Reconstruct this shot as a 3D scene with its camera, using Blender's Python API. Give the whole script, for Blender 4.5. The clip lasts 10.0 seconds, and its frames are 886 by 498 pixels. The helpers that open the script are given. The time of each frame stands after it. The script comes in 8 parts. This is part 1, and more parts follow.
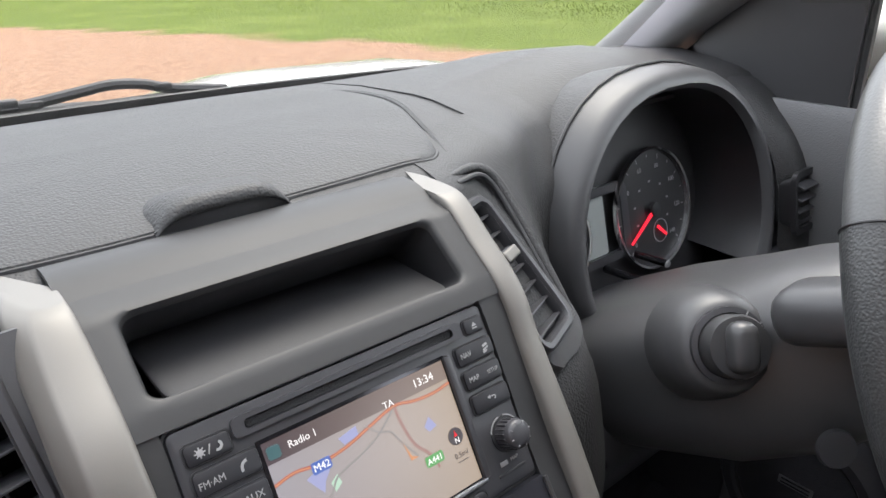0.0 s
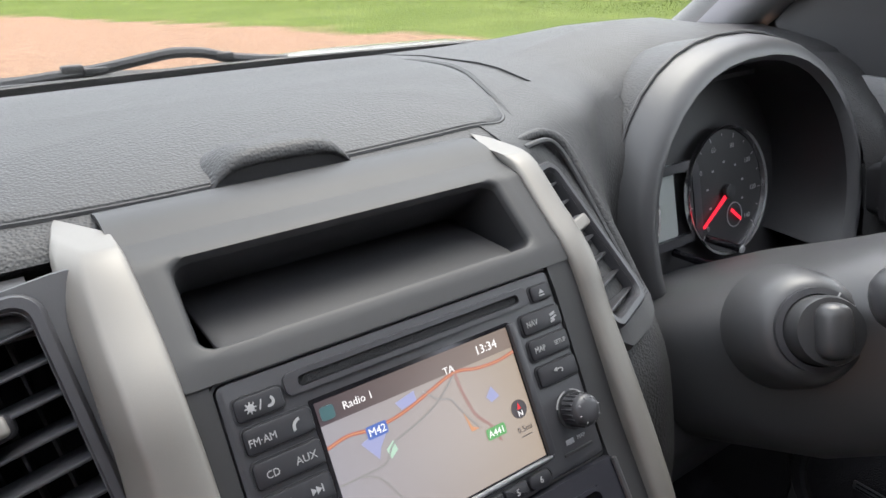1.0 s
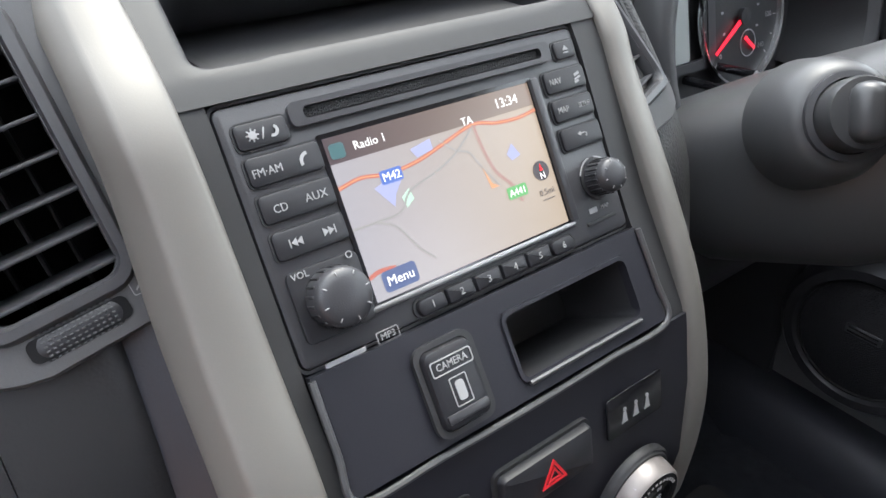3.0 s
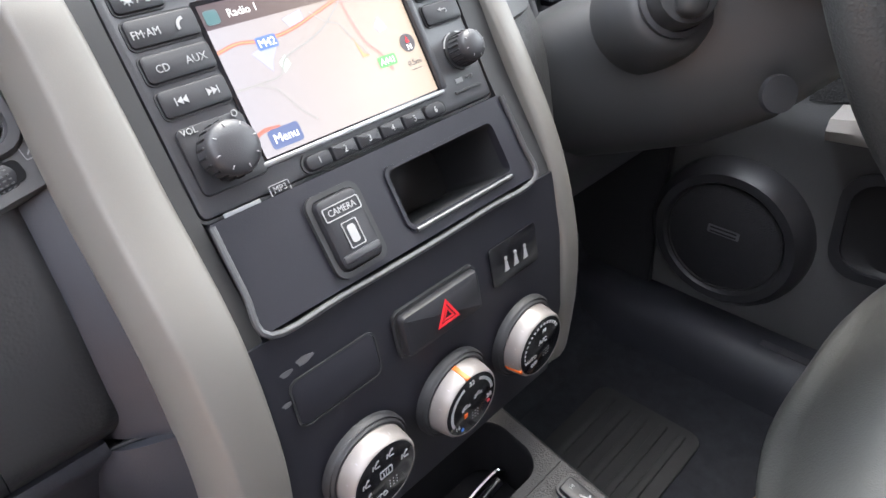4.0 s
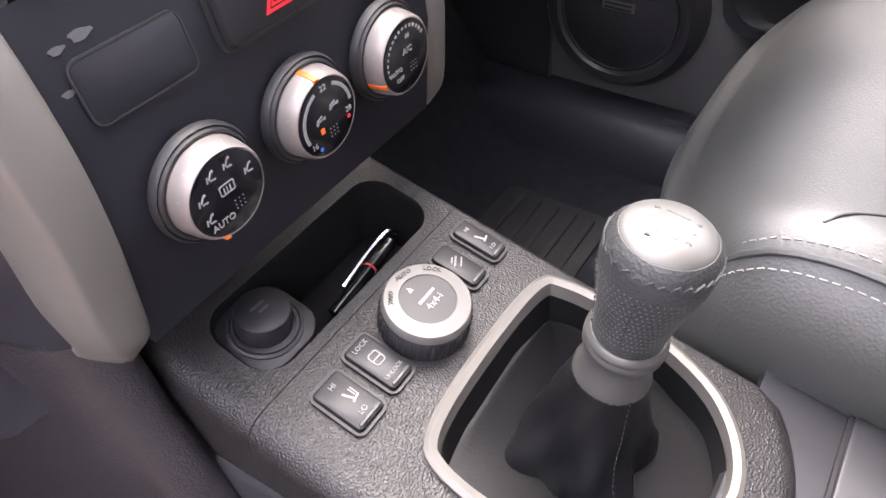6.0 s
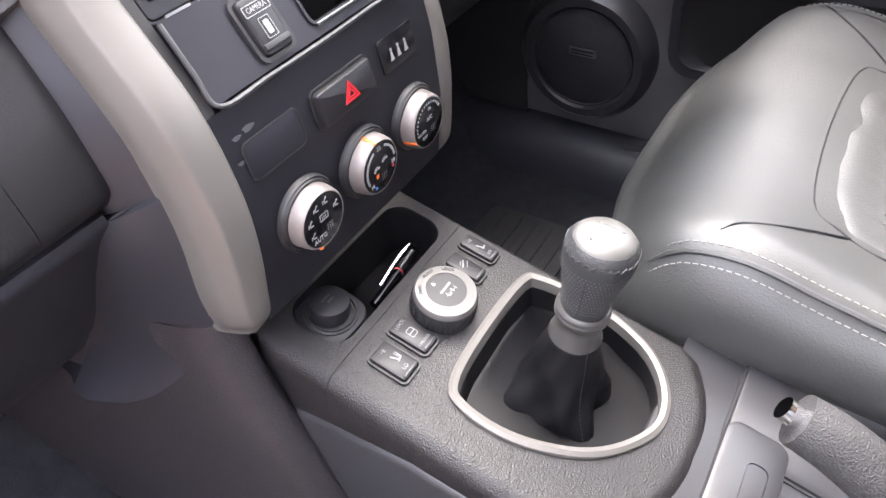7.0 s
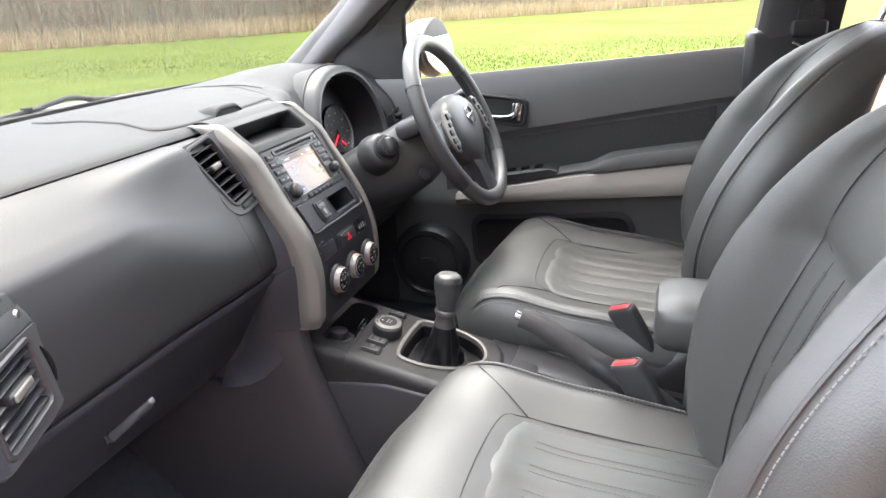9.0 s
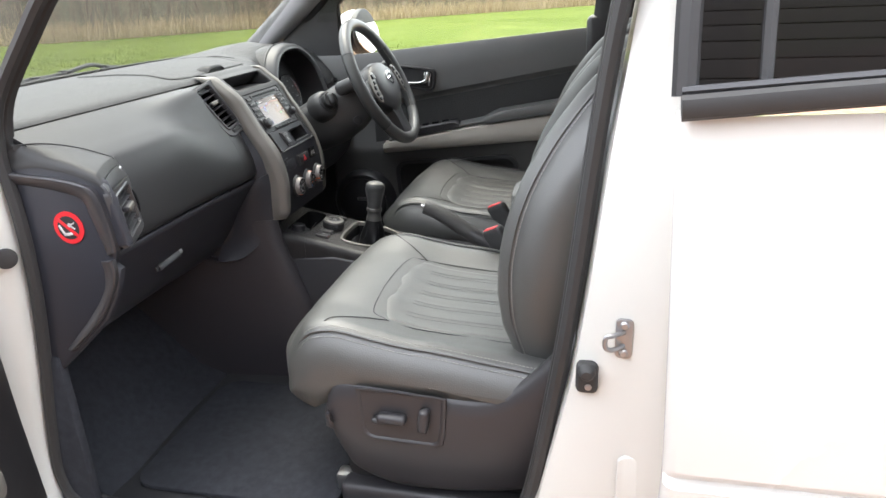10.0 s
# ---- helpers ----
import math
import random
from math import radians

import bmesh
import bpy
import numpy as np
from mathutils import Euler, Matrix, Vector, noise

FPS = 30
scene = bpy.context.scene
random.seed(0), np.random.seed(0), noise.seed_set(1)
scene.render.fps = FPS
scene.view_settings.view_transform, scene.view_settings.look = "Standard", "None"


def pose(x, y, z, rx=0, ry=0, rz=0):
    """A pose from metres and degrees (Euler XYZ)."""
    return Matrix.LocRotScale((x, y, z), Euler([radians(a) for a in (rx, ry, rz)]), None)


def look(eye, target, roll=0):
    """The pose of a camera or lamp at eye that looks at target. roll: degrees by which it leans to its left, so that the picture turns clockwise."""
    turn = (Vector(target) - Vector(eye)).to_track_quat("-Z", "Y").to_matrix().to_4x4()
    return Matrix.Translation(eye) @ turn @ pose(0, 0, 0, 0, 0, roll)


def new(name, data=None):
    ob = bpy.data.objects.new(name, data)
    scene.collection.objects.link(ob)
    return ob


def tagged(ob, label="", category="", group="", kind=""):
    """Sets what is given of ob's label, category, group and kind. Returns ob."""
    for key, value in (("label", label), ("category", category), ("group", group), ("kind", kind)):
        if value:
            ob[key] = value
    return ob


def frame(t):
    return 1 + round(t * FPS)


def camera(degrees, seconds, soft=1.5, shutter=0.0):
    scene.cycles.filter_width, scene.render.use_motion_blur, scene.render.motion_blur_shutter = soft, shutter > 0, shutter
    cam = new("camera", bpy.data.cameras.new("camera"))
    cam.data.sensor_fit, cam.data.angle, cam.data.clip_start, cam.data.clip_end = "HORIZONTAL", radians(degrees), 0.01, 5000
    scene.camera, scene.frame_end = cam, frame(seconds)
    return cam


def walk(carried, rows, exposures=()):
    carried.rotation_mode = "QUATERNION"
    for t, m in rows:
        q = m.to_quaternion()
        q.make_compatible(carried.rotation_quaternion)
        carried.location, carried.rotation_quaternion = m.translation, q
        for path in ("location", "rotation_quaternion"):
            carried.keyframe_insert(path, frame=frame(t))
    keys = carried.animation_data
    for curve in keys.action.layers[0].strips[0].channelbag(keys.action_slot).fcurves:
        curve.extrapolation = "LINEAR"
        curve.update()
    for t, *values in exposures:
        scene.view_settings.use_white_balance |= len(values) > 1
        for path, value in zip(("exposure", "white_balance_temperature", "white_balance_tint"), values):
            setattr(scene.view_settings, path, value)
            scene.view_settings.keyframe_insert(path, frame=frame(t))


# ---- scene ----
cam = camera(65.2, 10.0)
PATH = [
    (0, (-0.148, -0.143, 1.266), (1.016, 1.271, 0.462), -0.9),
    (0.5, (-0.153, -0.126, 1.262), (0.912, 1.36, 0.451), -1.2),
    (1, (-0.145, -0.127, 1.239), (0.897, 1.375, 0.425), -1.2),
    (1.5, (-0.144, -0.112, 1.202), (0.87, 1.378, 0.334), -0.7),
    (2, (-0.146, -0.11, 1.186), (0.826, 1.349, 0.223), -0.4),
    (2.5, (-0.147, -0.11, 1.17), (0.837, 1.294, 0.14), -0.8),
    (3.8, (-0.194, -0.162, 1.146), (0.898, 1.089, 0.031), -2.0),
    (4, (-0.195, -0.169, 1.131), (0.999, 0.986, 0.017), -1.7),
    (4.5, (-0.194, -0.18, 1.107), (1.038, 0.832, -0.1), -2.5),
    (5, (-0.202, -0.183, 1.083), (1.011, 0.776, -0.186), -2.9),
    (5.5, (-0.198, -0.192, 1.052), (0.989, 0.707, -0.283), -3.2),
    (6, (-0.187, -0.197, 1.033), (0.952, 0.645, -0.378), -4.1),
    (6.2, (-0.189, -0.196, 1.034), (0.935, 0.617, -0.407), -4.0),
    (7.3, (-0.398, -0.299, 1.205), (0.914, 0.511, -0.068), -3.9),
    (7.5, (-0.481, -0.341, 1.245), (1.008, 0.439, 0.16), -3.8),
    (7.7, (-0.554, -0.369, 1.277), (1.057, 0.34, 0.328), -3.1),
    (8, (-0.66, -0.399, 1.291), (1.067, 0.235, 0.507), -2.8),
    (8.5, (-0.818, -0.463, 1.293), (0.948, 0.153, 0.585), -2.8),
    (9, (-1.041, -0.502, 1.308), (0.735, 0.093, 0.607), -2.6),
    (9.5, (-1.332, -0.546, 1.32), (0.474, -0.066, 0.609), -2.5),
    (10, (-1.593, -0.705, 1.298), (0.226, -0.274, 0.589), -2.4),
]
walk(cam, [(t, look(eye, target, roll)) for t, eye, target, roll in PATH], exposures=[(0.0, 2.45, 6400, 13), (2.5, 2.72, 6200, 10), (4.0, 3.55, 6300, 12), (6.2, 3.90, 6550, 23), (7.3, 4.0, 6400, 17), (8.0, 3.5, 6500, 14), (9.0, 3.10, 6500, 13), (10.0, 2.5, 6550, 8)])

# ---- light ----
world = bpy.data.worlds.new("sky")
scene.world = world
world.use_nodes = True
wn = world.node_tree.nodes
sky = wn.new("ShaderNodeTexSky")
sky.sky_type = "NISHITA"
sky.sun_disc = False
sky.sun_elevation = radians(67)
sky.sun_rotation = radians(58)
sky.air_density, sky.dust_density, sky.ozone_density = 1.0, 4.0, 1.0
wn["Background"].inputs["Strength"].default_value = 0.15
soft_sky = wn.new("ShaderNodeMix")
soft_sky.data_type = "RGBA"
soft_sky.inputs[0].default_value = 0.6
soft_sky.inputs[7].default_value = (9.5, 9.6, 10.0, 1)
world.node_tree.links.new(sky.outputs[0], soft_sky.inputs[6])
world.node_tree.links.new(soft_sky.outputs[2], wn["Background"].inputs["Color"])
sun = new("sun", bpy.data.lights.new("sun", "SUN"))
sun.data.energy, sun.data.angle, sun.data.color = 0.9, radians(35), (1.0, 0.96, 0.90)
sun.matrix_world = look((4, 2.5, 12), (0, 0, 1))


# ---- materials ----
def mat(name, color, rough=0.5, metal=0.0, grain=0.0, scale=400.0, vary=0.12, vscale=6.0, kind="noise", spec=0.5, coat=0.0, emit=0.0, bump=0.3, rvary=0.08, coat_rough=0.06):
    """A material with two scales of variation: a slow mottle of colour and gloss, and a fine relief."""
    m = bpy.data.materials.new(name)
    m.use_nodes = True
    nt, nn = m.node_tree, m.node_tree.nodes
    b = nn["Principled BSDF"]
    co = nn.new("ShaderNodeTexCoord")
    slow = nn.new("ShaderNodeTexNoise")
    slow.inputs["Scale"].default_value, slow.inputs["Detail"].default_value = vscale, 6
    nt.links.new(co.outputs["Object"], slow.inputs["Vector"])
    ramp = nn.new("ShaderNodeMix")
    ramp.data_type = "RGBA"
    dark = tuple(c * (1 - vary) for c in color)
    light = tuple(min(1, c * (1 + vary)) for c in color)
    ramp.inputs[6].default_value, ramp.inputs[7].default_value = (*dark, 1), (*light, 1)
    nt.links.new(slow.outputs["Fac"], ramp.inputs[0])
    if emit:
        b.inputs["Base Color"].default_value = (0.015, 0.015, 0.015, 1)
    else:
        nt.links.new(ramp.outputs[2], b.inputs["Base Color"])
    rr = nn.new("ShaderNodeMapRange")
    rr.inputs["To Min"].default_value, rr.inputs["To Max"].default_value = max(0.02, rough - rvary), min(1, rough + rvary)
    nt.links.new(slow.outputs["Fac"], rr.inputs["Value"])
    nt.links.new(rr.outputs["Result"], b.inputs["Roughness"])
    b.inputs["Metallic"].default_value = metal
    b.inputs["Specular IOR Level"].default_value = spec
    b.inputs["Coat Weight"].default_value = coat
    b.inputs["Coat Roughness"].default_value = coat_rough
    if emit:
        b.inputs["Emission Color"].default_value, b.inputs["Emission Strength"].default_value = (*color, 1), emit
    if grain:
        if kind == "noise":
            fine = nn.new("ShaderNodeTexNoise")
            fine.inputs["Detail"].default_value = 3
            out = fine.outputs["Fac"]
        elif kind == "weave":
            fine = nn.new("ShaderNodeTexWave")
            fine.inputs["Distortion"].default_value = 0.4
            out = fine.outputs["Fac"]
        else:
            fine = nn.new("ShaderNodeTexVoronoi")
            fine.feature = "SMOOTH_F1"
            out = fine.outputs["Distance"]
        fine.inputs["Scale"].default_value = scale
        nt.links.new(co.outputs["Object"], fine.inputs["Vector"])
        bm = nn.new("ShaderNodeBump")
        bm.inputs["Strength"].default_value, bm.inputs["Distance"].default_value = bump, grain
        nt.links.new(out, bm.inputs["Height"])
        nt.links.new(bm.outputs["Normal"], b.inputs["Normal"])
    return m


def glass_mat(name, tint, floor_gloss=0.02):
    m = bpy.data.materials.new(name)
    m.use_nodes = True
    nt, nn = m.node_tree, m.node_tree.nodes
    nn.remove(nn["Principled BSDF"])
    clear, gloss, mix, lw = nn.new("ShaderNodeBsdfTransparent"), nn.new("ShaderNodeBsdfGlossy"), nn.new("ShaderNodeMixShader"), nn.new("ShaderNodeLayerWeight")
    lw.inputs["Blend"].default_value = 0.5
    power, fr = nn.new("ShaderNodeMath"), nn.new("ShaderNodeMapRange")
    power.operation = "POWER"
    power.inputs[1].default_value = 4.0
    nt.links.new(lw.outputs["Facing"], power.inputs[0])
    nt.links.new(power.outputs[0], fr.inputs["Value"])
    fr.inputs["To Min"].default_value, fr.inputs["To Max"].default_value = floor_gloss, 0.8
    clear.inputs["Color"].default_value = (*tint, 1)
    gloss.inputs["Roughness"].default_value = 0.01
    nt.links.new(fr.outputs[0], mix.inputs[0])
    nt.links.new(clear.outputs[0], mix.inputs[1])
    nt.links.new(gloss.outputs[0], mix.inputs[2])
    nt.links.new(mix.outputs[0], nn["Material Output"].inputs["Surface"])
    return m


DASH = mat("soft_black_dash", (0.030, 0.030, 0.031), 0.50, grain=0.0009, scale=640, kind="voronoi", bump=0.65, vscale=3, spec=0.34)
PANEL = mat("smooth_charcoal_plastic", (0.034, 0.034, 0.038), 0.38, grain=0.0002, scale=1500, vscale=9, spec=0.5)
FASCIA = mat("satin_charcoal_fascia", (0.027, 0.027, 0.028), 0.50, grain=0.0001, scale=1800, vscale=9, spec=0.34)
CLIMATE = mat("dark_navy_climate_panel", (0.015, 0.015, 0.020), 0.45, grain=0.0002, scale=1600, vscale=9, spec=0.30)
LIP = mat("polished_dark_lip", (0.045, 0.045, 0.048), 0.30, spec=0.65)
# dark plastic; its blue tint puts the navy of the shade into the colour
LOWER = mat("dark_lower_plastic_shade_tint", (0.025, 0.026, 0.033), 0.46, grain=0.0003, scale=900, vscale=8, spec=0.38)
# darker copy of the dash plastic, with shade put into the colour
DASH_SHADED = mat("shaded_satin_dash", (0.016, 0.016, 0.018), 0.42, grain=0.0004, scale=700, kind="voronoi", bump=0.3, vscale=4, spec=0.55)
GRAINY = mat("grained_black_plastic", (0.019, 0.018, 0.019), 0.42, grain=0.0012, scale=900, kind="voronoi", bump=0.55, vscale=7, spec=0.42)
DARK = mat("matt_black_plastic", (0.019, 0.019, 0.021), 0.55, grain=0.0003, scale=900, vscale=8)
GLOSSB = mat("gloss_black_plastic", (0.008, 0.008, 0.01), 0.12, vary=0.2)
BUTTON = mat("button_black_rubberised", (0.015, 0.015, 0.018), 0.44, grain=0.0002, scale=1500, spec=0.38)
TUNNEL = mat("grained_tunnel_plastic", (0.032, 0.029, 0.033), 0.44, grain=0.0012, scale=700, kind="voronoi", bump=0.4, vscale=6, spec=0.45)
SKIRTM = mat("grained_skirt_plastic", (0.030, 0.029, 0.032), 0.42, grain=0.0004, scale=900, kind="voronoi", bump=0.25, vscale=6)
SILVER = mat("satin_silver_paint", (0.155, 0.147, 0.135), 0.48, metal=0.3, grain=0.0001, scale=1600, vary=0.08, vscale=6)
BAND = mat("pale_silver_paint", (0.56, 0.525, 0.485), 0.42, metal=0.15, vary=0.04, vscale=5)
DOORT = mat("grained_door_plastic", (0.122, 0.122, 0.124), 0.46, grain=0.0008, scale=620, kind="voronoi", bump=0.5, vscale=7, spec=0.45)
COLM = mat("charcoal_column_plastic", (0.050, 0.050, 0.053), 0.42, grain=0.0003, scale=1100, vscale=7, bump=0.2)
CHROME = mat("chrome", (0.75, 0.75, 0.76), 0.12, metal=1.0, vary=0.04)
KNOBS = mat("frosted_silver_knob", (0.215, 0.195, 0.188), 0.40, metal=0.35, vary=0.06)
LEATHER = mat("black_leather", (0.048, 0.049, 0.047), 0.52, grain=0.0008, scale=600, kind="voronoi", bump=0.35, vscale=5, vary=0.2, rvary=0.08, spec=0.95, coat=0.36, coat_rough=0.48)
WHEELL = mat("black_wheel_leather", (0.070, 0.071, 0.072), 0.40, grain=0.0006, scale=620, kind="voronoi", bump=0.25, vscale=6, spec=0.7)
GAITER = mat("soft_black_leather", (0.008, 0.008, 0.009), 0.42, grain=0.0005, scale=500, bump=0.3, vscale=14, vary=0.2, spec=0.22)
LEATHER2 = mat("black_leather_perforated", (0.040, 0.041, 0.042), 0.42, grain=0.0008, scale=720, kind="voronoi", bump=0.5)
STITCH = mat("grey_stitching", (0.24, 0.235, 0.225), 0.7)
PLEATS = mat("dark_thread", (0.09, 0.092, 0.09), 0.8)
CARPET = mat("dark_carpet", (0.040, 0.042, 0.050), 0.95, grain=0.004, scale=900, vary=0.4, vscale=60, bump=0.9, spec=0.1)
MATC = mat("rubber_mat", (0.02, 0.02, 0.022), 0.7, grain=0.001, scale=500)
FABRIC = mat("black_woven_fabric", (0.050, 0.050, 0.052), 0.85, grain=0.0022, scale=420, kind="voronoi", bump=1.0, spec=0.2)
HEADLINE = mat("pale_grey_headlining", (0.5, 0.49, 0.47), 0.95, grain=0.001, scale=700)
PILLAR = mat("grey_pillar_trim", (0.20, 0.20, 0.205), 0.65, grain=0.0005, scale=700)
SEAL = mat("black_rubber_seal", (0.022, 0.022, 0.023), 0.6, grain=0.0004, scale=500)
WHITE = mat("white_car_paint", (0.60, 0.595, 0.575), 0.28, coat=1.0, vary=0.015, vscale=2, rvary=0.04)
JAMB = mat("white_jamb_paint", (0.52, 0.515, 0.485), 0.4, coat=0.5, vary=0.04, vscale=5)
GLASS = glass_mat("clear_glass", (0.78, 0.79, 0.770))
SIDEGLASS = glass_mat("side_glass", (0.90, 0.915, 0.885))
PRIVACY = glass_mat("dark_privacy_glass", (0.06, 0.06, 0.065), 0.05)
RED = mat("signal_red", (0.62, 0.02, 0.03), 0.45)
REDGLOW = mat("red_needle", (0.75, 0.012, 0.03), 0.4, emit=0.4)
REDP = mat("red_buckle_plastic", (0.62, 0.05, 0.06), 0.4)
ORANGE = mat("orange_mark", (0.72, 0.13, 0.012), 0.5)
BLUE = mat("blue_mark", (0.03, 0.16, 0.6), 0.5)
INK = mat("pale_print", (0.27, 0.27, 0.275), 0.6)
INKW = mat("white_print", (0.55, 0.55, 0.54), 0.6)
INKD = mat("faint_print", (0.22, 0.22, 0.23), 0.6)
FAINT = mat("moulded_print", (0.05, 0.05, 0.052), 0.6)
STEEL = mat("dull_steel", (0.33, 0.33, 0.34), 0.38, metal=0.9, grain=0.0004, scale=300)
MIRROR = mat("mirror_glass", (0.9, 0.9, 0.9), 0.02, metal=1.0, vary=0.0)
LCD = mat("grey_lcd", (0.30, 0.32, 0.31), 0.3, vary=0.05)
CARD = mat("brown_cardboard", (0.42, 0.25, 0.12), 0.8, grain=0.0004, scale=300)


# ---- mesh helpers ----
def finish(bm, name, material, parent=None, label="", smooth=40.0):
    me = bpy.data.meshes.new(name)
    bmesh.ops.recalc_face_normals(bm, faces=bm.faces)
    for f in bm.faces:
        f.smooth = True
    for e in bm.edges:
        if len(e.link_faces) == 2 and e.calc_face_angle(0) > radians(smooth):
            e.smooth = False
    bm.to_mesh(me)
    bm.free()
    me.materials.append(material)
    ob = new(name, me)
    if parent:
        ob.parent = parent
    if label:
        ob["label"] = label
    return ob


def part(name, bm, material, parent, label="", smooth=40.0):
    return finish(bm, name, material, parent, label, smooth)


def thing(name, label, category, at=(0, 0, 0), group="", kind=""):
    ob = new(name)
    ob.empty_display_size = 0.05
    ob.location = at
    bpy.context.view_layer.update()
    return tagged(ob, label, category, group, kind)


def solo(name, bm, material, label, category, group="", kind="", smooth=40.0):
    return tagged(finish(bm, name, material, smooth=smooth), label, category, group, kind)


def moved(bm, m):
    bmesh.ops.transform(bm, matrix=m, verts=bm.verts)
    return bm


def merged(*bms):
    out = bmesh.new()
    for b in bms:
        me = bpy.data.meshes.new("tmp")
        b.to_mesh(me)
        b.free()
        out.from_mesh(me)
        bpy.data.meshes.remove(me)
    return out


def rbox(sx, sy, sz, r=0.003, seg=2, m=None):
    """A box about the origin with rounded edges."""
    bm = bmesh.new()
    bmesh.ops.create_cube(bm, size=1)
    bmesh.ops.scale(bm, vec=(sx, sy, sz), verts=bm.verts)
    r = min(r, 0.49 * min(sx, sy, sz))
    if r > 0:
        bmesh.ops.bevel(bm, geom=bm.edges[:], offset=r, segments=seg, profile=0.5, affect="EDGES")
    return moved(bm, m) if m else bm


def lathe(profile, n=32, m=None, cap=True):
    """Turns (radius, height) pairs about z."""
    bm = bmesh.new()
    rings = [[bm.verts.new((r * math.cos(2 * math.pi * k / n), r * math.sin(2 * math.pi * k / n), z)) for k in range(n)] for r, z in profile]
    for a, b in zip(rings, rings[1:]):
        for k in range(n):
            bm.faces.new((a[k], a[(k + 1) % n], b[(k + 1) % n], b[k]))
    if cap:
        bm.faces.new(rings[0][::-1])
        bm.faces.new(rings[-1])
    return moved(bm, m) if m else bm


def loft(rings, closed=True, cap=True, loop=False):
    """Skins rings of points; closed: each ring is a loop; loop: the last ring joins the first."""
    bm = bmesh.new()
    vs = [[bm.verts.new(p) for p in ring] for ring in rings]
    n = len(vs[0])
    pairs = list(zip(vs, vs[1:])) + ([(vs[-1], vs[0])] if loop else [])
    for a, b in pairs:
        for k in range(n if closed else n - 1):
            bm.faces.new((a[k], a[(k + 1) % n], b[(k + 1) % n], b[k]))
    if cap and closed and not loop:
        bm.faces.new(vs[0][::-1])
        bm.faces.new(vs[-1])
    return bm


def smooth_path(pts, n=8, loop=False):
    """Catmull-Rom through the points."""
    pts = [Vector(p) for p in pts]
    out, k = [], len(pts)
    for i in range(k if loop else k - 1):
        p0 = pts[(i - 1) % k] if loop or i else pts[0] * 2 - pts[1]
        p1, p2 = pts[i], pts[(i + 1) % k]
        p3 = pts[(i + 2) % k] if loop or i + 2 < k else pts[-1] * 2 - pts[-2]
        for s in range(n):
            t = s / n
            out.append(0.5 * ((2 * p1) + (p2 - p0) * t + (2 * p0 - 5 * p1 + 4 * p2 - p3) * t * t + (3 * p1 - p0 - 3 * p2 + p3) * t ** 3))
    if not loop:
        out.append(pts[-1])
    return out


def tube(pts, r, n=10, loop=False, squash=1.0):
    """A pipe of radius r (a number or a function of 0..1) along points."""
    pts = [Vector(p) for p in pts]
    rings, k, up = [], len(pts), None
    for i, p in enumerate(pts):
        d = ((pts[(i + 1) % k] if loop or i + 1 < k else p) - (pts[i - 1] if loop or i else p)).normalized()
        if up is None:
            up = Vector((0, 0, 1)) if abs(d.z) < 0.9 else Vector((0, 1, 0))
        side = d.cross(up).normalized()
        up = side.cross(d).normalized()
        rad = r(i / max(1, k - 1)) if callable(r) else r
        rings.append([p + side * rad * math.cos(2 * math.pi * j / n) + up * rad * squash * math.sin(2 * math.pi * j / n) for j in range(n)])
    return loft(rings, True, True, loop)


def outline(w, h, r, n=5):
    """A rounded rectangle about the origin, as (x, y) pairs."""
    pts = []
    for cx, cy, a in ((w / 2 - r, h / 2 - r, 0), (-w / 2 + r, h / 2 - r, 90), (-w / 2 + r, -h / 2 + r, 180), (w / 2 - r, -h / 2 + r, 270)):
        pts += [(cx + r * math.cos(radians(a + 90 * k / n)), cy + r * math.sin(radians(a + 90 * k / n))) for k in range(n + 1)]
    return pts


def slab(pts, thick, bevel=0.0, m=None, seg=2):
    """A flat outline raised from z = 0 to thick, with its upper edge rounded."""
    bm = bmesh.new()
    low = [bm.verts.new((x, y, 0)) for x, y in pts]
    f = bm.faces.new(low)
    up = bmesh.ops.extrude_face_region(bm, geom=[f])
    top = [v for v in up["geom"] if isinstance(v, bmesh.types.BMVert)]
    bmesh.ops.translate(bm, vec=(0, 0, thick), verts=top)
    if bevel:
        edges = [e for e in bm.edges if all(v.co.z > thick - 1e-6 for v in e.verts)]
        bmesh.ops.bevel(bm, geom=edges, offset=bevel, segments=seg, profile=0.5, affect="EDGES")
    return moved(bm, m) if m else bm


def frame_ring(outer, inner, thick, m=None, bevel=0.0):
    """A flat frame between two outlines with as many points each."""
    n = len(outer)
    rings = [[(x, y, 0) for x, y in outer], [(x, y, thick) for x, y in outer], [(x, y, thick) for x, y in inner], [(x, y, 0) for x, y in inner]]
    bm = loft(rings, True, False, True)
    return moved(bm, m) if m else bm


def recess(w, h, r, depth, m=None, taper=0.9):
    """An open tray: walls and a floor, with its mouth at z = 0 and its floor at -depth."""
    a, b = outline(w, h, r), outline(w * taper, h * taper, r)
    bm = loft([[(x, y, 0) for x, y in a], [(x, y, -depth) for x, y in b]], True, False)
    bm.verts.ensure_lookup_table()
    n = len(a)
    bm.faces.new([bm.verts[n + k] for k in range(n)])
    return moved(bm, m) if m else bm


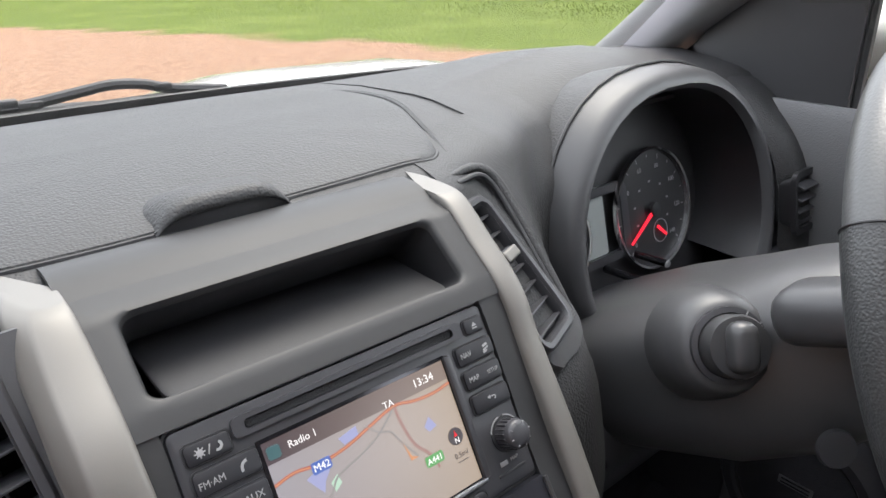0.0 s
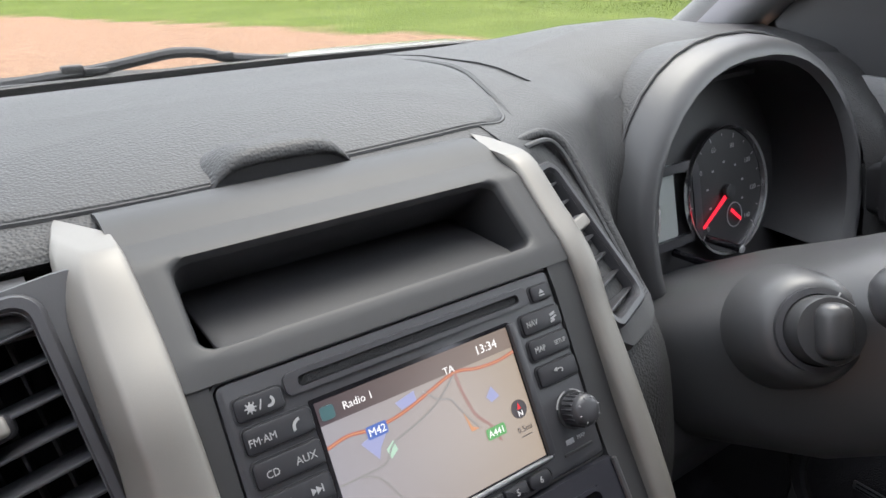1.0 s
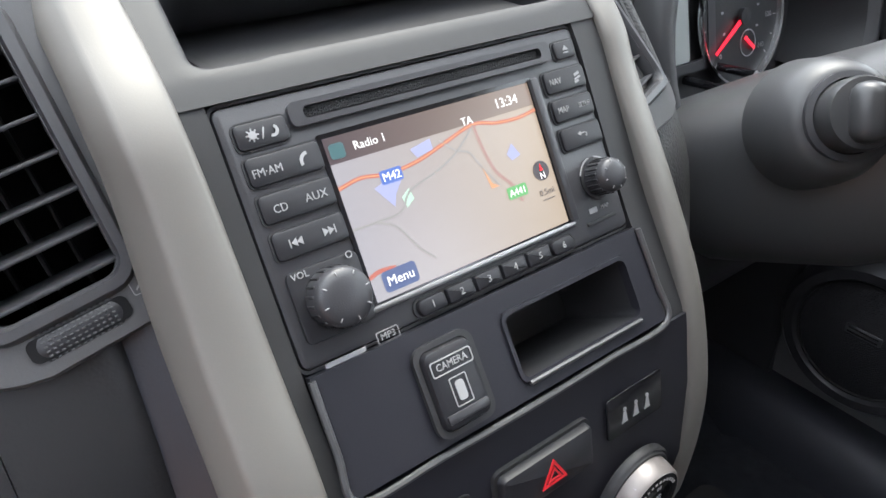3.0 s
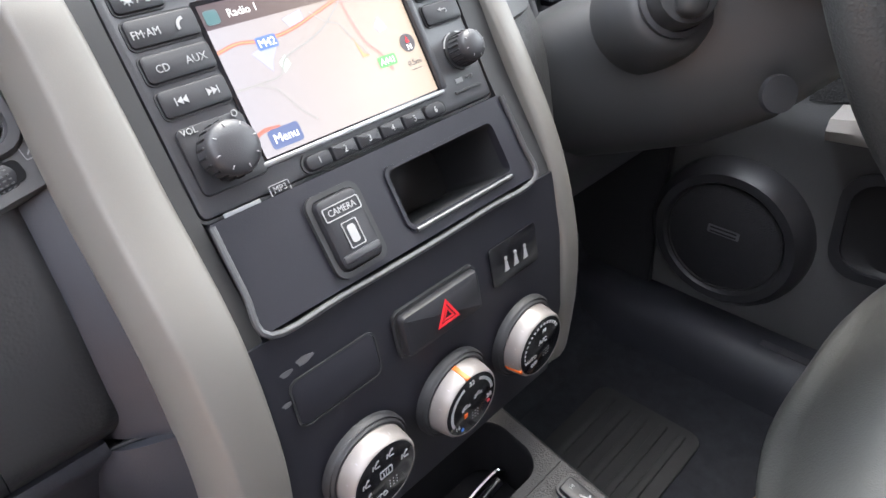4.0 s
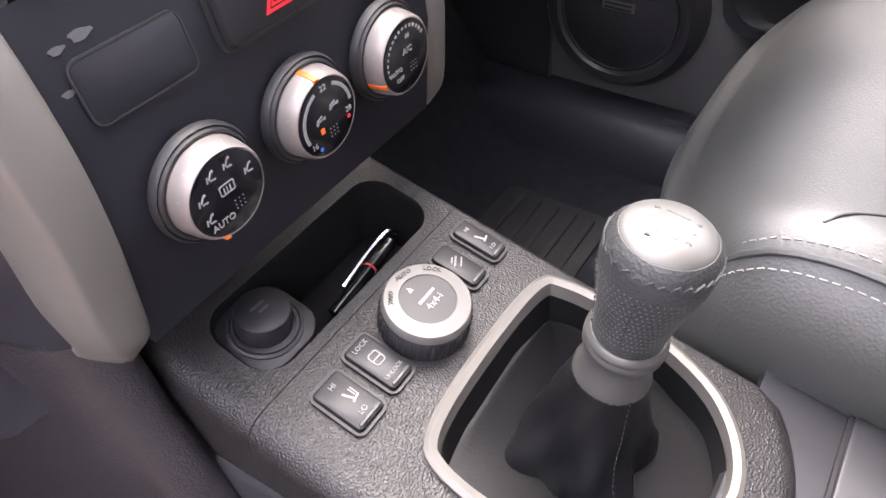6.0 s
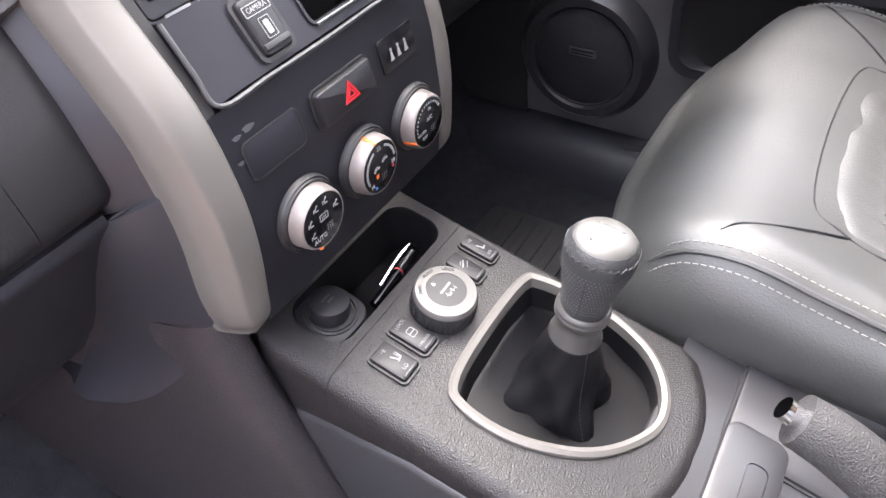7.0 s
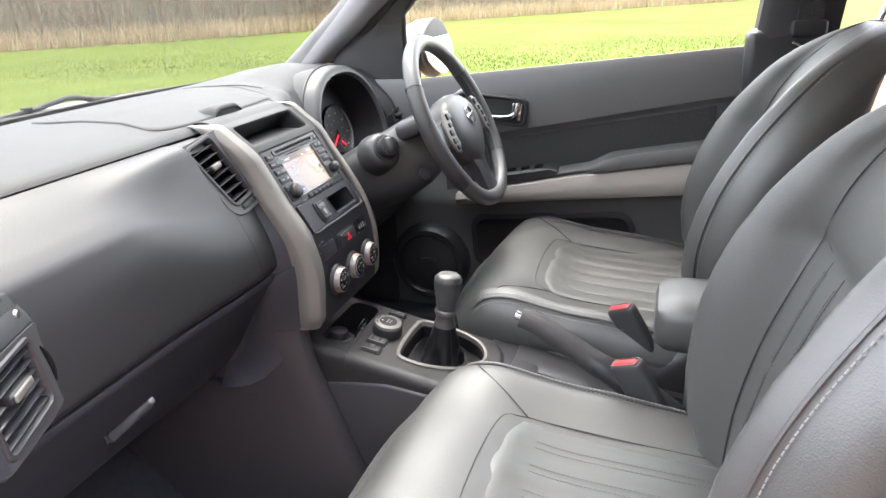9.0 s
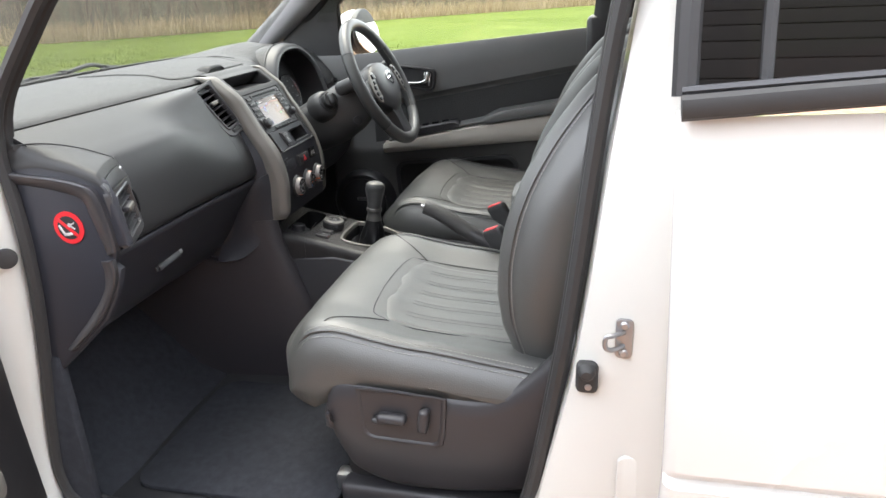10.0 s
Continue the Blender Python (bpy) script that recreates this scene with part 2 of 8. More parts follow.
def text(s, size, m, material, parent, name="lettering", depth=0.0003, label="", align="CENTER", squeeze=1.0):
    cu = bpy.data.curves.new("tmp", "FONT")
    cu.body, cu.size, cu.extrude, cu.align_x, cu.align_y, cu.resolution_u = s, size, depth, align, "CENTER", 2
    tmp = new("tmp", cu)
    me = bpy.data.meshes.new_from_object(tmp.evaluated_get(bpy.context.evaluated_depsgraph_get()))
    bpy.data.objects.remove(tmp)
    bpy.data.curves.remove(cu)
    me.transform(m @ Matrix.Diagonal((squeeze, 1, 1, 1)))
    me.name = name
    me.materials.clear()
    me.materials.append(material)
    ob = new(name, me)
    ob.parent = parent
    if label:
        ob["label"] = label
    return ob


def at3(x, y, z):
    return Matrix.Translation((x, y, z))


def stitches(pts, parent, name="stitching", size=0.004, gap=0.008, r=0.0007, mat_=None):
    """A row of short thread stitches along a path, in one mesh."""
    pts = [Vector(p) for p in pts]
    bm, run, nxt = bmesh.new(), 0.0, 0.0
    for a, b in zip(pts, pts[1:]):
        seg = (b - a).length
        d = (b - a).normalized() if seg > 0 else Vector((1, 0, 0))
        side = d.orthogonal().normalized()
        up = d.cross(side)
        while nxt < run + seg:
            p = a + d * (nxt - run)
            ends = []
            for q in (p - d * size / 2, p + d * size / 2):
                ends.append([bm.verts.new(q + side * r * math.cos(k * 1.5708) + up * r * math.sin(k * 1.5708)) for k in range(4)])
            for k in range(4):
                bm.faces.new((ends[0][k], ends[0][(k + 1) % 4], ends[1][(k + 1) % 4], ends[1][k]))
            bm.faces.new(ends[0][::-1])
            bm.faces.new(ends[1])
            nxt += gap
        run += seg
    return part(name, bm, mat_ or STITCH, parent)


def lerp(x, xs, ys):
    return float(np.interp(x, xs, ys))

# ---- outdoors ----
EDGE_A, EDGE_B = Vector((2.0, 15.3)), Vector((6.1, 7.3))


def ground_mat():
    m = bpy.data.materials.new("lawn_and_gravel")
    m.use_nodes = True
    nt, nn = m.node_tree, m.node_tree.nodes
    b = nn["Principled BSDF"]
    b.inputs["Roughness"].default_value = 0.9
    b.inputs["Specular IOR Level"].default_value = 0.15
    geo = nn.new("ShaderNodeNewGeometry")
    sep = nn.new("ShaderNodeSeparateXYZ")
    nt.links.new(geo.outputs["Position"], sep.inputs[0])

    def noise_node(scale, detail=6):
        n = nn.new("ShaderNodeTexNoise")
        n.inputs["Scale"].default_value, n.inputs["Detail"].default_value = scale, detail
        nt.links.new(geo.outputs["Position"], n.inputs["Vector"])
        return n

    def ramp(src, stops):
        r = nn.new("ShaderNodeValToRGB")
        while len(r.color_ramp.elements) < len(stops):
            r.color_ramp.elements.new(0.5)
        for e, (p, c) in zip(r.color_ramp.elements, stops):
            e.position, e.color = p, (*c, 1)
        nt.links.new(src, r.inputs[0])
        return r

    def math_node(op, a, v):
        n = nn.new("ShaderNodeMath")
        n.operation = op
        nt.links.new(a, n.inputs[0])
        if isinstance(v, float):
            n.inputs[1].default_value = v
        else:
            nt.links.new(v, n.inputs[1])
        return n.outputs[0]

    def mixc(fac, a, c):
        n = nn.new("ShaderNodeMix")
        n.data_type = "RGBA"
        nt.links.new(fac, n.inputs[0])
        nt.links.new(a, n.inputs[6])
        nt.links.new(c, n.inputs[7])
        return n.outputs[2]

    patches, blades = noise_node(0.6), noise_node(14, 8)
    lawn = ramp(blades.outputs["Fac"], ((0.25, (0.056, 0.080, 0.009)), (0.5, (0.078, 0.108, 0.013)), (0.75, (0.103, 0.135, 0.020))))
    straw = ramp(blades.outputs["Fac"], ((0.3, (0.085, 0.12, 0.018)), (0.7, (0.17, 0.185, 0.045))))
    pm = ramp(patches.outputs["Fac"], ((0.45, (0, 0, 0)), (0.75, (0.75, 0.75, 0.75))))
    lawn_c = mixc(pm.outputs[0], lawn.outputs[0], straw.outputs[0])
    stones = nn.new("ShaderNodeTexVoronoi")
    stones.inputs["Scale"].default_value = 26
    nt.links.new(geo.outputs["Position"], stones.inputs["Vector"])
    grit = noise_node(6, 10)
    gravel = ramp(stones.outputs["Color"], ((0.1, (0.15, 0.080, 0.047)), (0.5, (0.235, 0.138, 0.088)), (0.9, (0.34, 0.228, 0.155))))
    stain = ramp(grit.outputs["Fac"], ((0.3, (0.185, 0.107, 0.067)), (0.7, (0.265, 0.168, 0.112))))
    half = nn.new("ShaderNodeValue")
    half.outputs[0].default_value = 0.5
    gravel_c = mixc(half.outputs[0], gravel.outputs[0], stain.outputs[0])
    d = (EDGE_B - EDGE_A).normalized()
    side = math_node("ADD", math_node("MULTIPLY", sep.outputs["X"], float(-d.y)), math_node("MULTIPLY", sep.outputs["Y"], float(d.x)))
    off = float(-d.y * EDGE_A.x + d.x * EDGE_A.y)
    wob = math_node("MULTIPLY", math_node("SUBTRACT", noise_node(0.8, 8).outputs["Fac"], 0.5), 2.2)
    mask = math_node("ADD", math_node("MULTIPLY", math_node("ADD", math_node("SUBTRACT", side, off), wob), 2.0), 0.5)
    clampn = nn.new("ShaderNodeClamp")
    nt.links.new(mask, clampn.inputs[0])
    nt.links.new(mixc(clampn.outputs[0], gravel_c, lawn_c), b.inputs["Base Color"])
    bp = nn.new("ShaderNodeBump")
    bp.inputs["Strength"].default_value, bp.inputs["Distance"].default_value = 0.7, 0.06
    nt.links.new(blades.outputs["Fac"], bp.inputs["Height"])
    nt.links.new(bp.outputs["Normal"], b.inputs["Normal"])
    return m


bm = bmesh.new()
cells = [-1500, -400, -120, -60] + list(range(-40, 64, 4)) + [90, 150, 400, 1500]
grid = [[bm.verts.new((x, y, 0.06 * noise.noise((x * 0.11, y * 0.11, 0)) * min(1, max(0, (math.hypot(x, y) - 5) / 8)))) for x in cells] for y in cells]
for j in range(len(cells) - 1):
    for i in range(len(cells) - 1):
        bm.faces.new((grid[j][i], grid[j][i + 1], grid[j + 1][i + 1], grid[j + 1][i]))
ground = solo("ground", bm, ground_mat(), "mown green lawn beside a pinkish gravel drive", "ground", kind="structure", smooth=180)


def island_mat(name, dark, light, rough=0.8):
    m = bpy.data.materials.new(name)
    m.use_nodes = True
    nt, nn = m.node_tree, m.node_tree.nodes
    b = nn["Principled BSDF"]
    geo, mix = nn.new("ShaderNodeNewGeometry"), nn.new("ShaderNodeMix")
    mix.data_type = "RGBA"
    mix.inputs[6].default_value, mix.inputs[7].default_value = (*dark, 1), (*light, 1)
    nt.links.new(geo.outputs["Random Per Island"], mix.inputs[0])
    nt.links.new(mix.outputs[2], b.inputs["Base Color"])
    b.inputs["Roughness"].default_value = rough
    b.inputs["Specular IOR Level"].default_value = 0.06
    return m


def soup(name, verts, faces, material, label, category):
    me = bpy.data.meshes.new(name)
    me.from_pydata(verts, [], faces)
    me.materials.append(material)
    return tagged(new(name, me), label, category, kind="stuff")


def blades_field(n, place, tall, wide, lean, seed):
    rng = random.Random(seed)
    vs, fs = [], []
    for _ in range(n):
        x, y = place(rng)
        h, w, a = tall * rng.uniform(0.5, 1.3), wide * rng.uniform(0.6, 1.3), rng.uniform(0, math.pi)
        dx, dy = math.cos(a) * w, math.sin(a) * w
        lx, ly = rng.gauss(0, lean) * h, rng.gauss(0, lean) * h
        k = len(vs)
        vs += [(x - dx, y - dy, -0.03), (x + dx, y + dy, -0.03), (x + lx, y + ly, h)]
        fs.append((k, k + 1, k + 2))
    return vs, fs


HEDGE_A, HEDGE_D = Vector((18.0, 18.7)), Vector((12.0, -10.7)).normalized()
HEDGE_N = Vector((-HEDGE_D.y, HEDGE_D.x)) * -1
if HEDGE_N.dot(HEDGE_A) < 0:
    HEDGE_N = -HEDGE_N


def on_lawn(rng):
    while True:
        a, r = radians(rng.uniform(-14, 105)), 5 + 22 * rng.random() ** 0.8
        p = Vector((r * math.sin(a), r * math.cos(a)))
        d = (EDGE_B - EDGE_A).normalized()
        if -d.y * (p.x - EDGE_A.x) + d.x * (p.y - EDGE_A.y) > 0.5 and (p - HEDGE_A).dot(HEDGE_N) < 0.3:
            return p


soup("lawn_grass", *blades_field(60000, on_lawn, 0.013, 0.010, 0.9, 3), island_mat("grass_blades", (0.070, 0.098, 0.012), (0.092, 0.122, 0.018)), "short green grass tufts with pale tips", "grass")


def by_hedge(rng):
    return HEDGE_A + HEDGE_D * rng.uniform(-45, 45) + HEDGE_N * (abs(rng.gauss(0, 0.9)) + 0.1)


soup("dry_grass", *blades_field(26000, by_hedge, 0.62, 0.016, 0.22, 5), island_mat("dry_stalks", (0.26, 0.195, 0.115), (0.52, 0.42, 0.28)), "tall straw-coloured dry grass at the hedge foot", "grass")


def hedge_mesh(n, seed, near, far, height):
    rng = random.Random(seed)
    vs, fs = [], []

    def stick(p, q, r):
        k = len(vs)
        d = (q - p).normalized()
        s = d.orthogonal().normalized()
        u = d.cross(s)
        for c, rad in ((p, r), (q, r * 0.45)):
            for j in range(3):
                vs.append(c + (s * math.cos(j * 2.094) + u * math.sin(j * 2.094)) * rad)
        for j in range(3):
            fs.append((k + j, k + (j + 1) % 3, k + 3 + (j + 1) % 3, k + 3 + j))

    for _ in range(n):
        o = HEDGE_A + HEDGE_D * rng.uniform(-46, 46) + HEDGE_N * rng.uniform(near, far)
        p, h = Vector((o.x, o.y, -0.1)), height * rng.uniform(0.5, 1.2)
        lean = Vector((rng.gauss(0, 0.14), rng.gauss(0, 0.14), 1))
        r = rng.uniform(0.010, 0.034)
        for k in range(4):
            q = p + (lean + Vector((rng.gauss(0, 0.12), rng.gauss(0, 0.12), 0))) * h / 4
            stick(p, q, r)
            for _ in range(3):
                t = p.lerp(q, rng.random())
                stick(t, t + Vector((rng.gauss(0, 0.5), rng.gauss(0, 0.5), rng.uniform(0.2, 0.9))) * h * 0.17, r * 0.42)
            p, r = q, r * 0.72
    return vs, fs


soup("hedge", *hedge_mesh(2400, 8, 0.8, 6.0, 4.2), island_mat("bare_twigs", (0.10, 0.075, 0.058), (0.30, 0.235, 0.18)), "leafless brown hedge of bare saplings and twigs", "hedge")


def backdrop_mat():
    m = mat("distant_wood", (0.17, 0.16, 0.115), 0.95, vary=0.45, vscale=0.9, spec=0.05)
    return m


bm = bmesh.new()
rowa, rowb = [], []
for k in range(81):
    s = -60 + 1.5 * k
    p = HEDGE_A + HEDGE_D * s + HEDGE_N * (9 + 1.2 * math.sin(k * 0.7))
    rowa.append(bm.verts.new((p.x, p.y, -0.3)))
    rowb.append(bm.verts.new((p.x, p.y, 7.5 + 1.6 * noise.noise((k * 0.35, 0, 0)) + 0.7 * noise.noise((k * 1.7, 3, 0)))))
for k in range(80):
    bm.faces.new((rowa[k], rowa[k + 1], rowb[k + 1], rowb[k]))
solo("backdrop", bm, backdrop_mat(), "distant brown winter woodland behind the hedge", "woodland", kind="structure")

# A dark barn behind the open side of the car, seen mirrored in the rear door's glass.
barn = thing("barn", "long dark weatherboarded barn with a tiled roof", "barn", (-6.8, -4, 0))
barn_wood = mat("tarred_boards", (0.035, 0.032, 0.03), 0.8, grain=0.01, scale=30)
barn_tile = mat("dark_roof_tiles", (0.07, 0.06, 0.058), 0.8, grain=0.02, scale=25)
part("wall", rbox(0.3, 16, 3.0, 0.02, m=at3(0, 0, 1.5)), barn_wood, barn)
for k in range(14):
    m = at3(0.5 - 0.36 * k, 0, 2.95 + 0.33 * k) @ pose(0, 0, 0, 0, 41, 0)
    part("roof_course", rbox(0.52, 16.6, 0.05, 0.01, m=m), barn_tile, barn)
part("door", rbox(0.06, 2.4, 2.1, 0.02, m=at3(0.19, 2.5, 1.05)), mat("grey_barn_door", (0.2, 0.2, 0.2), 0.7), barn)

# ---- car body ----
car = thing("car_body", "white estate car body with its passenger door open", "car", (0, 0, 0))


def apillar(side, out=0.0):
    """Points along an A-pillar, from the dash to the roof."""
    if side > 0:
        line = ((0.755, 0.63, 1.01), (0.73, 0.485, 1.115), (0.695, 0.325, 1.235), (0.665, 0.145, 1.37), (0.62, -0.20, 1.56))
    else:
        line = ((0.735, 0.66, 1.01), (0.70, 0.52, 1.115), (0.665, 0.36, 1.235), (0.635, 0.18, 1.37), (0.60, -0.20, 1.56))
    return [Vector((side * (x + out), y, z)) for x, y, z in line]


def beam(pts, ring, name, material, parent, label=""):
    """Sweeps a flat ring (in x and its normal) along points without twisting about x."""
    pts = smooth_path(pts, 6)
    rings = []
    for i, p in enumerate(pts):
        d = (pts[min(i + 1, len(pts) - 1)] - pts[max(i - 1, 0)]).normalized()
        nrm = Vector((1, 0, 0)).cross(d).normalized()
        ax = d.cross(nrm).normalized()
        rings.append([p + ax * a + nrm * b for a, b in ring])
    return part(name, loft(rings), material, parent, label)


PR = [(a * 0.5, b * 0.5) for a, b in outline(0.15, 0.15, 0.05)]
beam(apillar(1), [(a * 1.45 + 0.016, b * 1.15) for a, b in PR], "a_pillar_trim", PILLAR, car, "grey plastic pillar trim")
beam([p + Vector((0.055, -0.01, 0.035)) for p in apillar(1)], [(a * 0.9, b * 0.6) for a, b in PR], "a_pillar", WHITE, car)
# the dark inner edge of the driver's side pillar with its seal
beam([p + Vector((0.03, -0.10 + 0.03 * k, -0.02)) for k, p in enumerate(apillar(1))], [(a * 0.7, b * 0.7) for a, b in PR], "door_seal", SEAL, car)
beam(apillar(-1), [(a * 0.9, b * 0.9) for a, b in PR], "a_pillar_trim", PILLAR, car, "grey plastic pillar trim")

# roof, rear body and floor close the cabin
def sheet(rows, thick=0.02, down=True):
    """A curved sheet through rows of points, with thickness."""
    bm = loft(rows, closed=False, cap=False)
    bmesh.ops.recalc_face_normals(bm, faces=bm.faces)
    bmesh.ops.solidify(bm, geom=bm.faces[:], thickness=thick)
    return bm


roof_rows = []
for y, w, z in ((-0.26, 0.575, 1.595), (-0.5, 0.60, 1.625), (-1.0, 0.61, 1.64), (-1.8, 0.60, 1.62), (-2.35, 0.56, 1.55)):
    roof_rows.append([(w * u, y, z - 0.05 * abs(u) ** 3) for u in np.linspace(-1, 1, 13)])
part("roof", sheet(roof_rows, 0.03), WHITE, car)
part("headlining", sheet([[(x * 0.99, y, z - 0.045) for x, y, z in row] for row in roof_rows], 0.01), HEADLINE, car, "pale grey fabric headlining")
glass = part("windscreen", sheet([[(x, y, z) for x, y, z in ((0.66 * u, 0.62 - 0.13 * u * u, 1.10) for u in np.linspace(-1, 1, 11))],
                                  [(x, y, z) for x, y, z in ((0.60 * u, 0.24 - 0.08 * u * u, 1.40) for u in np.linspace(-1, 1, 11))],
                                  [(x, y, z) for x, y, z in ((0.57 * u, -0.24 + 0.02 * u * u, 1.59 - 0.04 * u * u) for u in np.linspace(-1, 1, 11))]], 0.004), GLASS, car)
part("tailgate", rbox(1.3, 0.06, 1.2, 0.02, m=at3(0, -2.42, 1.0)), WHITE, car)
part("rear_quarter", rbox(0.04, 0.7, 0.9, 0.02, m=at3(0.74, -2.05, 1.15)), PILLAR, car)
part("rear_quarter", rbox(0.04, 0.75, 0.9, 0.02, m=at3(-0.74, -2.02, 1.15)), PILLAR, car)
part("bulkhead", rbox(1.5, 0.05, 0.80, 0.02, m=at3(0, 0.57, 0.68)), DARK, car)
part("dash_carcass", rbox(1.36, 0.16, 0.36, 0.02, m=at3(0, 0.44, 0.90)), DARK, car)
part("kick_panel", loft([[(0.685, y, z), (0.70, y, z + 0.0), (0.72, y, z), (0.72, y, 0.36), (0.685, y, 0.36)] for y, z in ((0.56, 1.05), (0.30, 1.05), (0.22, 0.98))]), PANEL, car)
part("scuff_plate", loft([[(0.60, y, 0.365), (0.612, y, 0.405), (0.622, y, 0.428), (0.635, y, 0.441), (0.652, y, 0.448), (0.675, y, 0.450), (0.70, y, 0.447), (0.715, y, 0.44), (0.715, y, 0.36)] for y in (0.34, 0.20, -0.2, -0.7)]), LOWER, car, "dark plastic sill cover", smooth=50)
part("scuff_mark", rbox(0.02, 0.09, 0.002, 0.0005, m=at3(0.665, -0.02, 0.4485)), PANEL, car)
part("rear_bench", rbox(1.3, 0.5, 0.35, 0.06, 3, m=at3(0, -1.5, 0.6)), LEATHER, car)
part("rear_backrest", rbox(1.3, 0.18, 0.6, 0.06, 3, m=at3(0, -1.82, 1.0) @ pose(0, 0, 0, -14, 0, 0)), LEATHER, car)

# carpet with a rise towards the bulkhead
crows = []
for y, z in ((-1.9, 0.38), (-0.75, 0.36), (-0.3, 0.355), (0.20, 0.36), (0.29, 0.40), (0.42, 0.56), (0.52, 0.70)):
    crows.append([(x, y, z + (0.16 if abs(x) < 0.1 else 0) + 0.006 * noise.noise((x * 8, y * 8, 0))) for x in (-0.72, -0.6, -0.45, -0.3, -0.16, -0.09, 0.09, 0.16, 0.3, 0.45, 0.6, 0.72)])
carpet = solo("floor", sheet(crows, 0.03), CARPET, "dark grey fitted carpet in the footwells", "carpet", kind="structure")
mat_l = thing("floor_mat", "dark carpet mat on the passenger footwell floor", "mat", (-0.42, 0.0, 0.372))
part("mat", slab(outline(0.40, 0.44, 0.05), 0.008, 0.003, m=at3(0, -0.02, 0.002)), CARPET, mat_l)
mat_r = thing("floor_mat", "dark carpet mat with a ribbed heel pad", "mat", (0.40, -0.02, 0.372))
part("mat", slab(outline(0.42, 0.5, 0.05), 0.008, 0.003), CARPET, mat_r)
part("heel_pad", slab(outline(0.24, 0.16, 0.02), 0.004, 0.002, m=at3(-0.02, 0.12, 0.009)), MATC, mat_r, "ribbed black rubber heel pad")
for k in range(5):
    part("rib", rbox(0.21, 0.012, 0.006, 0.003, m=at3(-0.02, 0.065 + 0.027 * k, 0.0135)), MATC, mat_r)

# passenger side: sill, hinge pillar, B-pillar and rear door
part("sill", loft([[(-0.70, y, 0.385), (-0.72, y, 0.40), (-0.80, y, 0.385), (-0.84, y, 0.34), (-0.84, y, 0.22), (-0.70, y, 0.22)] for y in (0.42, 0.0, -0.5, -0.9)]), JAMB, car)
part("sill", loft([[(0.70, y, 0.385), (0.72, y, 0.40), (0.80, y, 0.385), (0.84, y, 0.34), (0.84, y, 0.22), (0.70, y, 0.22)] for y in (0.5, 0.0, -0.9, -2.0)]), JAMB, car)
SEALP = [(-0.715, 0.045, 1.322), (-0.715, 0.10, 1.262), (-0.71, 0.185, 1.16), (-0.71, 0.205, 1.08), (-0.71, 0.20, 0.98), (-0.71, 0.205, 0.86), (-0.71, 0.225, 0.72), (-0.71, 0.25, 0.58), (-0.71, 0.262, 0.46), (-0.71, 0.22, 0.40)]
hp = []
for x, y, z in smooth_path([(-0.735, 0.215, 1.16), (-0.735, 0.225, 1.0), (-0.735, 0.23, 0.86), (-0.735, 0.25, 0.70), (-0.735, 0.275, 0.55), (-0.735, 0.28, 0.42), (-0.735, 0.28, 0.25)], 3):
    hp.append([(x + 0.05, y - 0.006, z), (x + 0.012, y - 0.008, z), (x, y, z), (x - 0.02, y + 0.02, z), (x - 0.045, y + 0.10, z), (x - 0.06, y + 0.22, z), (x - 0.06, y + 0.34, z), (x + 0.03, y + 0.34, z)])
part("hinge_pillar", loft(hp), JAMB, car, "white painted door jamb")
for x, y, z, r in ((-0.7445, 0.212, 0.919, 0.017), (-0.76, 0.30, 0.72, 0.018)):
    part("rubber_plug", lathe([(r, -0.002), (r * 0.97, 0.003), (r * 0.5, 0.0045)], 20, m=at3(x, y, z) @ pose(0, 0, 0, 0, -90, 45)), SEAL, car, "round black rubber plug")
front_seal = SEALP + [(-0.71, 0.05, 0.388), (-0.71, -0.25, 0.388), (-0.71, -0.48, 0.395), (-0.71, -0.575, 0.43), (-0.71, -0.62, 0.54), (-0.71, -0.66, 0.77), (-0.71, -0.68, 0.92), (-0.71, -0.70, 1.10), (-0.71, -0.725, 1.28), (-0.70, -0.76, 1.45), (-0.69, -0.72, 1.53), (-0.66, -0.3, 1.55), (-0.65, -0.08, 1.50), (-0.68, -0.02, 1.40)]
part("door_seal", tube(smooth_path(front_seal, 6, True), 0.011, 8, True), SEAL, car, "black rubber door aperture seal")
part("door_seal", tube([p + Vector((0.02, 0.002, 0)) for p in smooth_path(front_seal, 6, True)], 0.012, 8, True), SEAL, car)

brows = []
for y0, y1, z in ((-0.56, -0.84, 0.22), (-0.575, -0.84, 0.42), (-0.63, -0.835, 0.56), (-0.675, -0.825, 0.77), (-0.695, -0.82, 0.92), (-0.715, -0.815, 1.10), (-0.74, -0.815, 1.28), (-0.775, -0.83, 1.45), (-0.80, -0.86, 1.56)):
    t = max(0.0, (z - 1.12) * 0.22)
    brows.append([(-0.70 + t, y0, z), (-0.735 + t, y0 - 0.004, z), (-0.755 + t, y0 - 0.03, z), (-0.765 + t, 0.5 * (y0 + y1), z), (-0.785 + t, y1 + 0.035, z), (-0.79 + t, y1, z), (-0.79 + t, y1 - 0.04, z), (-0.70 + t, y1 - 0.04, z)])
part("b_pillar", loft(brows), JAMB, car, "white painted door pillar")
part("pillar_pressing", slab(outline(0.06, 0.17, 0.014), 0.006, 0.004, m=at3(-0.772, -0.775, 0.60) @ pose(0, 0, 0, 90, 0, -90)), JAMB, car)
part("b_pillar_trim", rbox(0.05, 0.12, 0.9, 0.02, m=at3(-0.67, -0.80, 1.12)), PILLAR, car)
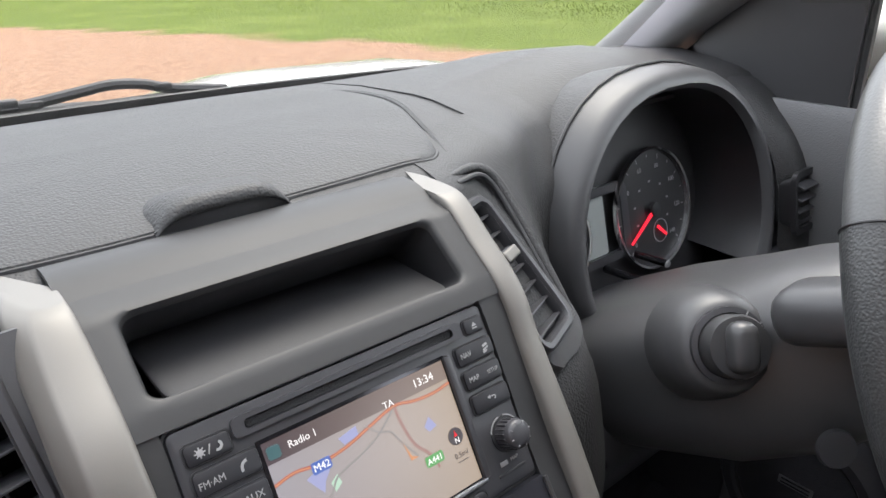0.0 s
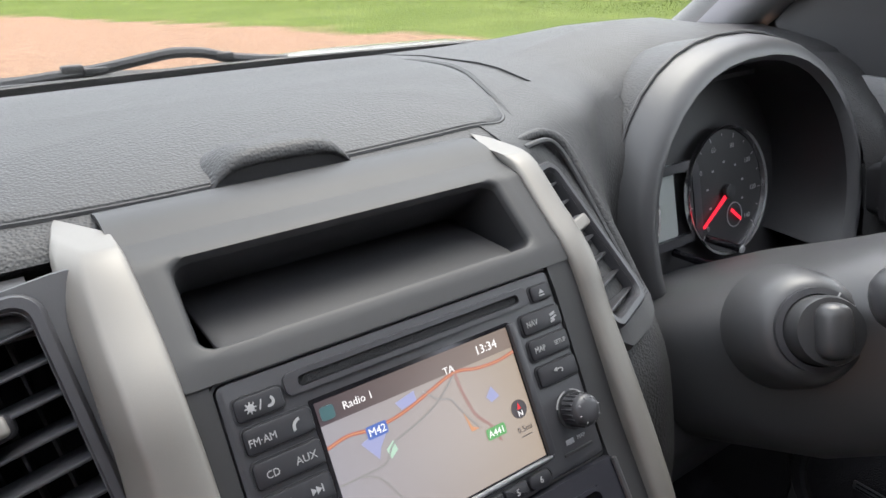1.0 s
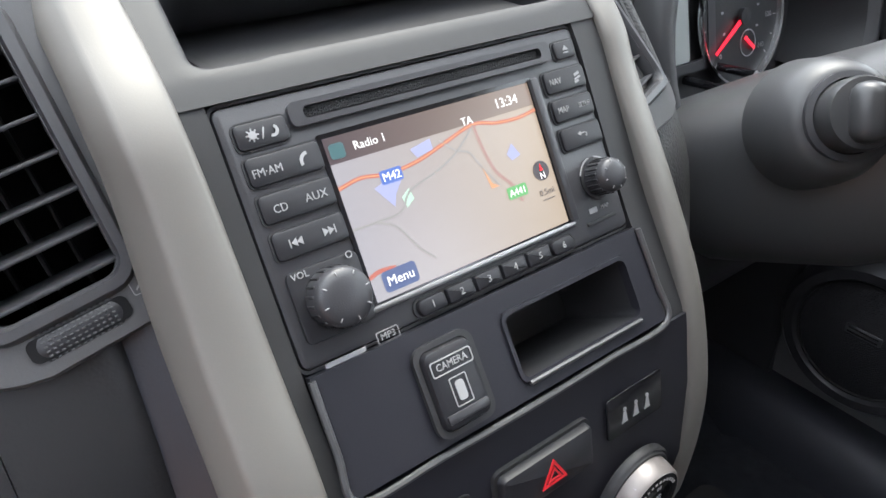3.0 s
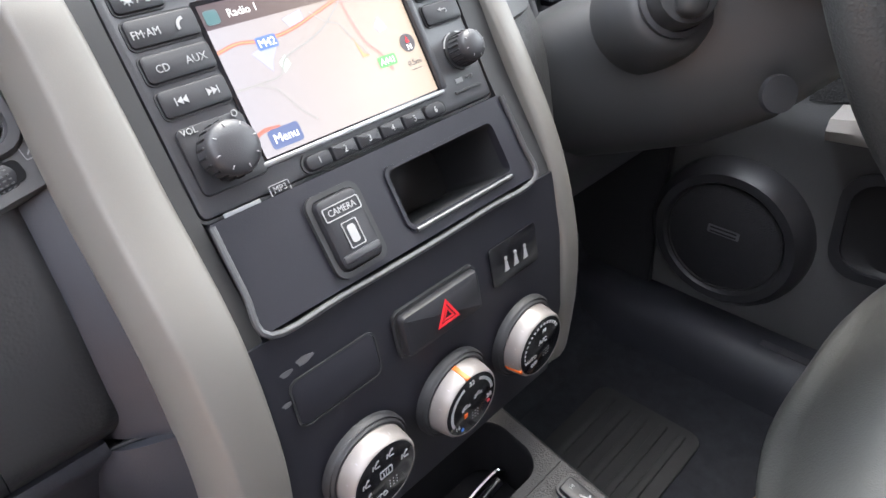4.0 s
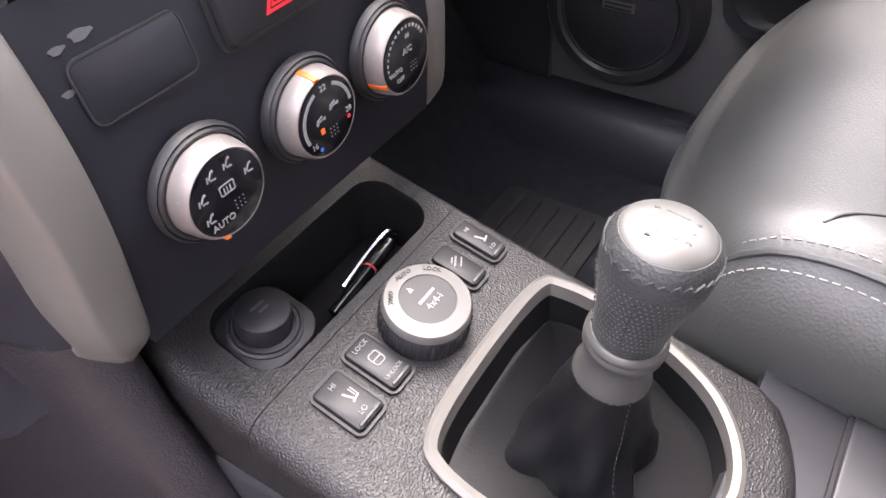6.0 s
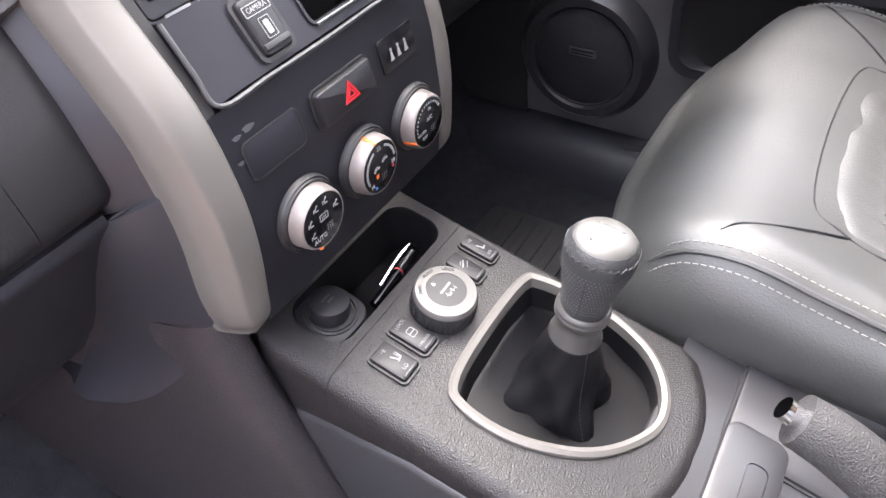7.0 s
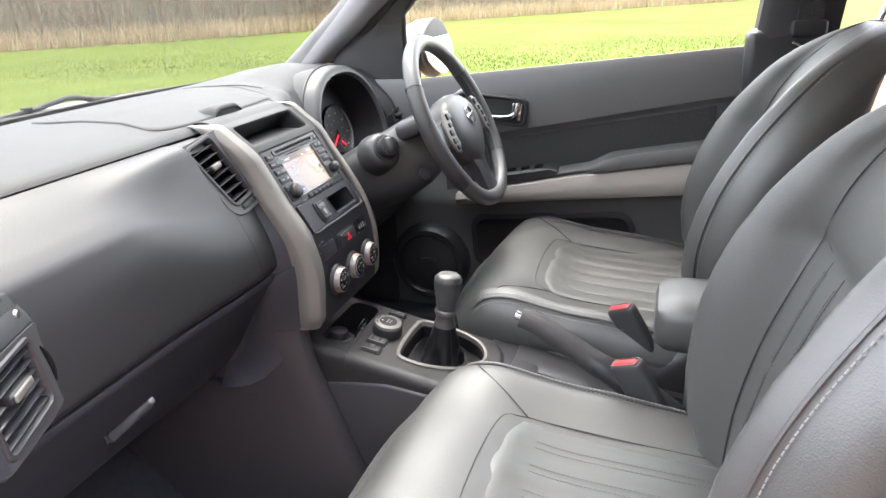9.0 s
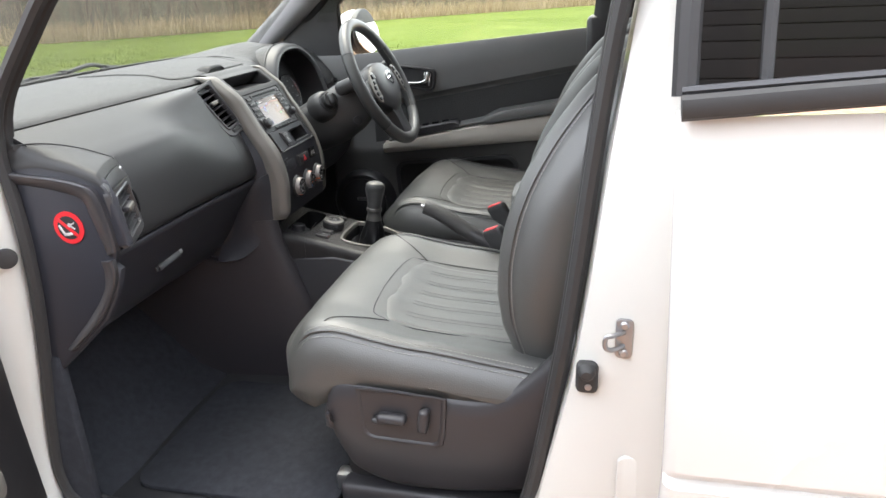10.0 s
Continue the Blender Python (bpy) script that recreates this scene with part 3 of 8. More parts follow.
part("cant_rail", tube(smooth_path([(-0.66, 0.02, 1.50), (-0.66, -0.4, 1.585), (-0.67, -1.0, 1.60), (-0.66, -1.8, 1.58)], 5), 0.05, 10), WHITE, car)
part("cant_rail", tube(smooth_path([(0.66, 0.02, 1.50), (0.66, -0.4, 1.585), (0.67, -1.0, 1.60), (0.66, -1.8, 1.58)], 5), 0.05, 10), WHITE, car)

striker = thing("door_striker", "steel door latch striker bolted to the white pillar", "striker", (-0.765, -0.745, 0.862))
part("plate", slab(outline(0.022, 0.056, 0.007), 0.004, 0.001, m=pose(0, 0, 0, 90, 0, -90)), STEEL, striker)
part("loop", tube(smooth_path([(-0.003, 0.0, 0.010), (-0.016, 0.014, 0.010), (-0.019, 0.023, 0.008), (-0.019, 0.023, -0.006), (-0.016, 0.014, -0.010), (-0.003, 0.0, -0.010)], 4), 0.0034, 8), STEEL, striker)
for s in (-1, 1):
    part("bolt", lathe([(0.006, 0), (0.006, 0.003), (0.004, 0.005)], 12, m=at3(-0.003, 0, 0.020 * s) @ pose(0, 0, 0, 0, -90, 0)), STEEL, striker)
switch = thing("door_switch", "grey rubber courtesy light switch on the pillar", "switch", (-0.752, -0.70, 0.80))
part("boot", rbox(0.02, 0.03, 0.046, 0.008, 3, m=at3(-0.004, 0, -0.005)), SEAL, switch)
part("plunger", lathe([(0.012, 0), (0.010, 0.008), (0.006, 0.012)], 16, m=at3(-0.014, 0, 0.008) @ pose(0, 0, 0, 0, -90, 0)), SEAL, switch)
part("screw", lathe([(0.005, 0), (0.004, 0.002)], 12, m=at3(-0.014, -0.002, -0.016) @ pose(0, 0, 0, 0, -90, 0)), STEEL, switch)

rear = thing("rear_door", "closed white rear passenger door with dark glass", "car door", (-0.82, -1.3, 0.8))
DX = lambda z: -0.845 + 0.018 * ((z - 0.85) / 0.3) ** 2 + max(0, (z - 1.16)) * 0.2
rows = []
for z in (0.40, 0.55, 0.64, 0.690, 0.698, 0.708, 0.716, 0.80, 0.90, 1.0, 1.08, 1.13, 1.158):
    x = DX(z) + (0.014 if 0.695 < z < 0.71 else 0.0)
    yf = lerp(z, (0.4, 0.7, 1.16), (-0.80, -0.803, -0.786))
    rows.append([(x + 0.055, yf, z), (x + 0.012, yf + 0.002, z), (x + 0.003, yf - 0.004, z), (x, yf - 0.012, z)] + [(x, y, z + (0.03 * (-0.79 - y) if z > 1.1 else 0)) for y in (-0.95, -1.2, -1.5, -1.75)])
part("door_skin", sheet([[(x + 0.82, y + 1.3, z - 0.8) for x, y, z in r] for r in rows], 0.012), WHITE, rear)


def rd(x, y, z):
    return (x + 0.82, y + 1.3, z - 0.8)


part("belt_moulding", tube(smooth_path([rd(-0.838, -0.785, 1.170), rd(-0.84, -0.97, 1.186), rd(-0.84, -1.3, 1.21), rd(-0.83, -1.75, 1.24)], 4), 0.0105, 8, squash=1.3), SEAL, rear, "black rubber belt moulding")
part("belt_lip", tube(smooth_path([rd(-0.831, -0.785, 1.187), rd(-0.833, -0.97, 1.202), rd(-0.832, -1.3, 1.226), rd(-0.82, -1.75, 1.256)], 4), 0.005, 6), PANEL, rear)
part("window_frame", tube(smooth_path([rd(-0.822, -0.789, 1.18), rd(-0.80, -0.79, 1.30), rd(-0.765, -0.81, 1.44), rd(-0.74, -0.85, 1.535)], 4), 0.0135, 8), DARK, rear, "black window surround")
part("window_post", tube(smooth_path([rd(-0.813, -0.868, 1.19), rd(-0.79, -0.869, 1.30), rd(-0.755, -0.88, 1.44), rd(-0.735, -0.90, 1.54)], 4), 0.008, 8), DARK, rear)
part("window_pane", sheet([[rd(-0.82, -0.79, 1.17), rd(-0.82, -1.75, 1.23)], [rd(-0.79, -0.80, 1.31), rd(-0.79, -1.75, 1.33)], [rd(-0.735, -0.84, 1.55), rd(-0.735, -1.7, 1.55)]], 0.004), PRIVACY, rear, "dark tinted glass")

# open passenger door, swung forward on its hinges
fd = thing("passenger_door", "open white front door with black inner trim", "car door", (-0.81, 0.275, 0.8))
fd.rotation_euler = (0, 0, radians(-66))
part("door_skin", rbox(0.03, 0.95, 0.70, 0.02, m=at3(-0.07, -0.50, -0.09)), WHITE, fd)
part("inner_trim", slab([(0.03, -0.42), (-0.90, -0.42), (-0.92, 0.30), (-0.30, 0.28), (-0.06, 0.24), (0.004, 0.06), (0.012, -0.16)], 0.10, 0.03, m=Matrix(((0, 0, 1, -0.04), (1, 0, 0, 0), (0, 1, 0, 0), (0, 0, 0, 1)))), GRAINY, fd, "black moulded plastic trim")
part("speaker_grille", lathe([(0.085, 0), (0.08, 0.012), (0.0003, 0.014)], 32, m=at3(0.062, -0.20, -0.28) @ pose(0, 0, 0, 0, 90, 0)), DARK, fd)
part("armrest", rbox(0.09, 0.45, 0.07, 0.03, 3, m=at3(0.09, -0.62, 0.02)), GRAINY, fd)
part("door_bin", rbox(0.06, 0.6, 0.14, 0.03, 3, m=at3(0.075, -0.60, -0.30)), DARK, fd)
part("grab_handle", rbox(0.03, 0.3, 0.05, 0.014, 3, m=at3(0.10, -0.36, -0.12)), SILVER, fd)

# bonnet, scuttle and wipers
bon = []
for y, z in ((0.66, 1.050), (0.8, 1.062), (0.9, 1.062), (1.0, 1.056), (1.15, 1.035), (1.3, 1.008), (1.45, 0.97), (1.58, 0.91), (1.68, 0.80), (1.70, 0.55)):
    row = []
    for u in np.linspace(-1, 1, 33):
        k = max(0.0, min(1.0, (abs(u) - 0.18) / 0.30))
        k = k * k * (3 - 2 * k)
        row.append((0.80 * u, y - 0.25 * u * u * (y - 0.5), z + 0.022 - 0.050 * (1 - k) - 0.05 * max(0, abs(u) - 0.75) ** 1.5 / 0.125))
    bon.append(row)
part("bonnet", sheet(bon, 0.02), WHITE, car)
part("front_wing", rbox(0.05, 0.95, 0.55, 0.02, m=at3(0.80, 1.05, 0.68)), WHITE, car)
part("front_wing", rbox(0.05, 0.95, 0.55, 0.02, m=at3(-0.80, 1.05, 0.68)), WHITE, car)
part("scuttle", sheet([[(0.66 * u, 0.625 - 0.13 * u * u, 1.10) for u in np.linspace(-1, 1, 9)], [(0.70 * u, 0.70 - 0.12 * u * u, 1.06) for u in np.linspace(-1, 1, 9)]], 0.01), DARK, car)


def wiper(x0, x1, y0, y1, z):
    w = thing("windscreen_wiper", "black windscreen wiper at rest on the glass", "wiper", (x0, y0, z))
    part("arm", tube(smooth_path([(0, 0, 0), ((x1 - x0) * 0.3, (y1 - y0) * 0.3 + 0.01, 0.015), ((x1 - x0) * 0.7, (y1 - y0) * 0.7, 0.022)], 5), 0.008, 8), DARK, w)
    part("blade", tube(smooth_path([((x1 - x0) * 0.12, -0.02, 0.012), ((x1 - x0) * 0.55, (y1 - y0) * 0.5 - 0.02, 0.018), (x1 - x0, y1 - y0 - 0.02, 0.014)], 5), 0.006, 6), SEAL, w)
    part("pivot", lathe([(0.016, -0.02), (0.016, 0.006), (0.009, 0.014)], 16), DARK, w)
    for f in (0.25, 0.45):
        part("clip", rbox(0.022, 0.014, 0.007, 0.002, m=at3((x1 - x0) * f, (y1 - y0) * f - 0.005, 0.024)), DARK, w)


wiper(0.13, -0.50, 0.645, 0.60, 1.106)
wiper(0.60, 0.28, 0.565, 0.625, 1.092)
arm = thing("wiper_linkage", "black wiper arm joint above the scuttle", "wiper arm", (0.05, 0.63, 1.12))
part("arm", tube(smooth_path([(-0.24, -0.002, 0.000), (-0.15, -0.002, 0.006), (-0.08, 0, 0.010), (-0.03, 0, 0.016), (0.0, 0, 0.019), (0.03, 0, 0.016), (0.06, 0, 0.008), (0.12, -0.004, 0.0)], 5), 0.0055, 8), DARK, arm)
for dx, dz in ((-0.097, 0.013), (0.05, 0.011)):
    part("clip", rbox(0.020, 0.012, 0.008, 0.002, m=at3(dx, 0, dz)), DARK, arm)
part("blade_spine", tube([(-0.10, 0.004, -0.002), (0.10, 0.004, -0.002)], 0.006, 8), SEAL, arm)
part("screen_border", sheet([[(0.67 * u, 0.613 - 0.13 * u * u, 1.100) for u in np.linspace(-1, 1, 17)], [(0.666 * u, 0.600 - 0.13 * u * u, 1.1285) for u in np.linspace(-1, 1, 17)]], 0.003), DARK, car, "black printed border of the windscreen")

# wheels under the body keep it off the gravel
for sx in (-0.74, 0.74):
    for y in (1.05, -1.6):
        wh = thing("wheel", "black road tyre on a grey alloy rim", "wheel", (sx, y, 0.34), group="road wheels")
        part("tyre", lathe([(0.22, -0.1), (0.31, -0.105), (0.335, -0.08), (0.337, 0.08), (0.31, 0.105), (0.22, 0.1)], 32, m=pose(0, 0, 0, 0, 90, 0)), SEAL, wh)
        part("rim", lathe([(0.05, -0.06), (0.22, -0.05), (0.225, 0.05), (0.05, 0.06)], 24, m=pose(0, 0, 0, 0, 90, 0)), STEEL, wh)
part("underbody", rbox(1.4, 3.6, 0.14, 0.03, m=at3(0, -0.4, 0.30)), DARK, car)

# driver's door
DOOR = 0.70
rdr = thing("driver_door", "closed driver's door with black trim and silver band", "car door", (DOOR, -0.25, 0.85))


def dd(x, y, z):
    return (x - DOOR, y + 0.25, z - 0.85)


rows = []
for y in np.linspace(0.30, -0.70, 41):
    belt = lerp(y, (-0.66, 0.14), (1.160, 1.090))
    upper = lerp(y, (-0.63, -0.1, 0.14, 0.3), (1.040, 0.948, 0.905, 0.89))
    band = lerp(y, (-0.60, 0.05), (0.902, 0.778))
    low = lerp(y, (-0.60, 0.05), (0.81, 0.755))
    rows.append([dd(0.73, y, belt - 0.03), dd(0.706, y, belt - 0.012), dd(0.697, y, belt + 0.002), dd(0.690, y, belt + 0.002), dd(0.6835, y, belt - 0.010), dd(0.678, y, 0.5 * (belt + upper)), dd(0.684, y, upper + 0.012), dd(0.696, y, upper + 0.001), dd(0.70, y, upper - 0.004),
                 dd(0.70, y, band + 0.03), dd(0.69, y, band + 0.004), dd(0.69, y, low), dd(0.70, y, low - 0.02), dd(0.70, y, 0.60), dd(0.69, y, 0.50), dd(0.70, y, 0.44), dd(0.74, y, 0.44)])
part("door_trim", sheet(rows, 0.006), DOORT, rdr)
ins = []
for y in np.linspace(0.06, -0.605, 28):
    upper = lerp(y, (-0.63, -0.1, 0.14), (1.040, 0.948, 0.905))
    band = lerp(y, (-0.60, 0.05), (0.902, 0.778))
    ins.append([dd(0.697, y, upper - 0.008), dd(0.695, y, upper - 0.02), dd(0.694, y, 0.5 * (upper + band)), dd(0.694, y, band + 0.02)])
part("fabric_insert", sheet(ins, 0.003), FABRIC, rdr, "black woven fabric insert")
rings = []
for y in smooth_path([(0.022, 0, 0), (0.0, 0, 0), (-0.1, 0, 0), (-0.3, 0, 0), (-0.5, 0, 0), (-0.60, 0, 0)], 6):
    y = y.x
    top = lerp(y, (-0.60, -0.3, 0.02, 0.055), (0.916, 0.868, 0.804, 0.796))
    bot = lerp(y, (-0.60, -0.3, 0.02, 0.055), (0.822, 0.795, 0.766, 0.764))
    t = 0.5 * (top + bot)
    h = 0.5 * (top - bot)
    rings.append([dd(0.70, y, top), dd(0.664, y, top - 0.004), dd(0.652, y, top - 0.25 * h), dd(0.648, y, t), dd(0.655, y, bot + 0.3 * h), dd(0.668, y, bot), dd(0.70, y, bot)])
part("silver_band", loft(rings), BAND, rdr, "satin silver plastic band")
rings = []
for y in np.linspace(0.005, -0.62, 24):
    top = lerp(y, (-0.60, -0.3, 0.02, 0.055), (0.916, 0.868, 0.804, 0.783))
    wd = lerp(y, (-0.6, -0.345, -0.335, 0.05), (0.062, 0.062, 0.046, 0.03))
    up = lerp(y, (-0.62, -0.36, -0.335, 0.05), (0.030, 0.030, 0.012, 0.006))
    rings.append([dd(0.705, y, top - 0.002), dd(0.703 - wd, y, top - 0.002), dd(0.700 - wd, y, top + 0.5 * up), dd(0.706 - wd, y, top + up), dd(0.705, y, top + up + 0.006)])
part("armrest", loft(rings), DOORT, rdr, "padded black armrest")
rings = []
for y in np.linspace(-0.085, -0.245, 9):
    top = lerp(y, (-0.60, -0.3, 0.02, 0.055), (0.916, 0.868, 0.804, 0.783))
    zt = lerp(y, (-0.245, -0.235, -0.10, -0.085), (0.872, 0.880, 0.857, 0.842))
    rings.append([dd(0.704, y, top), dd(0.657, y, top), dd(0.654, y, zt - 0.005), dd(0.659, y, zt), dd(0.703, y, zt + 0.003)])
part("switch_panel", loft(rings), PANEL, rdr, "charcoal window switch housing", smooth=40)
for k in range(3):
    part("window_switch", rbox(0.016, 0.022, 0.008, 0.003, m=Matrix.Translation(dd(0.676, -0.125 - 0.035 * k, 0.8635 + 0.0060 * k)) @ pose(0, 0, 0, -10, 0, 0)), GLOSSB, rdr)
HBZ = Matrix.Translation(dd(0.677, -0.099, 1.017)) @ pose(0, 0, 0, 90, 0, -90) @ pose(0, 0, 0, 0, 0, -7)
hd = part("handle_bezel", moved(loft([[(x, y, z) for x, y in outline(0.132 + a, 0.074 + a, 0.016)] for a, z in ((0.0, -0.004), (0.0, 0.006), (-0.004, 0.010), (-0.010, 0.010), (-0.014, 0.006), (-0.015, 0.002))], True, False), HBZ), PANEL, rdr, "black handle surround")
part("handle_recess", slab(outline(0.120, 0.062, 0.012), 0.002, m=HBZ @ at3(0, 0, 0.001)), DARK, hd)
part("door_handle", tube(smooth_path([HBZ @ Vector(p) for p in ((-0.050, -0.018, 0.010), (-0.02, -0.017, 0.014), (0.018, -0.013, 0.017), (0.036, -0.004, 0.017), (0.042, 0.012, 0.015), (0.040, 0.022, 0.011))], 6), lambda t: 0.0045 + 0.0055 * t, 10), CHROME, hd, "chrome door pull")
part("handle_base", rbox(0.026, 0.044, 0.010, 0.004, 2, m=HBZ @ at3(0.040, 0.002, 0.006)), CHROME, hd)
part("door_pocket", recess(0.41, 0.13, 0.035, 0.009, m=Matrix.Translation(dd(0.688, -0.225, 0.672)) @ pose(0, 0, 0, 90, 0, -90) @ pose(0, 0, 0, 0, 0, 4)), DARK, rdr, "dark storage pocket")
part("pocket_rim", frame_ring(outline(0.43, 0.15, 0.04), outline(0.405, 0.125, 0.034), 0.006, m=Matrix.Translation(dd(0.690, -0.225, 0.672)) @ pose(0, 0, 0, 90, 0, -90) @ pose(0, 0, 0, 0, 0, 4)), PANEL, rdr)
spk = Matrix.Translation(dd(0.69, 0.115, 0.585)) @ pose(0, 0, 0, 90, 0, -90)
part("speaker_pod", lathe([(0.115, -0.01), (0.112, 0.012), (0.10, 0.026), (0.088, 0.026), (0.082, 0.018)], 40, m=spk, cap=False), PANEL, rdr)
part("speaker_grille", lathe([(0.083, 0.0), (0.083, 0.018), (0.078, 0.021), (0.0005, 0.023)], 40, m=spk), mat("speaker_mesh", (0.028, 0.028, 0.033), 0.6, grain=0.002, scale=700, kind="voronoi", bump=0.8), rdr)
part("speaker_ring", lathe([(0.0845, 0.018), (0.083, 0.0225), (0.081, 0.0225), (0.080, 0.019)], 40, m=spk, cap=False), SEAL, rdr)
part("speaker_badge", slab(outline(0.046, 0.013, 0.002), 0.002, 0.0005, m=spk @ at3(0, 0.012, 0.0215)), STEEL, rdr, "small silver speaker badge")
for s in (-1, 1):
    part("badge_bar", rbox(0.038, 0.0025, 0.0006, 0.0002, m=spk @ at3(0, 0.012 + 0.003 * s, 0.0238)), DARK, rdr)
pane = part("window_pane", sheet([[dd(0.725, 0.30, 1.05), dd(0.725, -0.68, 1.12)], [dd(0.69, 0.20, 1.30), dd(0.69, -0.70, 1.33)], [dd(0.63, 0.0, 1.56), dd(0.63, -0.76, 1.56)]], 0.004), SIDEGLASS, rdr)
pane.visible_shadow = False
part("mirror_sail", slab([(0.30, 1.055), (0.165, 1.078), (0.165, 1.25), (0.06, 1.36), (0.12, 1.40), (0.28, 1.26), (0.37, 1.14)], 0.03, 0.006, m=Matrix(((0, 0, -1, 0.73 - DOOR), (1, 0, 0, 0.25), (0, 1, 0, -0.85), (0, 0, 0, 1)))), COLM, rdr, "black plastic mirror corner")
part("window_channel", tube([dd(0.712, 0.162, 1.08), dd(0.708, 0.162, 1.255), dd(0.69, 0.055, 1.36)], 0.006, 8), SEAL, rdr)

# right B-pillar and belt
bp = thing("b_pillar", "black plastic door pillar trim with seat belt", "pillar", (0.66, -0.74, 1.1), kind="structure")
part("pillar_trim", loft([[(x, y + dy, z) for x, y in ((-0.035, 0.055), (-0.02, 0.075), (0.05, 0.075), (0.05, -0.08), (-0.03, -0.08))] for z, dy in ((-0.65, 0.06), (-0.2, 0.02), (0.05, 0.0), (0.25, -0.02), (0.46, -0.06))]), DARK, bp)
part("waist_trim", rbox(0.07, 0.17, 0.16, 0.02, 3, m=at3(0.0, 0.005, 0.02)), PANEL, bp)
belt = thing("seat_belt", "black woven seat belt hanging from the pillar", "seat belt", (0.615, -0.765, 1.22))
part("webbing", loft([[(-0.002, -0.024, z), (0.002, -0.024, z), (0.002, 0.024, z), (-0.002, 0.024, z)] for z in (-0.55, -0.1, 0.24)]), FABRIC, belt)
part("anchor", rbox(0.018, 0.07, 0.035, 0.008, 3, m=at3(0, 0, -0.02)), DARK, belt)
part("guide", tube(smooth_path([(-0.012, -0.03, -0.045), (-0.012, 0.0, -0.055), (-0.012, 0.03, -0.045)], 4), 0.004, 8), CHROME, belt)

# door mirror outside the driver's window
mir = thing("door_mirror", "white door mirror with black surround and glass", "mirror", (0.86, 0.19, 1.14))
shell = []
for s, y in ((0.55, 0.07), (0.85, 0.05), (1.0, 0.015), (1.0, -0.02)):
    shell.append([(0.09 + 0.115 * s * math.cos(a) * (1 + 0.15 * math.cos(2 * a)), y, 0.01 + 0.08 * s * math.sin(a)) for a in np.linspace(0, 2 * math.pi, 28, endpoint=False)])
part("shell", loft(shell), WHITE, mir)
part("surround", loft([[(0.09 + 0.118 * s * math.cos(a) * (1 + 0.15 * math.cos(2 * a)), y, 0.01 + 0.083 * s * math.sin(a)) for a in np.linspace(0, 2 * math.pi, 28, endpoint=False)] for s, y in ((1, -0.012), (1.0, -0.032), (0.93, -0.036))]), DARK, mir)
part("mirror_glass", moved(loft([[(0.09 + 0.108 * s * math.cos(a) * (1 + 0.15 * math.cos(2 * a)), y, 0.01 + 0.073 * s * math.sin(a)) for a in np.linspace(0, 2 * math.pi, 28, endpoint=False)] for s, y in ((1, -0.034), (1.0, -0.039))]), at3(0.09, -0.040, 0.01) @ pose(0, 0, 0, -13, 0, 0) @ at3(-0.09, 0.036, -0.01)), MIRROR, mir)
part("foot", rbox(0.13, 0.05, 0.04, 0.012, 3, m=at3(-0.06, 0.01, -0.06)), DARK, mir)

# ---- dashboard ----
FZ = (0.775, 0.80, 0.85, 0.902, 0.940, 0.951, 0.977, 0.998, 1.073, 1.084, 1.115, 1.124)
FY = (0.030, 0.027, 0.022, 0.027, 0.036, 0.043, 0.060, 0.074, 0.116, 0.126, 0.165, 0.205)


def fy(z):
    return lerp(z, FZ, FY)


def F(x, z, off=0.0):
    """A pose on the centre stack's face: x across, y up the slope, z out towards the cabin."""
    y0, y1 = fy(z - 0.012), fy(z + 0.012)
    up = Vector((0, y1 - y0, 0.024)).normalized()
    outw = Vector((1, 0, 0)).cross(up).normalized()
    m = Matrix((Vector((1, 0, 0)), up, outw)).transposed().to_4x4()
    return Matrix.Translation(Vector((x, fy(z), z)) + outw * off) @ m


dash = thing("dashboard", "black soft-touch moulded dashboard", "dashboard", (0, 0, 0))


def wsy(x):
    return 0.60 - 0.2 * x * x


XS = [-0.70, -0.69, -0.66, -0.6, -0.5, -0.4, -0.3, -0.2, -0.14, -0.1, 0.0, 0.1, 0.14, 0.16, 0.18, 0.2, 0.22, 0.25]
rows = []
for x in XS:
    e = 0.012 if x < -0.695 else 0.0
    py = lerp(x, (0.14, 0.19, 0.25), (0.205, 0.236, 0.252))
    rows.append([(x, wsy(x), 1.09), (x, wsy(x) - 0.002, 1.116 - e), (x, wsy(x) - 0.008, 1.1205 - e), (x, wsy(x) - 0.03, 1.125 - e), (x, 0.47, 1.133 - e), (x, 0.38, 1.136 - e), (x, py + 0.10, 1.135 - e), (x, py + 0.055, 1.129 - e), (x, py + 0.02, 1.122 - e), (x, py + 0.005, 1.1165 - e), (x, py, 1.111 - e), (x, py + 0.006, 1.104)])
part("upper_pad", sheet(rows, 0.012), DASH, dash, "grained black dash top", smooth=60)


# lid of the dash-top compartment, with a rounded end by the driver and a grab tab
def top_z(x, y):
    py = lerp(x, (0.14, 0.19, 0.25), (0.205, 0.236, 0.252))
    return lerp(y, (py, py + 0.005, py + 0.02, py + 0.055, py + 0.10, 0.38, 0.47, 0.57), (1.111, 1.1165, 1.122, 1.129, 1.135, 1.136, 1.133, 1.125))


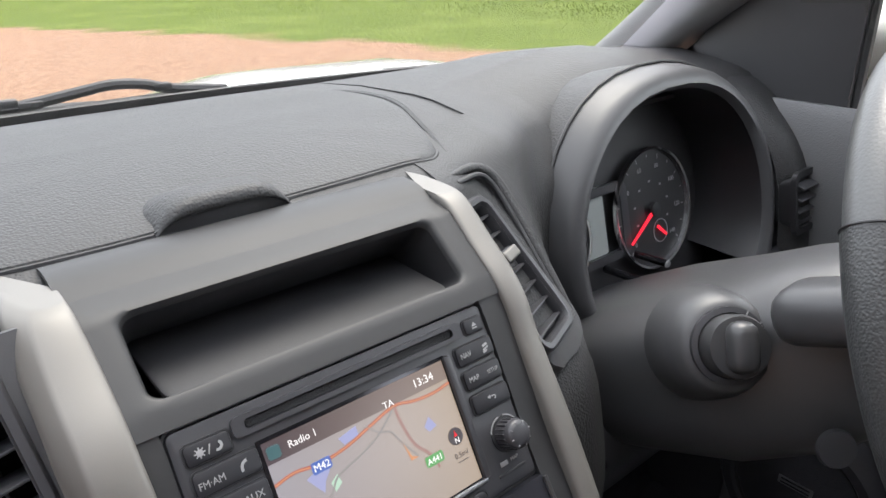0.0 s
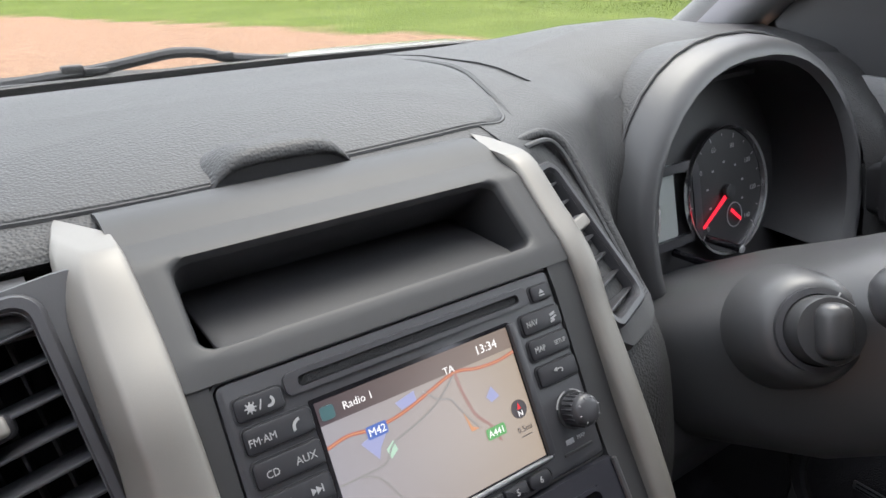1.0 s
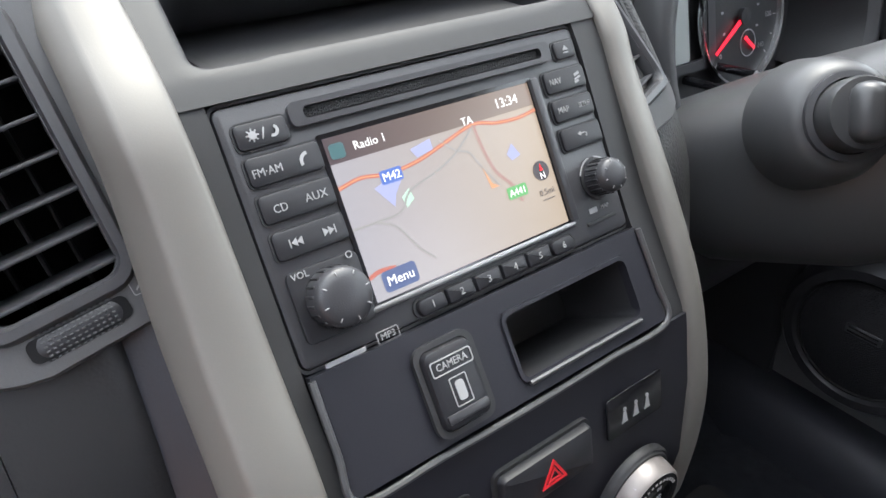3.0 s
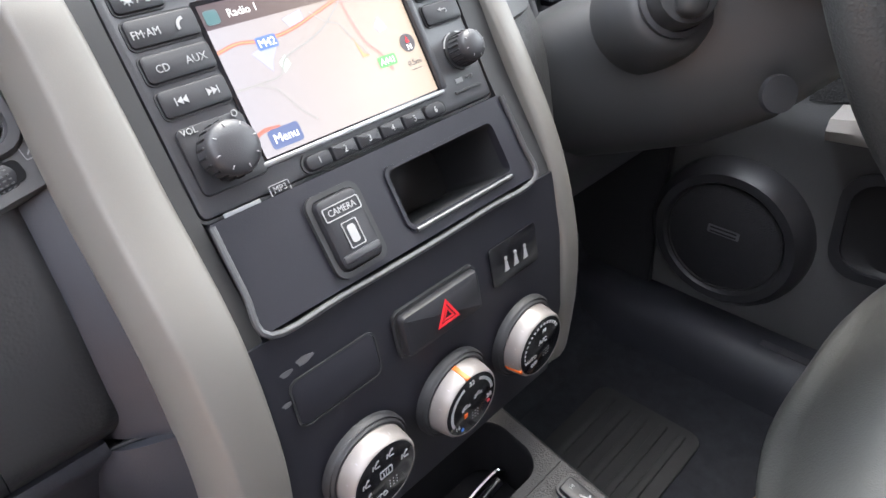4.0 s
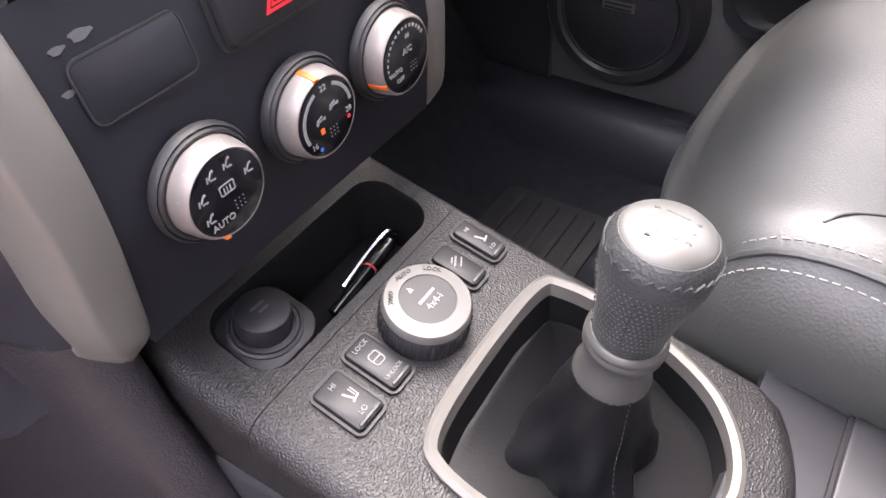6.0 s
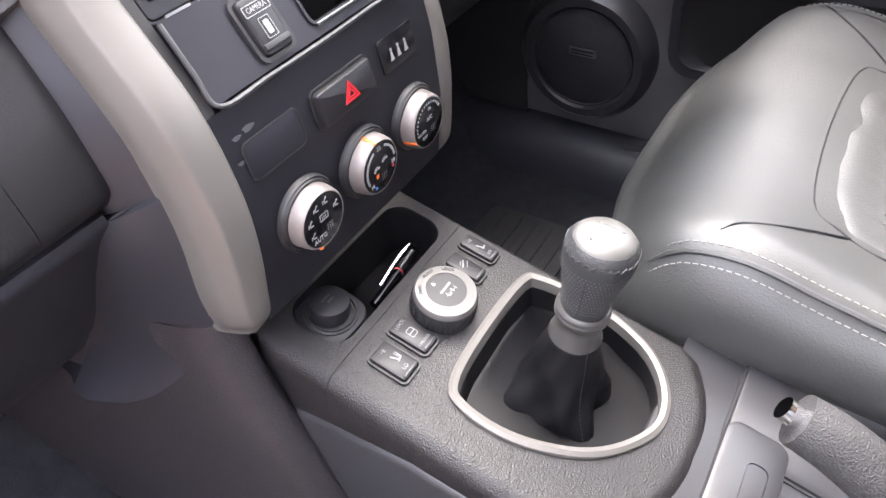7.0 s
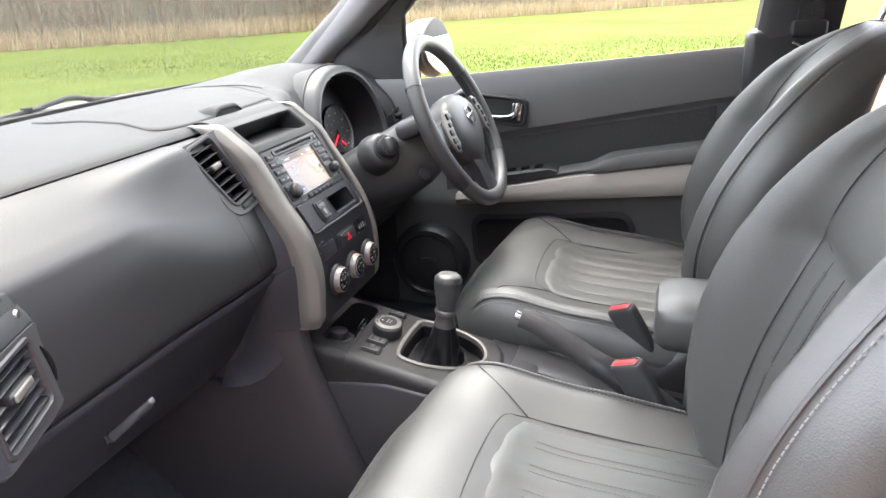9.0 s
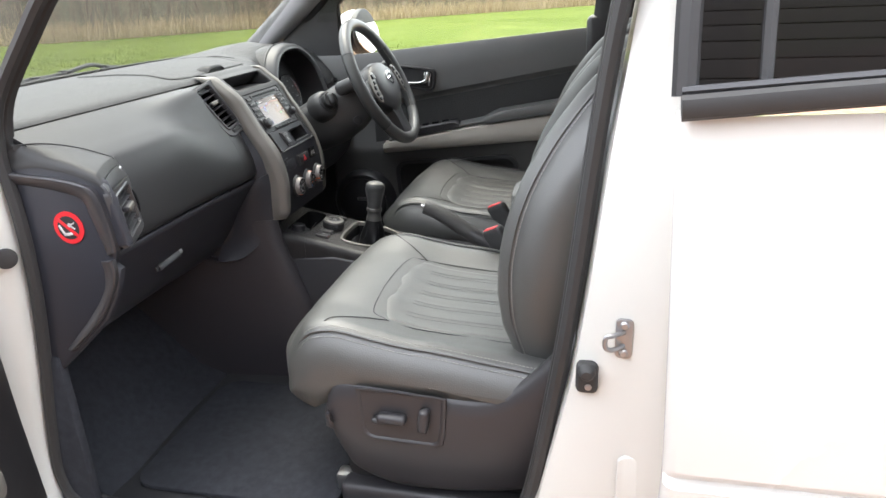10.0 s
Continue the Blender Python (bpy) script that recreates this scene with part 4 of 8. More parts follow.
edge = smooth_path([(0.165, 0.243, 0), (0.19, 0.295, 0), (0.213, 0.37, 0), (0.216, 0.44, 0), (0.20, 0.49, 0), (0.165, 0.517, 0), (0.08, 0.522, 0), (-0.05, 0.522, 0), (-0.14, 0.51, 0), (-0.18, 0.46, 0), (-0.172, 0.38, 0), (-0.176, 0.30, 0), (-0.175, 0.24, 0), (-0.09, 0.227, 0), (0.03, 0.231, 0), (0.12, 0.236, 0)], 5, True)
ctr = Vector((0.02, 0.38, 0))
rings = []
for s, dz in ((1.0, -0.004), (1.0, 0.0006), (0.992, 0.0024), (0.95, 0.003), (0.7, 0.003), (0.4, 0.003), (0.1, 0.003)):
    rings.append([(ctr.x + (p.x - ctr.x) * s, ctr.y + (p.y - ctr.y) * s, top_z(ctr.x + (p.x - ctr.x) * s, ctr.y + (p.y - ctr.y) * s) + dz) for p in edge])
part("compartment_lid", loft(rings), DASH, dash, "grained lid of the dash-top compartment")
part("lid_seam", tube([(p.x, p.y, top_z(p.x, p.y) + 0.0002) for p in edge], 0.0016, 6, True), DARK, dash)
part("end_ridge", tube([(p.x + 0.006, p.y + 0.002, top_z(p.x, p.y) - 0.0008) for p in smooth_path([(0.172, 0.243, 0), (0.19, 0.295, 0), (0.214, 0.37, 0), (0.217, 0.44, 0), (0.20, 0.492, 0)], 6)], lambda t: 0.004 * math.sin(math.pi * min(1, 0.08 + t * 0.92)) + 0.0004, 8), DASH, dash)
tab = []
for u in np.linspace(-1, 1, 17):
    h = 0.0125 * (1 - abs(u) ** 4.5)
    d = 0.034 * (1 - 0.35 * u ** 4)
    x = -0.006 + 0.042 * u
    sec = smooth_path([(x, 0.229, 1.1235 + 0.45 * h), (x, 0.2235, 1.1245 + 0.62 * h), (x, 0.226, 1.1262 + 0.95 * h), (x, 0.234, 1.1275 + h), (x, 0.232 + 0.5 * d, 1.1305 + 0.7 * h), (x, 0.232 + d, 1.131 + 0.2 * h), (x, 0.232 + d + 0.012, 1.128)], 3)
    tab.append([(p[0], p[1], p[2] - 0.0045 * abs(u) ** 5) for p in sec])
part("lid_tab", loft(tab, closed=False, cap=False), DASH, dash, "moulded grab tab on the lid", smooth=80)
part("tab_recess", loft([[(-0.006 + 0.041 * u, 0.2262, 1.1185), (-0.006 + 0.041 * u, 0.2262, 1.1245 + 0.0060 * (1 - abs(u) ** 4)), (-0.006 + 0.041 * u, 0.24, 1.1245 + 0.0060 * (1 - abs(u) ** 4)), (-0.006 + 0.041 * u, 0.24, 1.1185)] for u in np.linspace(-1, 1, 13)]), DARK, dash, "dark finger recess")
# passenger side: a rounded pad that runs in to the vent, glovebox and lower edge
FAR = ((0.205, 1.109), (0.187, 1.099), (0.167, 1.087), (0.145, 1.073), (0.125, 1.060), (0.106, 1.043), (0.094, 1.01), (0.085, 0.96), (0.080, 0.915), (0.086, 0.9025))
NEAR = ((0.205, 1.109), (0.185, 1.109), (0.166, 1.102), (0.146, 1.064), (0.1245, 1.024), (0.112, 1.004), (0.094, 0.968), (0.084, 0.94), (0.079, 0.910), (0.085, 0.8965))


def kx(x):
    k = max(0.0, min(1.0, (x + 0.42) / 0.22))
    return k * k * (3 - 2 * k)


def pad_line(x):
    k = kx(x)
    return smooth_path([(x, a * (1 - k) + c * k, b * (1 - k) + d * k) for (a, b), (c, d) in zip(FAR, NEAR)], 4)


rows = []
for u in np.linspace(0, 1, 34):
    row = []
    for i in range(37):
        x = -0.69 + (lerp(i, (0, 8, 12, 16, 20, 36), (-0.205, -0.2045, -0.1995, -0.1950, -0.189, -0.189)) + 0.69) * u
        row.append(pad_line(x)[i])
    rows.append(row)
# the pad's darker colour stands in for shade below the sky-lit dash top
part("passenger_pad", sheet(rows, 0.008), DASH_SHADED, dash, "smooth black passenger airbag panel, darkened to stand in for shade", smooth=70)
rows = []
for x, back in ((-0.1885, 0), (-0.18, 0), (-0.17, 0), (-0.15, 0), (-0.143, 0.001), (-0.139, 0.005), (-0.1375, 0.012), (-0.137, 0.03)):
    rows.append([(p.x, p.y + back, p.z) for p in pad_line(x)[20:]])
part("passenger_pad", sheet(rows, 0.006), DASH_SHADED, dash, smooth=70)


GP = ((0.098, 0.9005), (0.086, 0.8985), (0.084, 0.893), (0.090, 0.884), (0.105, 0.862), (0.128, 0.830), (0.147, 0.797), (0.165, 0.765), (0.19, 0.73), (0.22, 0.705), (0.25, 0.690), (0.45, 0.70))
rows = []
for x in np.linspace(-0.69, -0.15, 16):
    rows.append([(x, y, z - 0.006 * kx(x)) for y, z in GP])
glove = part("glovebox", sheet(rows, 0.008), LOWER, dash, "dark plastic glovebox lid", smooth=60)
part("lid_edge", tube(smooth_path([(-0.262, 0.084, 0.897), (-0.262, 0.09, 0.885), (-0.275, 0.106, 0.86), (-0.285, 0.13, 0.826)], 4), 0.0012, 6), DARK, glove)
CT = at3(-0.437, 0.1465, 0.800) @ pose(0, 0, 0, 61, 0, 0)
part("catch_recess", slab([(0.046, 0.016), (-0.040, 0.016), (-0.046, -0.010), (0.036, -0.010)], 0.003, 0.001, m=CT), DARK, glove)
part("glovebox_catch", slab(outline(0.082, 0.014, 0.004), 0.006, 0.003, m=CT @ at3(0.0, -0.004, 0.001) @ pose(0, 0, 0, 0, 0, 3)), PANEL, glove, "glovebox pull catch")
part("catch_tip", rbox(0.010, 0.010, 0.006, 0.002, m=CT @ at3(0.040, 0.0, 0.005)), STEEL, glove)
rear = smooth_path([(-0.150, 0.088, 0.886), (-0.156, 0.097, 0.866), (-0.155, 0.124, 0.815), (-0.158, 0.160, 0.748), (-0.170, 0.176, 0.714), (-0.190, 0.178, 0.694)], 3)
rows = []
for f in (0.0, 0.03, 0.12, 0.3, 0.5, 0.7, 0.88, 0.97, 1.0):
    row = []
    for i, p in enumerate(rear):
        g = i / (len(rear) - 1)
        z = 0.902 - 0.128 * g
        a = Vector((-0.1235, fy(max(z, 0.80)) + 0.027 + 0.012 * max(0, 0.80 - z) / 0.03, z))
        q = a.lerp(p, f)
        row.append((q.x - 0.006 * math.sin(math.pi * f), q.y + (0.014 if f == 1.0 else 0.0), q.z - 0.030 * g * g * math.sin(math.pi * f)))
    x, y, z = row[-1]
    rows.append(row + [(x + 0.003, y + 0.003, z - 0.003), (x + 0.010, y + 0.012, z - 0.003), (x + 0.02, y + 0.10, z + 0.004)])
part("cheek_panel", sheet(rows, 0.005), LOWER, dash, "charcoal panel beside the centre stack", smooth=60)
rows = []
for k in np.linspace(0, 1, 9):
    zp, zt = 0.886 + 0.118 * k, 0.902 + 0.104 * k
    yp = lerp(zp, [p[1] for p in NEAR[::-1]], [p[0] for p in NEAR[::-1]])
    a, b = Vector((-0.150, yp + 0.012, zp)), Vector((-0.1225, fy(zt) + 0.027, zt))
    rows.append([a + Vector((-0.004, 0.012, 0)), a, a.lerp(b, 0.35) + Vector((-0.0015, -0.001, 0)), a.lerp(b, 0.7) + Vector((-0.001, -0.001, 0)), b])
part("cheek_pad", sheet(rows, 0.005), LOWER, dash, "narrow panel beside the silver trim", smooth=60)
part("cheek_seam", tube([(-0.1515, 0.090, 0.8845), (-0.137, 0.076, 0.8935), (-0.1240, 0.0545, 0.9015)], 0.0012, 6), DARK, dash)
rows = []
for z in (0.785, 0.765, 0.745, 0.725, 0.69, 0.65, 0.61, 0.58, 0.54, 0.50, 0.45, 0.40, 0.35):
    y = lerp(z, (0.35, 0.45, 0.50, 0.58, 0.65, 0.725, 0.775), (-0.105, -0.060, -0.038, -0.004, 0.022, 0.048, 0.056))
    rows.append(smooth_path([(-0.098, y + 0.030, z), (-0.104, y + 0.010, z), (-0.112, y + 0.001, z), (-0.124, y + 0.004, z), (-0.136, y + 0.016, z), (-0.147, y + 0.050, z), (-0.160, y + 0.12, z), (-0.185, 0.28, z), (-0.22, 0.47, z)], 3))
part("tunnel_side", sheet(rows, 0.008), TUNNEL, dash, "grained plastic cover of the tunnel", smooth=75)
part("footwell_back", sheet([[(-0.70, 0.47, 0.40), (-0.13, 0.47, 0.40)], [(-0.70, 0.50, 0.70), (-0.13, 0.50, 0.70)]], 0.02), CARPET, dash)
part("kick_panel", rbox(0.02, 0.34, 0.34, 0.006, m=at3(-0.70, 0.37, 0.55)), CARPET, dash)

# end moulding with its vent and the airbag sticker
capo = [(0.205, 1.066), (0.15, 1.070), (0.12, 1.065), (0.085, 1.058), (0.052, 1.046), (0.038, 1.036), (0.028, 1.010), (0.020, 0.969), (0.016, 0.934), (0.040, 0.928), (0.050, 0.90), (0.040, 0.892), (0.048, 0.865), (0.062, 0.835), (0.085, 0.80), (0.115, 0.770), (0.205, 0.690), (0.24, 0.68), (0.235, 0.86)]
bm = slab(capo, 0.014, 0.006, m=Matrix(((0, 0, -1, -0.691), (1, 0, 0, 0), (0, 1, 0, 0), (0, 0, 0, 1))), seg=3)
cap = part("end_cap", bm, LOWER, dash, "black plastic dash end cover", smooth=50)
def band(outer, inner, label=""):
    """A bevelled moulding on the end cover, between an outer and an inner line of (y, z) pairs."""
    o, q = smooth_path([(0, *p) for p in outer], 5), smooth_path([(0, *p) for p in inner], 5)
    rows = []
    for a, b in zip(o, q):
        c = a.lerp(b, 0.5)
        rows.append([(-0.703, a.y, a.z), (-0.7125, a.y, a.z), (-0.7145, a.y + 0.10 * (b.y - a.y), a.z + 0.10 * (b.z - a.z)), (-0.7145, a.y + 0.3 * (b.y - a.y), a.z + 0.3 * (b.z - a.z)), (-0.7110, a.y + 0.7 * (b.y - a.y), a.z + 0.7 * (b.z - a.z)), (-0.7060, b.y, b.z), (-0.700, b.y, b.z)])
    part("cap_rim", loft(rows), SKIRTM, cap, label, smooth=35)


band(((0.205, 1.052), (0.165, 1.048), (0.11, 1.043), (0.058, 1.031), (0.044, 1.009), (0.037, 0.976), (0.033, 0.939), (0.034, 0.926)), ((0.205, 1.033), (0.178, 1.030), (0.13, 1.024), (0.083, 1.011), (0.072, 0.985), (0.064, 0.955), (0.058, 0.930), (0.056, 0.917)), "raised moulding on the end cover")
band(((0.045, 0.910), (0.044, 0.887), (0.055, 0.857), (0.093, 0.801), (0.156, 0.743)), ((0.071, 0.906), (0.069, 0.884), (0.079, 0.850), (0.116, 0.802), (0.178, 0.737)))
crown = []
for o, q in (((0.198, 1.064), (-0.706, 0.182, 1.092)), ((0.15, 1.069), (-0.672, 0.170, 1.088)), ((0.12, 1.065), (-0.640, 0.157, 1.080)), ((0.085, 1.058), (-0.612, 0.138, 1.068)), ((0.052, 1.046), (-0.588, 0.106, 1.050)), ((0.044, 1.041), (-0.585, 0.101, 1.045)), ((0.036, 1.032), (-0.583, 0.097, 1.034))):
    a, b = Vector((-0.706, *o)), Vector(q)
    up = Vector((0, 0, 1))
    crown.append([a - up * 0.010, a - up * 0.003, a + Vector((0.003, 0.002, 0.003)), a.lerp(b, 0.15) + up * 0.006, a.lerp(b, 0.5) + up * 0.008, a.lerp(b, 0.9) + up * 0.0035, b + up * 0.001, b - up * 0.006])
dense = [smooth_path([r[k] for r in crown], 4) for k in range(8)]
part("pod_crown", loft([[d[i] for d in dense] for i in range(len(dense[0]))], closed=False, cap=False), FASCIA, cap, "smooth top of the dash end moulding", smooth=60)
part("crown_seam", tube([d + Vector((0, 0, 0.0006)) for d in dense[5]][:-3], 0.0011, 6), DARK, cap)
part("cap_screw", lathe([(0.005, 0), (0.004, 0.003), (0.0003, 0.0035)], 12, m=at3(-0.589, 0.0925, 1.029) @ pose(0, 0, 0, 90, 0, 28)), STEEL, cap)
part("defrost_vent", recess(0.05, 0.03, 0.008, 0.012, m=at3(-0.672, 0.30, 1.136) @ pose(0, 0, 0, 0, 0, 60)), DARK, dash)
part("defrost_frame", frame_ring(outline(0.06, 0.04, 0.012), outline(0.05, 0.03, 0.008), 0.004, m=at3(-0.672, 0.30, 1.134) @ pose(0, 0, 0, 0, 0, 60)), PANEL, dash)

sticker = thing("airbag_sticker", "round red warning sticker on the dash end", "sticker", (-0.7055, 0.115, 0.962))
SM = Matrix(((0, 0, -1, 0), (-1, 0, 0, 0), (0, 1, 0, 0), (0, 0, 0, 1)))
part("disc", lathe([(0.027, 0), (0.027, 0.0015)], 36, m=SM @ at3(0, 0, 0.0)), RED, sticker)
part("centre", lathe([(0.0195, 0.0015), (0.0195, 0.0022)], 32, m=SM), DARK, sticker)
part("bar", rbox(0.042, 0.006, 0.0008, 0.0003, m=SM @ at3(0, 0, 0.0024) @ pose(0, 0, 0, 0, 0, -40)), RED, sticker)
part("seat_mark", merged(rbox(0.016, 0.0045, 0.0008, 0.0002, m=SM @ at3(-0.002, -0.0105, 0.0032) @ pose(0, 0, 0, 0, 0, 10)), rbox(0.0040, 0.018, 0.0008, 0.0002, m=SM @ at3(-0.0115, -0.004, 0.0032) @ pose(0, 0, 0, 0, 0, 28))), INKW, sticker)
part("bag_mark", merged(lathe([(0.0034, 0.0028), (0.0034, 0.0036)], 16, m=SM @ at3(0.004, 0.005, 0)), *[rbox(0.011, 0.0022, 0.0008, 0.0002, m=SM @ at3(0.0085, 0.0045 + dy, 0.0032) @ pose(0, 0, 0, 0, 0, r)) for dy, r in ((0.002, 32), (-0.0028, -34))]), INKW, sticker)


def air_vent(place, w, h, slats, side, taper=0.0, name="air_vent", out=0.0):
    """A louvred vent: surround, dark duct, slats and a silver-tipped tab; x across, y up, z out of the face."""
    def shaped(bm):
        for v in bm.verts:
            v.co.x *= 1 + taper * v.co.y / h
        return moved(bm, place)

    fr = part(name, shaped(loft([[(x, y, z) for x, y in outline(w + a, h + a, r)] for a, z, r in ((0.014, -0.004, 0.012), (0.013, 0.0015, 0.012), (0.010, 0.003, 0.010), (0.003, 0.003, 0.008), (0.0, 0.0, 0.007), (-0.001, -0.008, 0.007))], True, False)), PANEL, dash, "black louvred air vent")
    part("duct", shaped(recess(w + 0.002, h + 0.002, 0.007, 0.05 - 4 * out, taper=0.96)), mat_recess_shade, fr)
    for k in range(slats):
        y = -h / 2 + h * (k + 0.5) / slats
        part("slat", shaped(rbox(w, 0.0017, 0.021, 0.0007, m=at3(0, y, -0.0118 + out) @ pose(0, 0, 0, 14, 0, 0))), PANEL, fr)
    for k in range(3):
        part("vane", shaped(rbox(0.0016, h * 0.96, 0.012, 0.0006, m=at3(-w / 4 + w / 4 * k, 0, -0.032))), DARK, fr)
    tabp = part("vent_tab", shaped(rbox(w * 0.44, 0.011, 0.018, 0.004, 3, m=at3(side * w * 0.10, h * 0.10, -0.003 + out))), BUTTON, fr)
    part("tab_tip", shaped(rbox(w * 0.40, 0.0085, 0.004, 0.002, 3, m=at3(side * w * 0.10, h * 0.10, 0.006 + out))), SILVER, tabp, "silver tip of the tab")
    return fr


# near-black that stands in for the shade inside ducts, slots and the pocket
mat_recess_shade = mat("recess_shade_black", (0.007, 0.007, 0.008), 0.75, spec=0.12)


def holed_panel(shape, hole, m, parent, label, deep=0.012, dip=0.0):
    """A flat panel of any star-shaped outline with a smaller opening in it."""
    hole = sorted(hole, key=lambda p: math.atan2(p[1], p[0]))
    outer, loop = [], [Vector(p) for p in shape]
    for x, y in hole:
        a, best = Vector((x, y)).normalized(), None
        for p, q in zip(loop, loop[1:] + loop[:1]):
            d = q - p
            den = a.x * d.y - a.y * d.x
            if abs(den) < 1e-9:
                continue
            t = (p.x * d.y - p.y * d.x) / den
            f = (p.x * a.y - p.y * a.x) / den
            if t > 0 and -1e-6 <= f <= 1 + 1e-6 and (best is None or t < best):
                best = t
        outer.append(a * best)
    rings = [[(p.x, p.y, -deep - dip) for p in outer], [(p.x, p.y, -0.0015 - dip) for p in outer], [(p.x * 0.97, p.y * 0.985, 0.0005 - 0.9 * dip) for p in outer], [(x, y, 0.0005) for x, y in hole], [(x, y, -0.006) for x, y in hole]]
    return part("vent_panel", moved(loft(rings, True, False), m), COLM, parent, label, smooth=35)


def dense_outline(w, h, r):
    """A rounded rectangle with points along its sides too."""
    pts, out = [Vector(p) for p in outline(w, h, r)], []
    for p, q in zip(pts, pts[1:] + pts[:1]):
        n = max(1, int((q - p).length / 0.006))
        out += [tuple(p.lerp(q, k / n)) for k in range(n)]
    return out


def vent_module(place, s):
    """The vent in its flush panel, with a thumbwheel below it; s: -1 by the passenger, 1 by the driver."""
    v = air_vent(place, 0.050, 0.100, 7, s, 0.16)
    shape = [(0.049, 0.058), (-0.038, 0.062), (-0.039, 0.0), (-0.041, -0.048), (-0.039, -0.058), (-0.031, -0.068), (-0.018, -0.073), (0.038, -0.072), (0.045, -0.03)]
    if s > 0:
        shape = [(0.036, 0.060), (-0.044, 0.061), (-0.050, 0.0), (-0.052, -0.045), (-0.049, -0.060), (-0.040, -0.070), (-0.022, -0.075), (0.020, -0.072), (0.031, -0.03)]
    hole = [(x * (1 + 0.16 * y / 0.100), y) for x, y in dense_outline(0.050, 0.100, 0.007)]
    m = place @ Matrix.Diagonal((1 if s < 0 else -1, 1, 1, 1))
    holed_panel(shape, hole, m, v, "smooth charcoal vent panel", dip=0.006 if s > 0 else 0.0)
    if s > 0:
        part("print", merged(*[rbox(0.0052, 0.0006, 0.0003, 0.0001, 1, m=m @ at3(-0.032, -0.0555 + 0.0022 * k, 0.0008)) for k in range(3)]), FAINT, v)
        return v
    slot = m @ at3(0.001, -0.0620, 0.0006)
    part("wheel_slot", slab(outline(0.036, 0.0088, 0.003), 0.0006, m=slot), mat_recess_shade, v)
    wh = part("thumbwheel", lathe([(0.0092, -0.015), (0.0100, -0.013), (0.0100, 0.013), (0.0092, 0.015)], 36, m=slot @ at3(0, 0, -0.0086) @ pose(0, 0, 0, 0, 90, 0)), BUTTON, v, "ribbed vent thumbwheel")
    for k in range(9):
        for j in range(12):
            part("knurl", rbox(0.0013, 0.0007, 0.0005, 0.0002, 1, m=slot @ at3(-0.0121 + 0.0022 * j, 0, -0.0086) @ pose(0, 0, 0, -40 + 10 * k, 0, 0) @ at3(0, 0, 0.0100)), COLM, wh)
    part("print_frame", frame_ring(outline(0.0075, 0.0075, 0.001), outline(0.0068, 0.0068, 0.0008), 0.0003, m=m @ at3(0.0255, -0.0570, 0.0006)), INKD, v)
    part("print", rbox(0.0058, 0.0006, 0.0003, 0.0001, 1, m=m @ at3(0.0255, -0.0570, 0.0008) @ pose(0, 0, 0, 0, 0, 40)), INKD, v)
    return v


vent_module(Matrix.Translation((-0.1625, 0.1440, 1.0620)) @ pose(0, 0, 0, 58, 0, 0) @ pose(0, 0, 0, 0, -6, 0) @ pose(0, 0, 0, 0, 0, 9), -1)
vx = Vector((0.0445, 0.0195, -0.001)).normalized()
vz = vx.cross(Vector((0.004, 0.075, 0.072))).normalized()
vent_module(Matrix.Translation((0.159, 0.157, 1.0605)) @ Matrix((vx, vz.cross(vx), vz)).transposed().to_4x4(), 1)
part("seam_filler", sheet([[(x, 0.2045, 1.1075), (x, 0.190, 1.1085), (x, 0.178, 1.104), (x, 0.172, 1.094)] for x in (-0.212, -0.19, -0.165, -0.14)], 0.004), DASH_SHADED, dash)
part("vent_ridge", tube(smooth_path([(0.153, 0.217, 1.1145), (0.183, 0.225, 1.1140), (0.199, 0.221, 1.1060), (0.205, 0.206, 1.0860), (0.208, 0.185, 1.0600), (0.210, 0.161, 1.0320), (0.210, 0.139, 1.0060), (0.205, 0.121, 0.9820)], 6), lambda t: 0.0048 * math.sin(math.pi * min(1, 0.12 + 0.80 * t)) + 0.0008, 10), DASH, dash, "grained ridge beside the vent")
part("vent_gap", tube(smooth_path([(0.157, 0.211, 1.1115), (0.183, 0.218, 1.1105), (0.194, 0.214, 1.1025), (0.199, 0.200, 1.0840), (0.202, 0.179, 1.0580), (0.204, 0.155, 1.0300), (0.203, 0.134, 1.0060)], 6), 0.0022, 8), DARK, dash)
# vent in the dash end, turned towards the passenger, under the moulding's sloping front
VE = Matrix(((0.894, -0.057, 0.445, -0.636), (0.447, 0.113, -0.886, 0.0555), (0, 0.992, 0.127, 0.9704), (0, 0, 0, 1)))
v = air_vent(VE, 0.096, 0.066, 6, 0, out=0.001)
END = [(-0.073, 0.050), (-0.071, 0.0), (-0.070, -0.043), (-0.055, -0.0465), (0.035, -0.051), (0.064, -0.050), (0.083, -0.042), (0.092, -0.012), (0.090, 0.020), (0.080, 0.042)]
holed_panel(END, dense_outline(0.096, 0.066, 0.007), VE, v, "charcoal vent panel on the dash end", 0.010)
wall = [VE @ Vector((x, y, -0.001)) for x, y in END[2:8]]
part("pod_side", loft([wall, [Vector((q.x + 0.004, 0.5 * q.y + 0.06, q.z + 0.004)) for q in wall], [Vector((q.x + 0.006, 0.125, q.z + 0.008)) for q in wall]], closed=False, cap=False), PANEL, v)
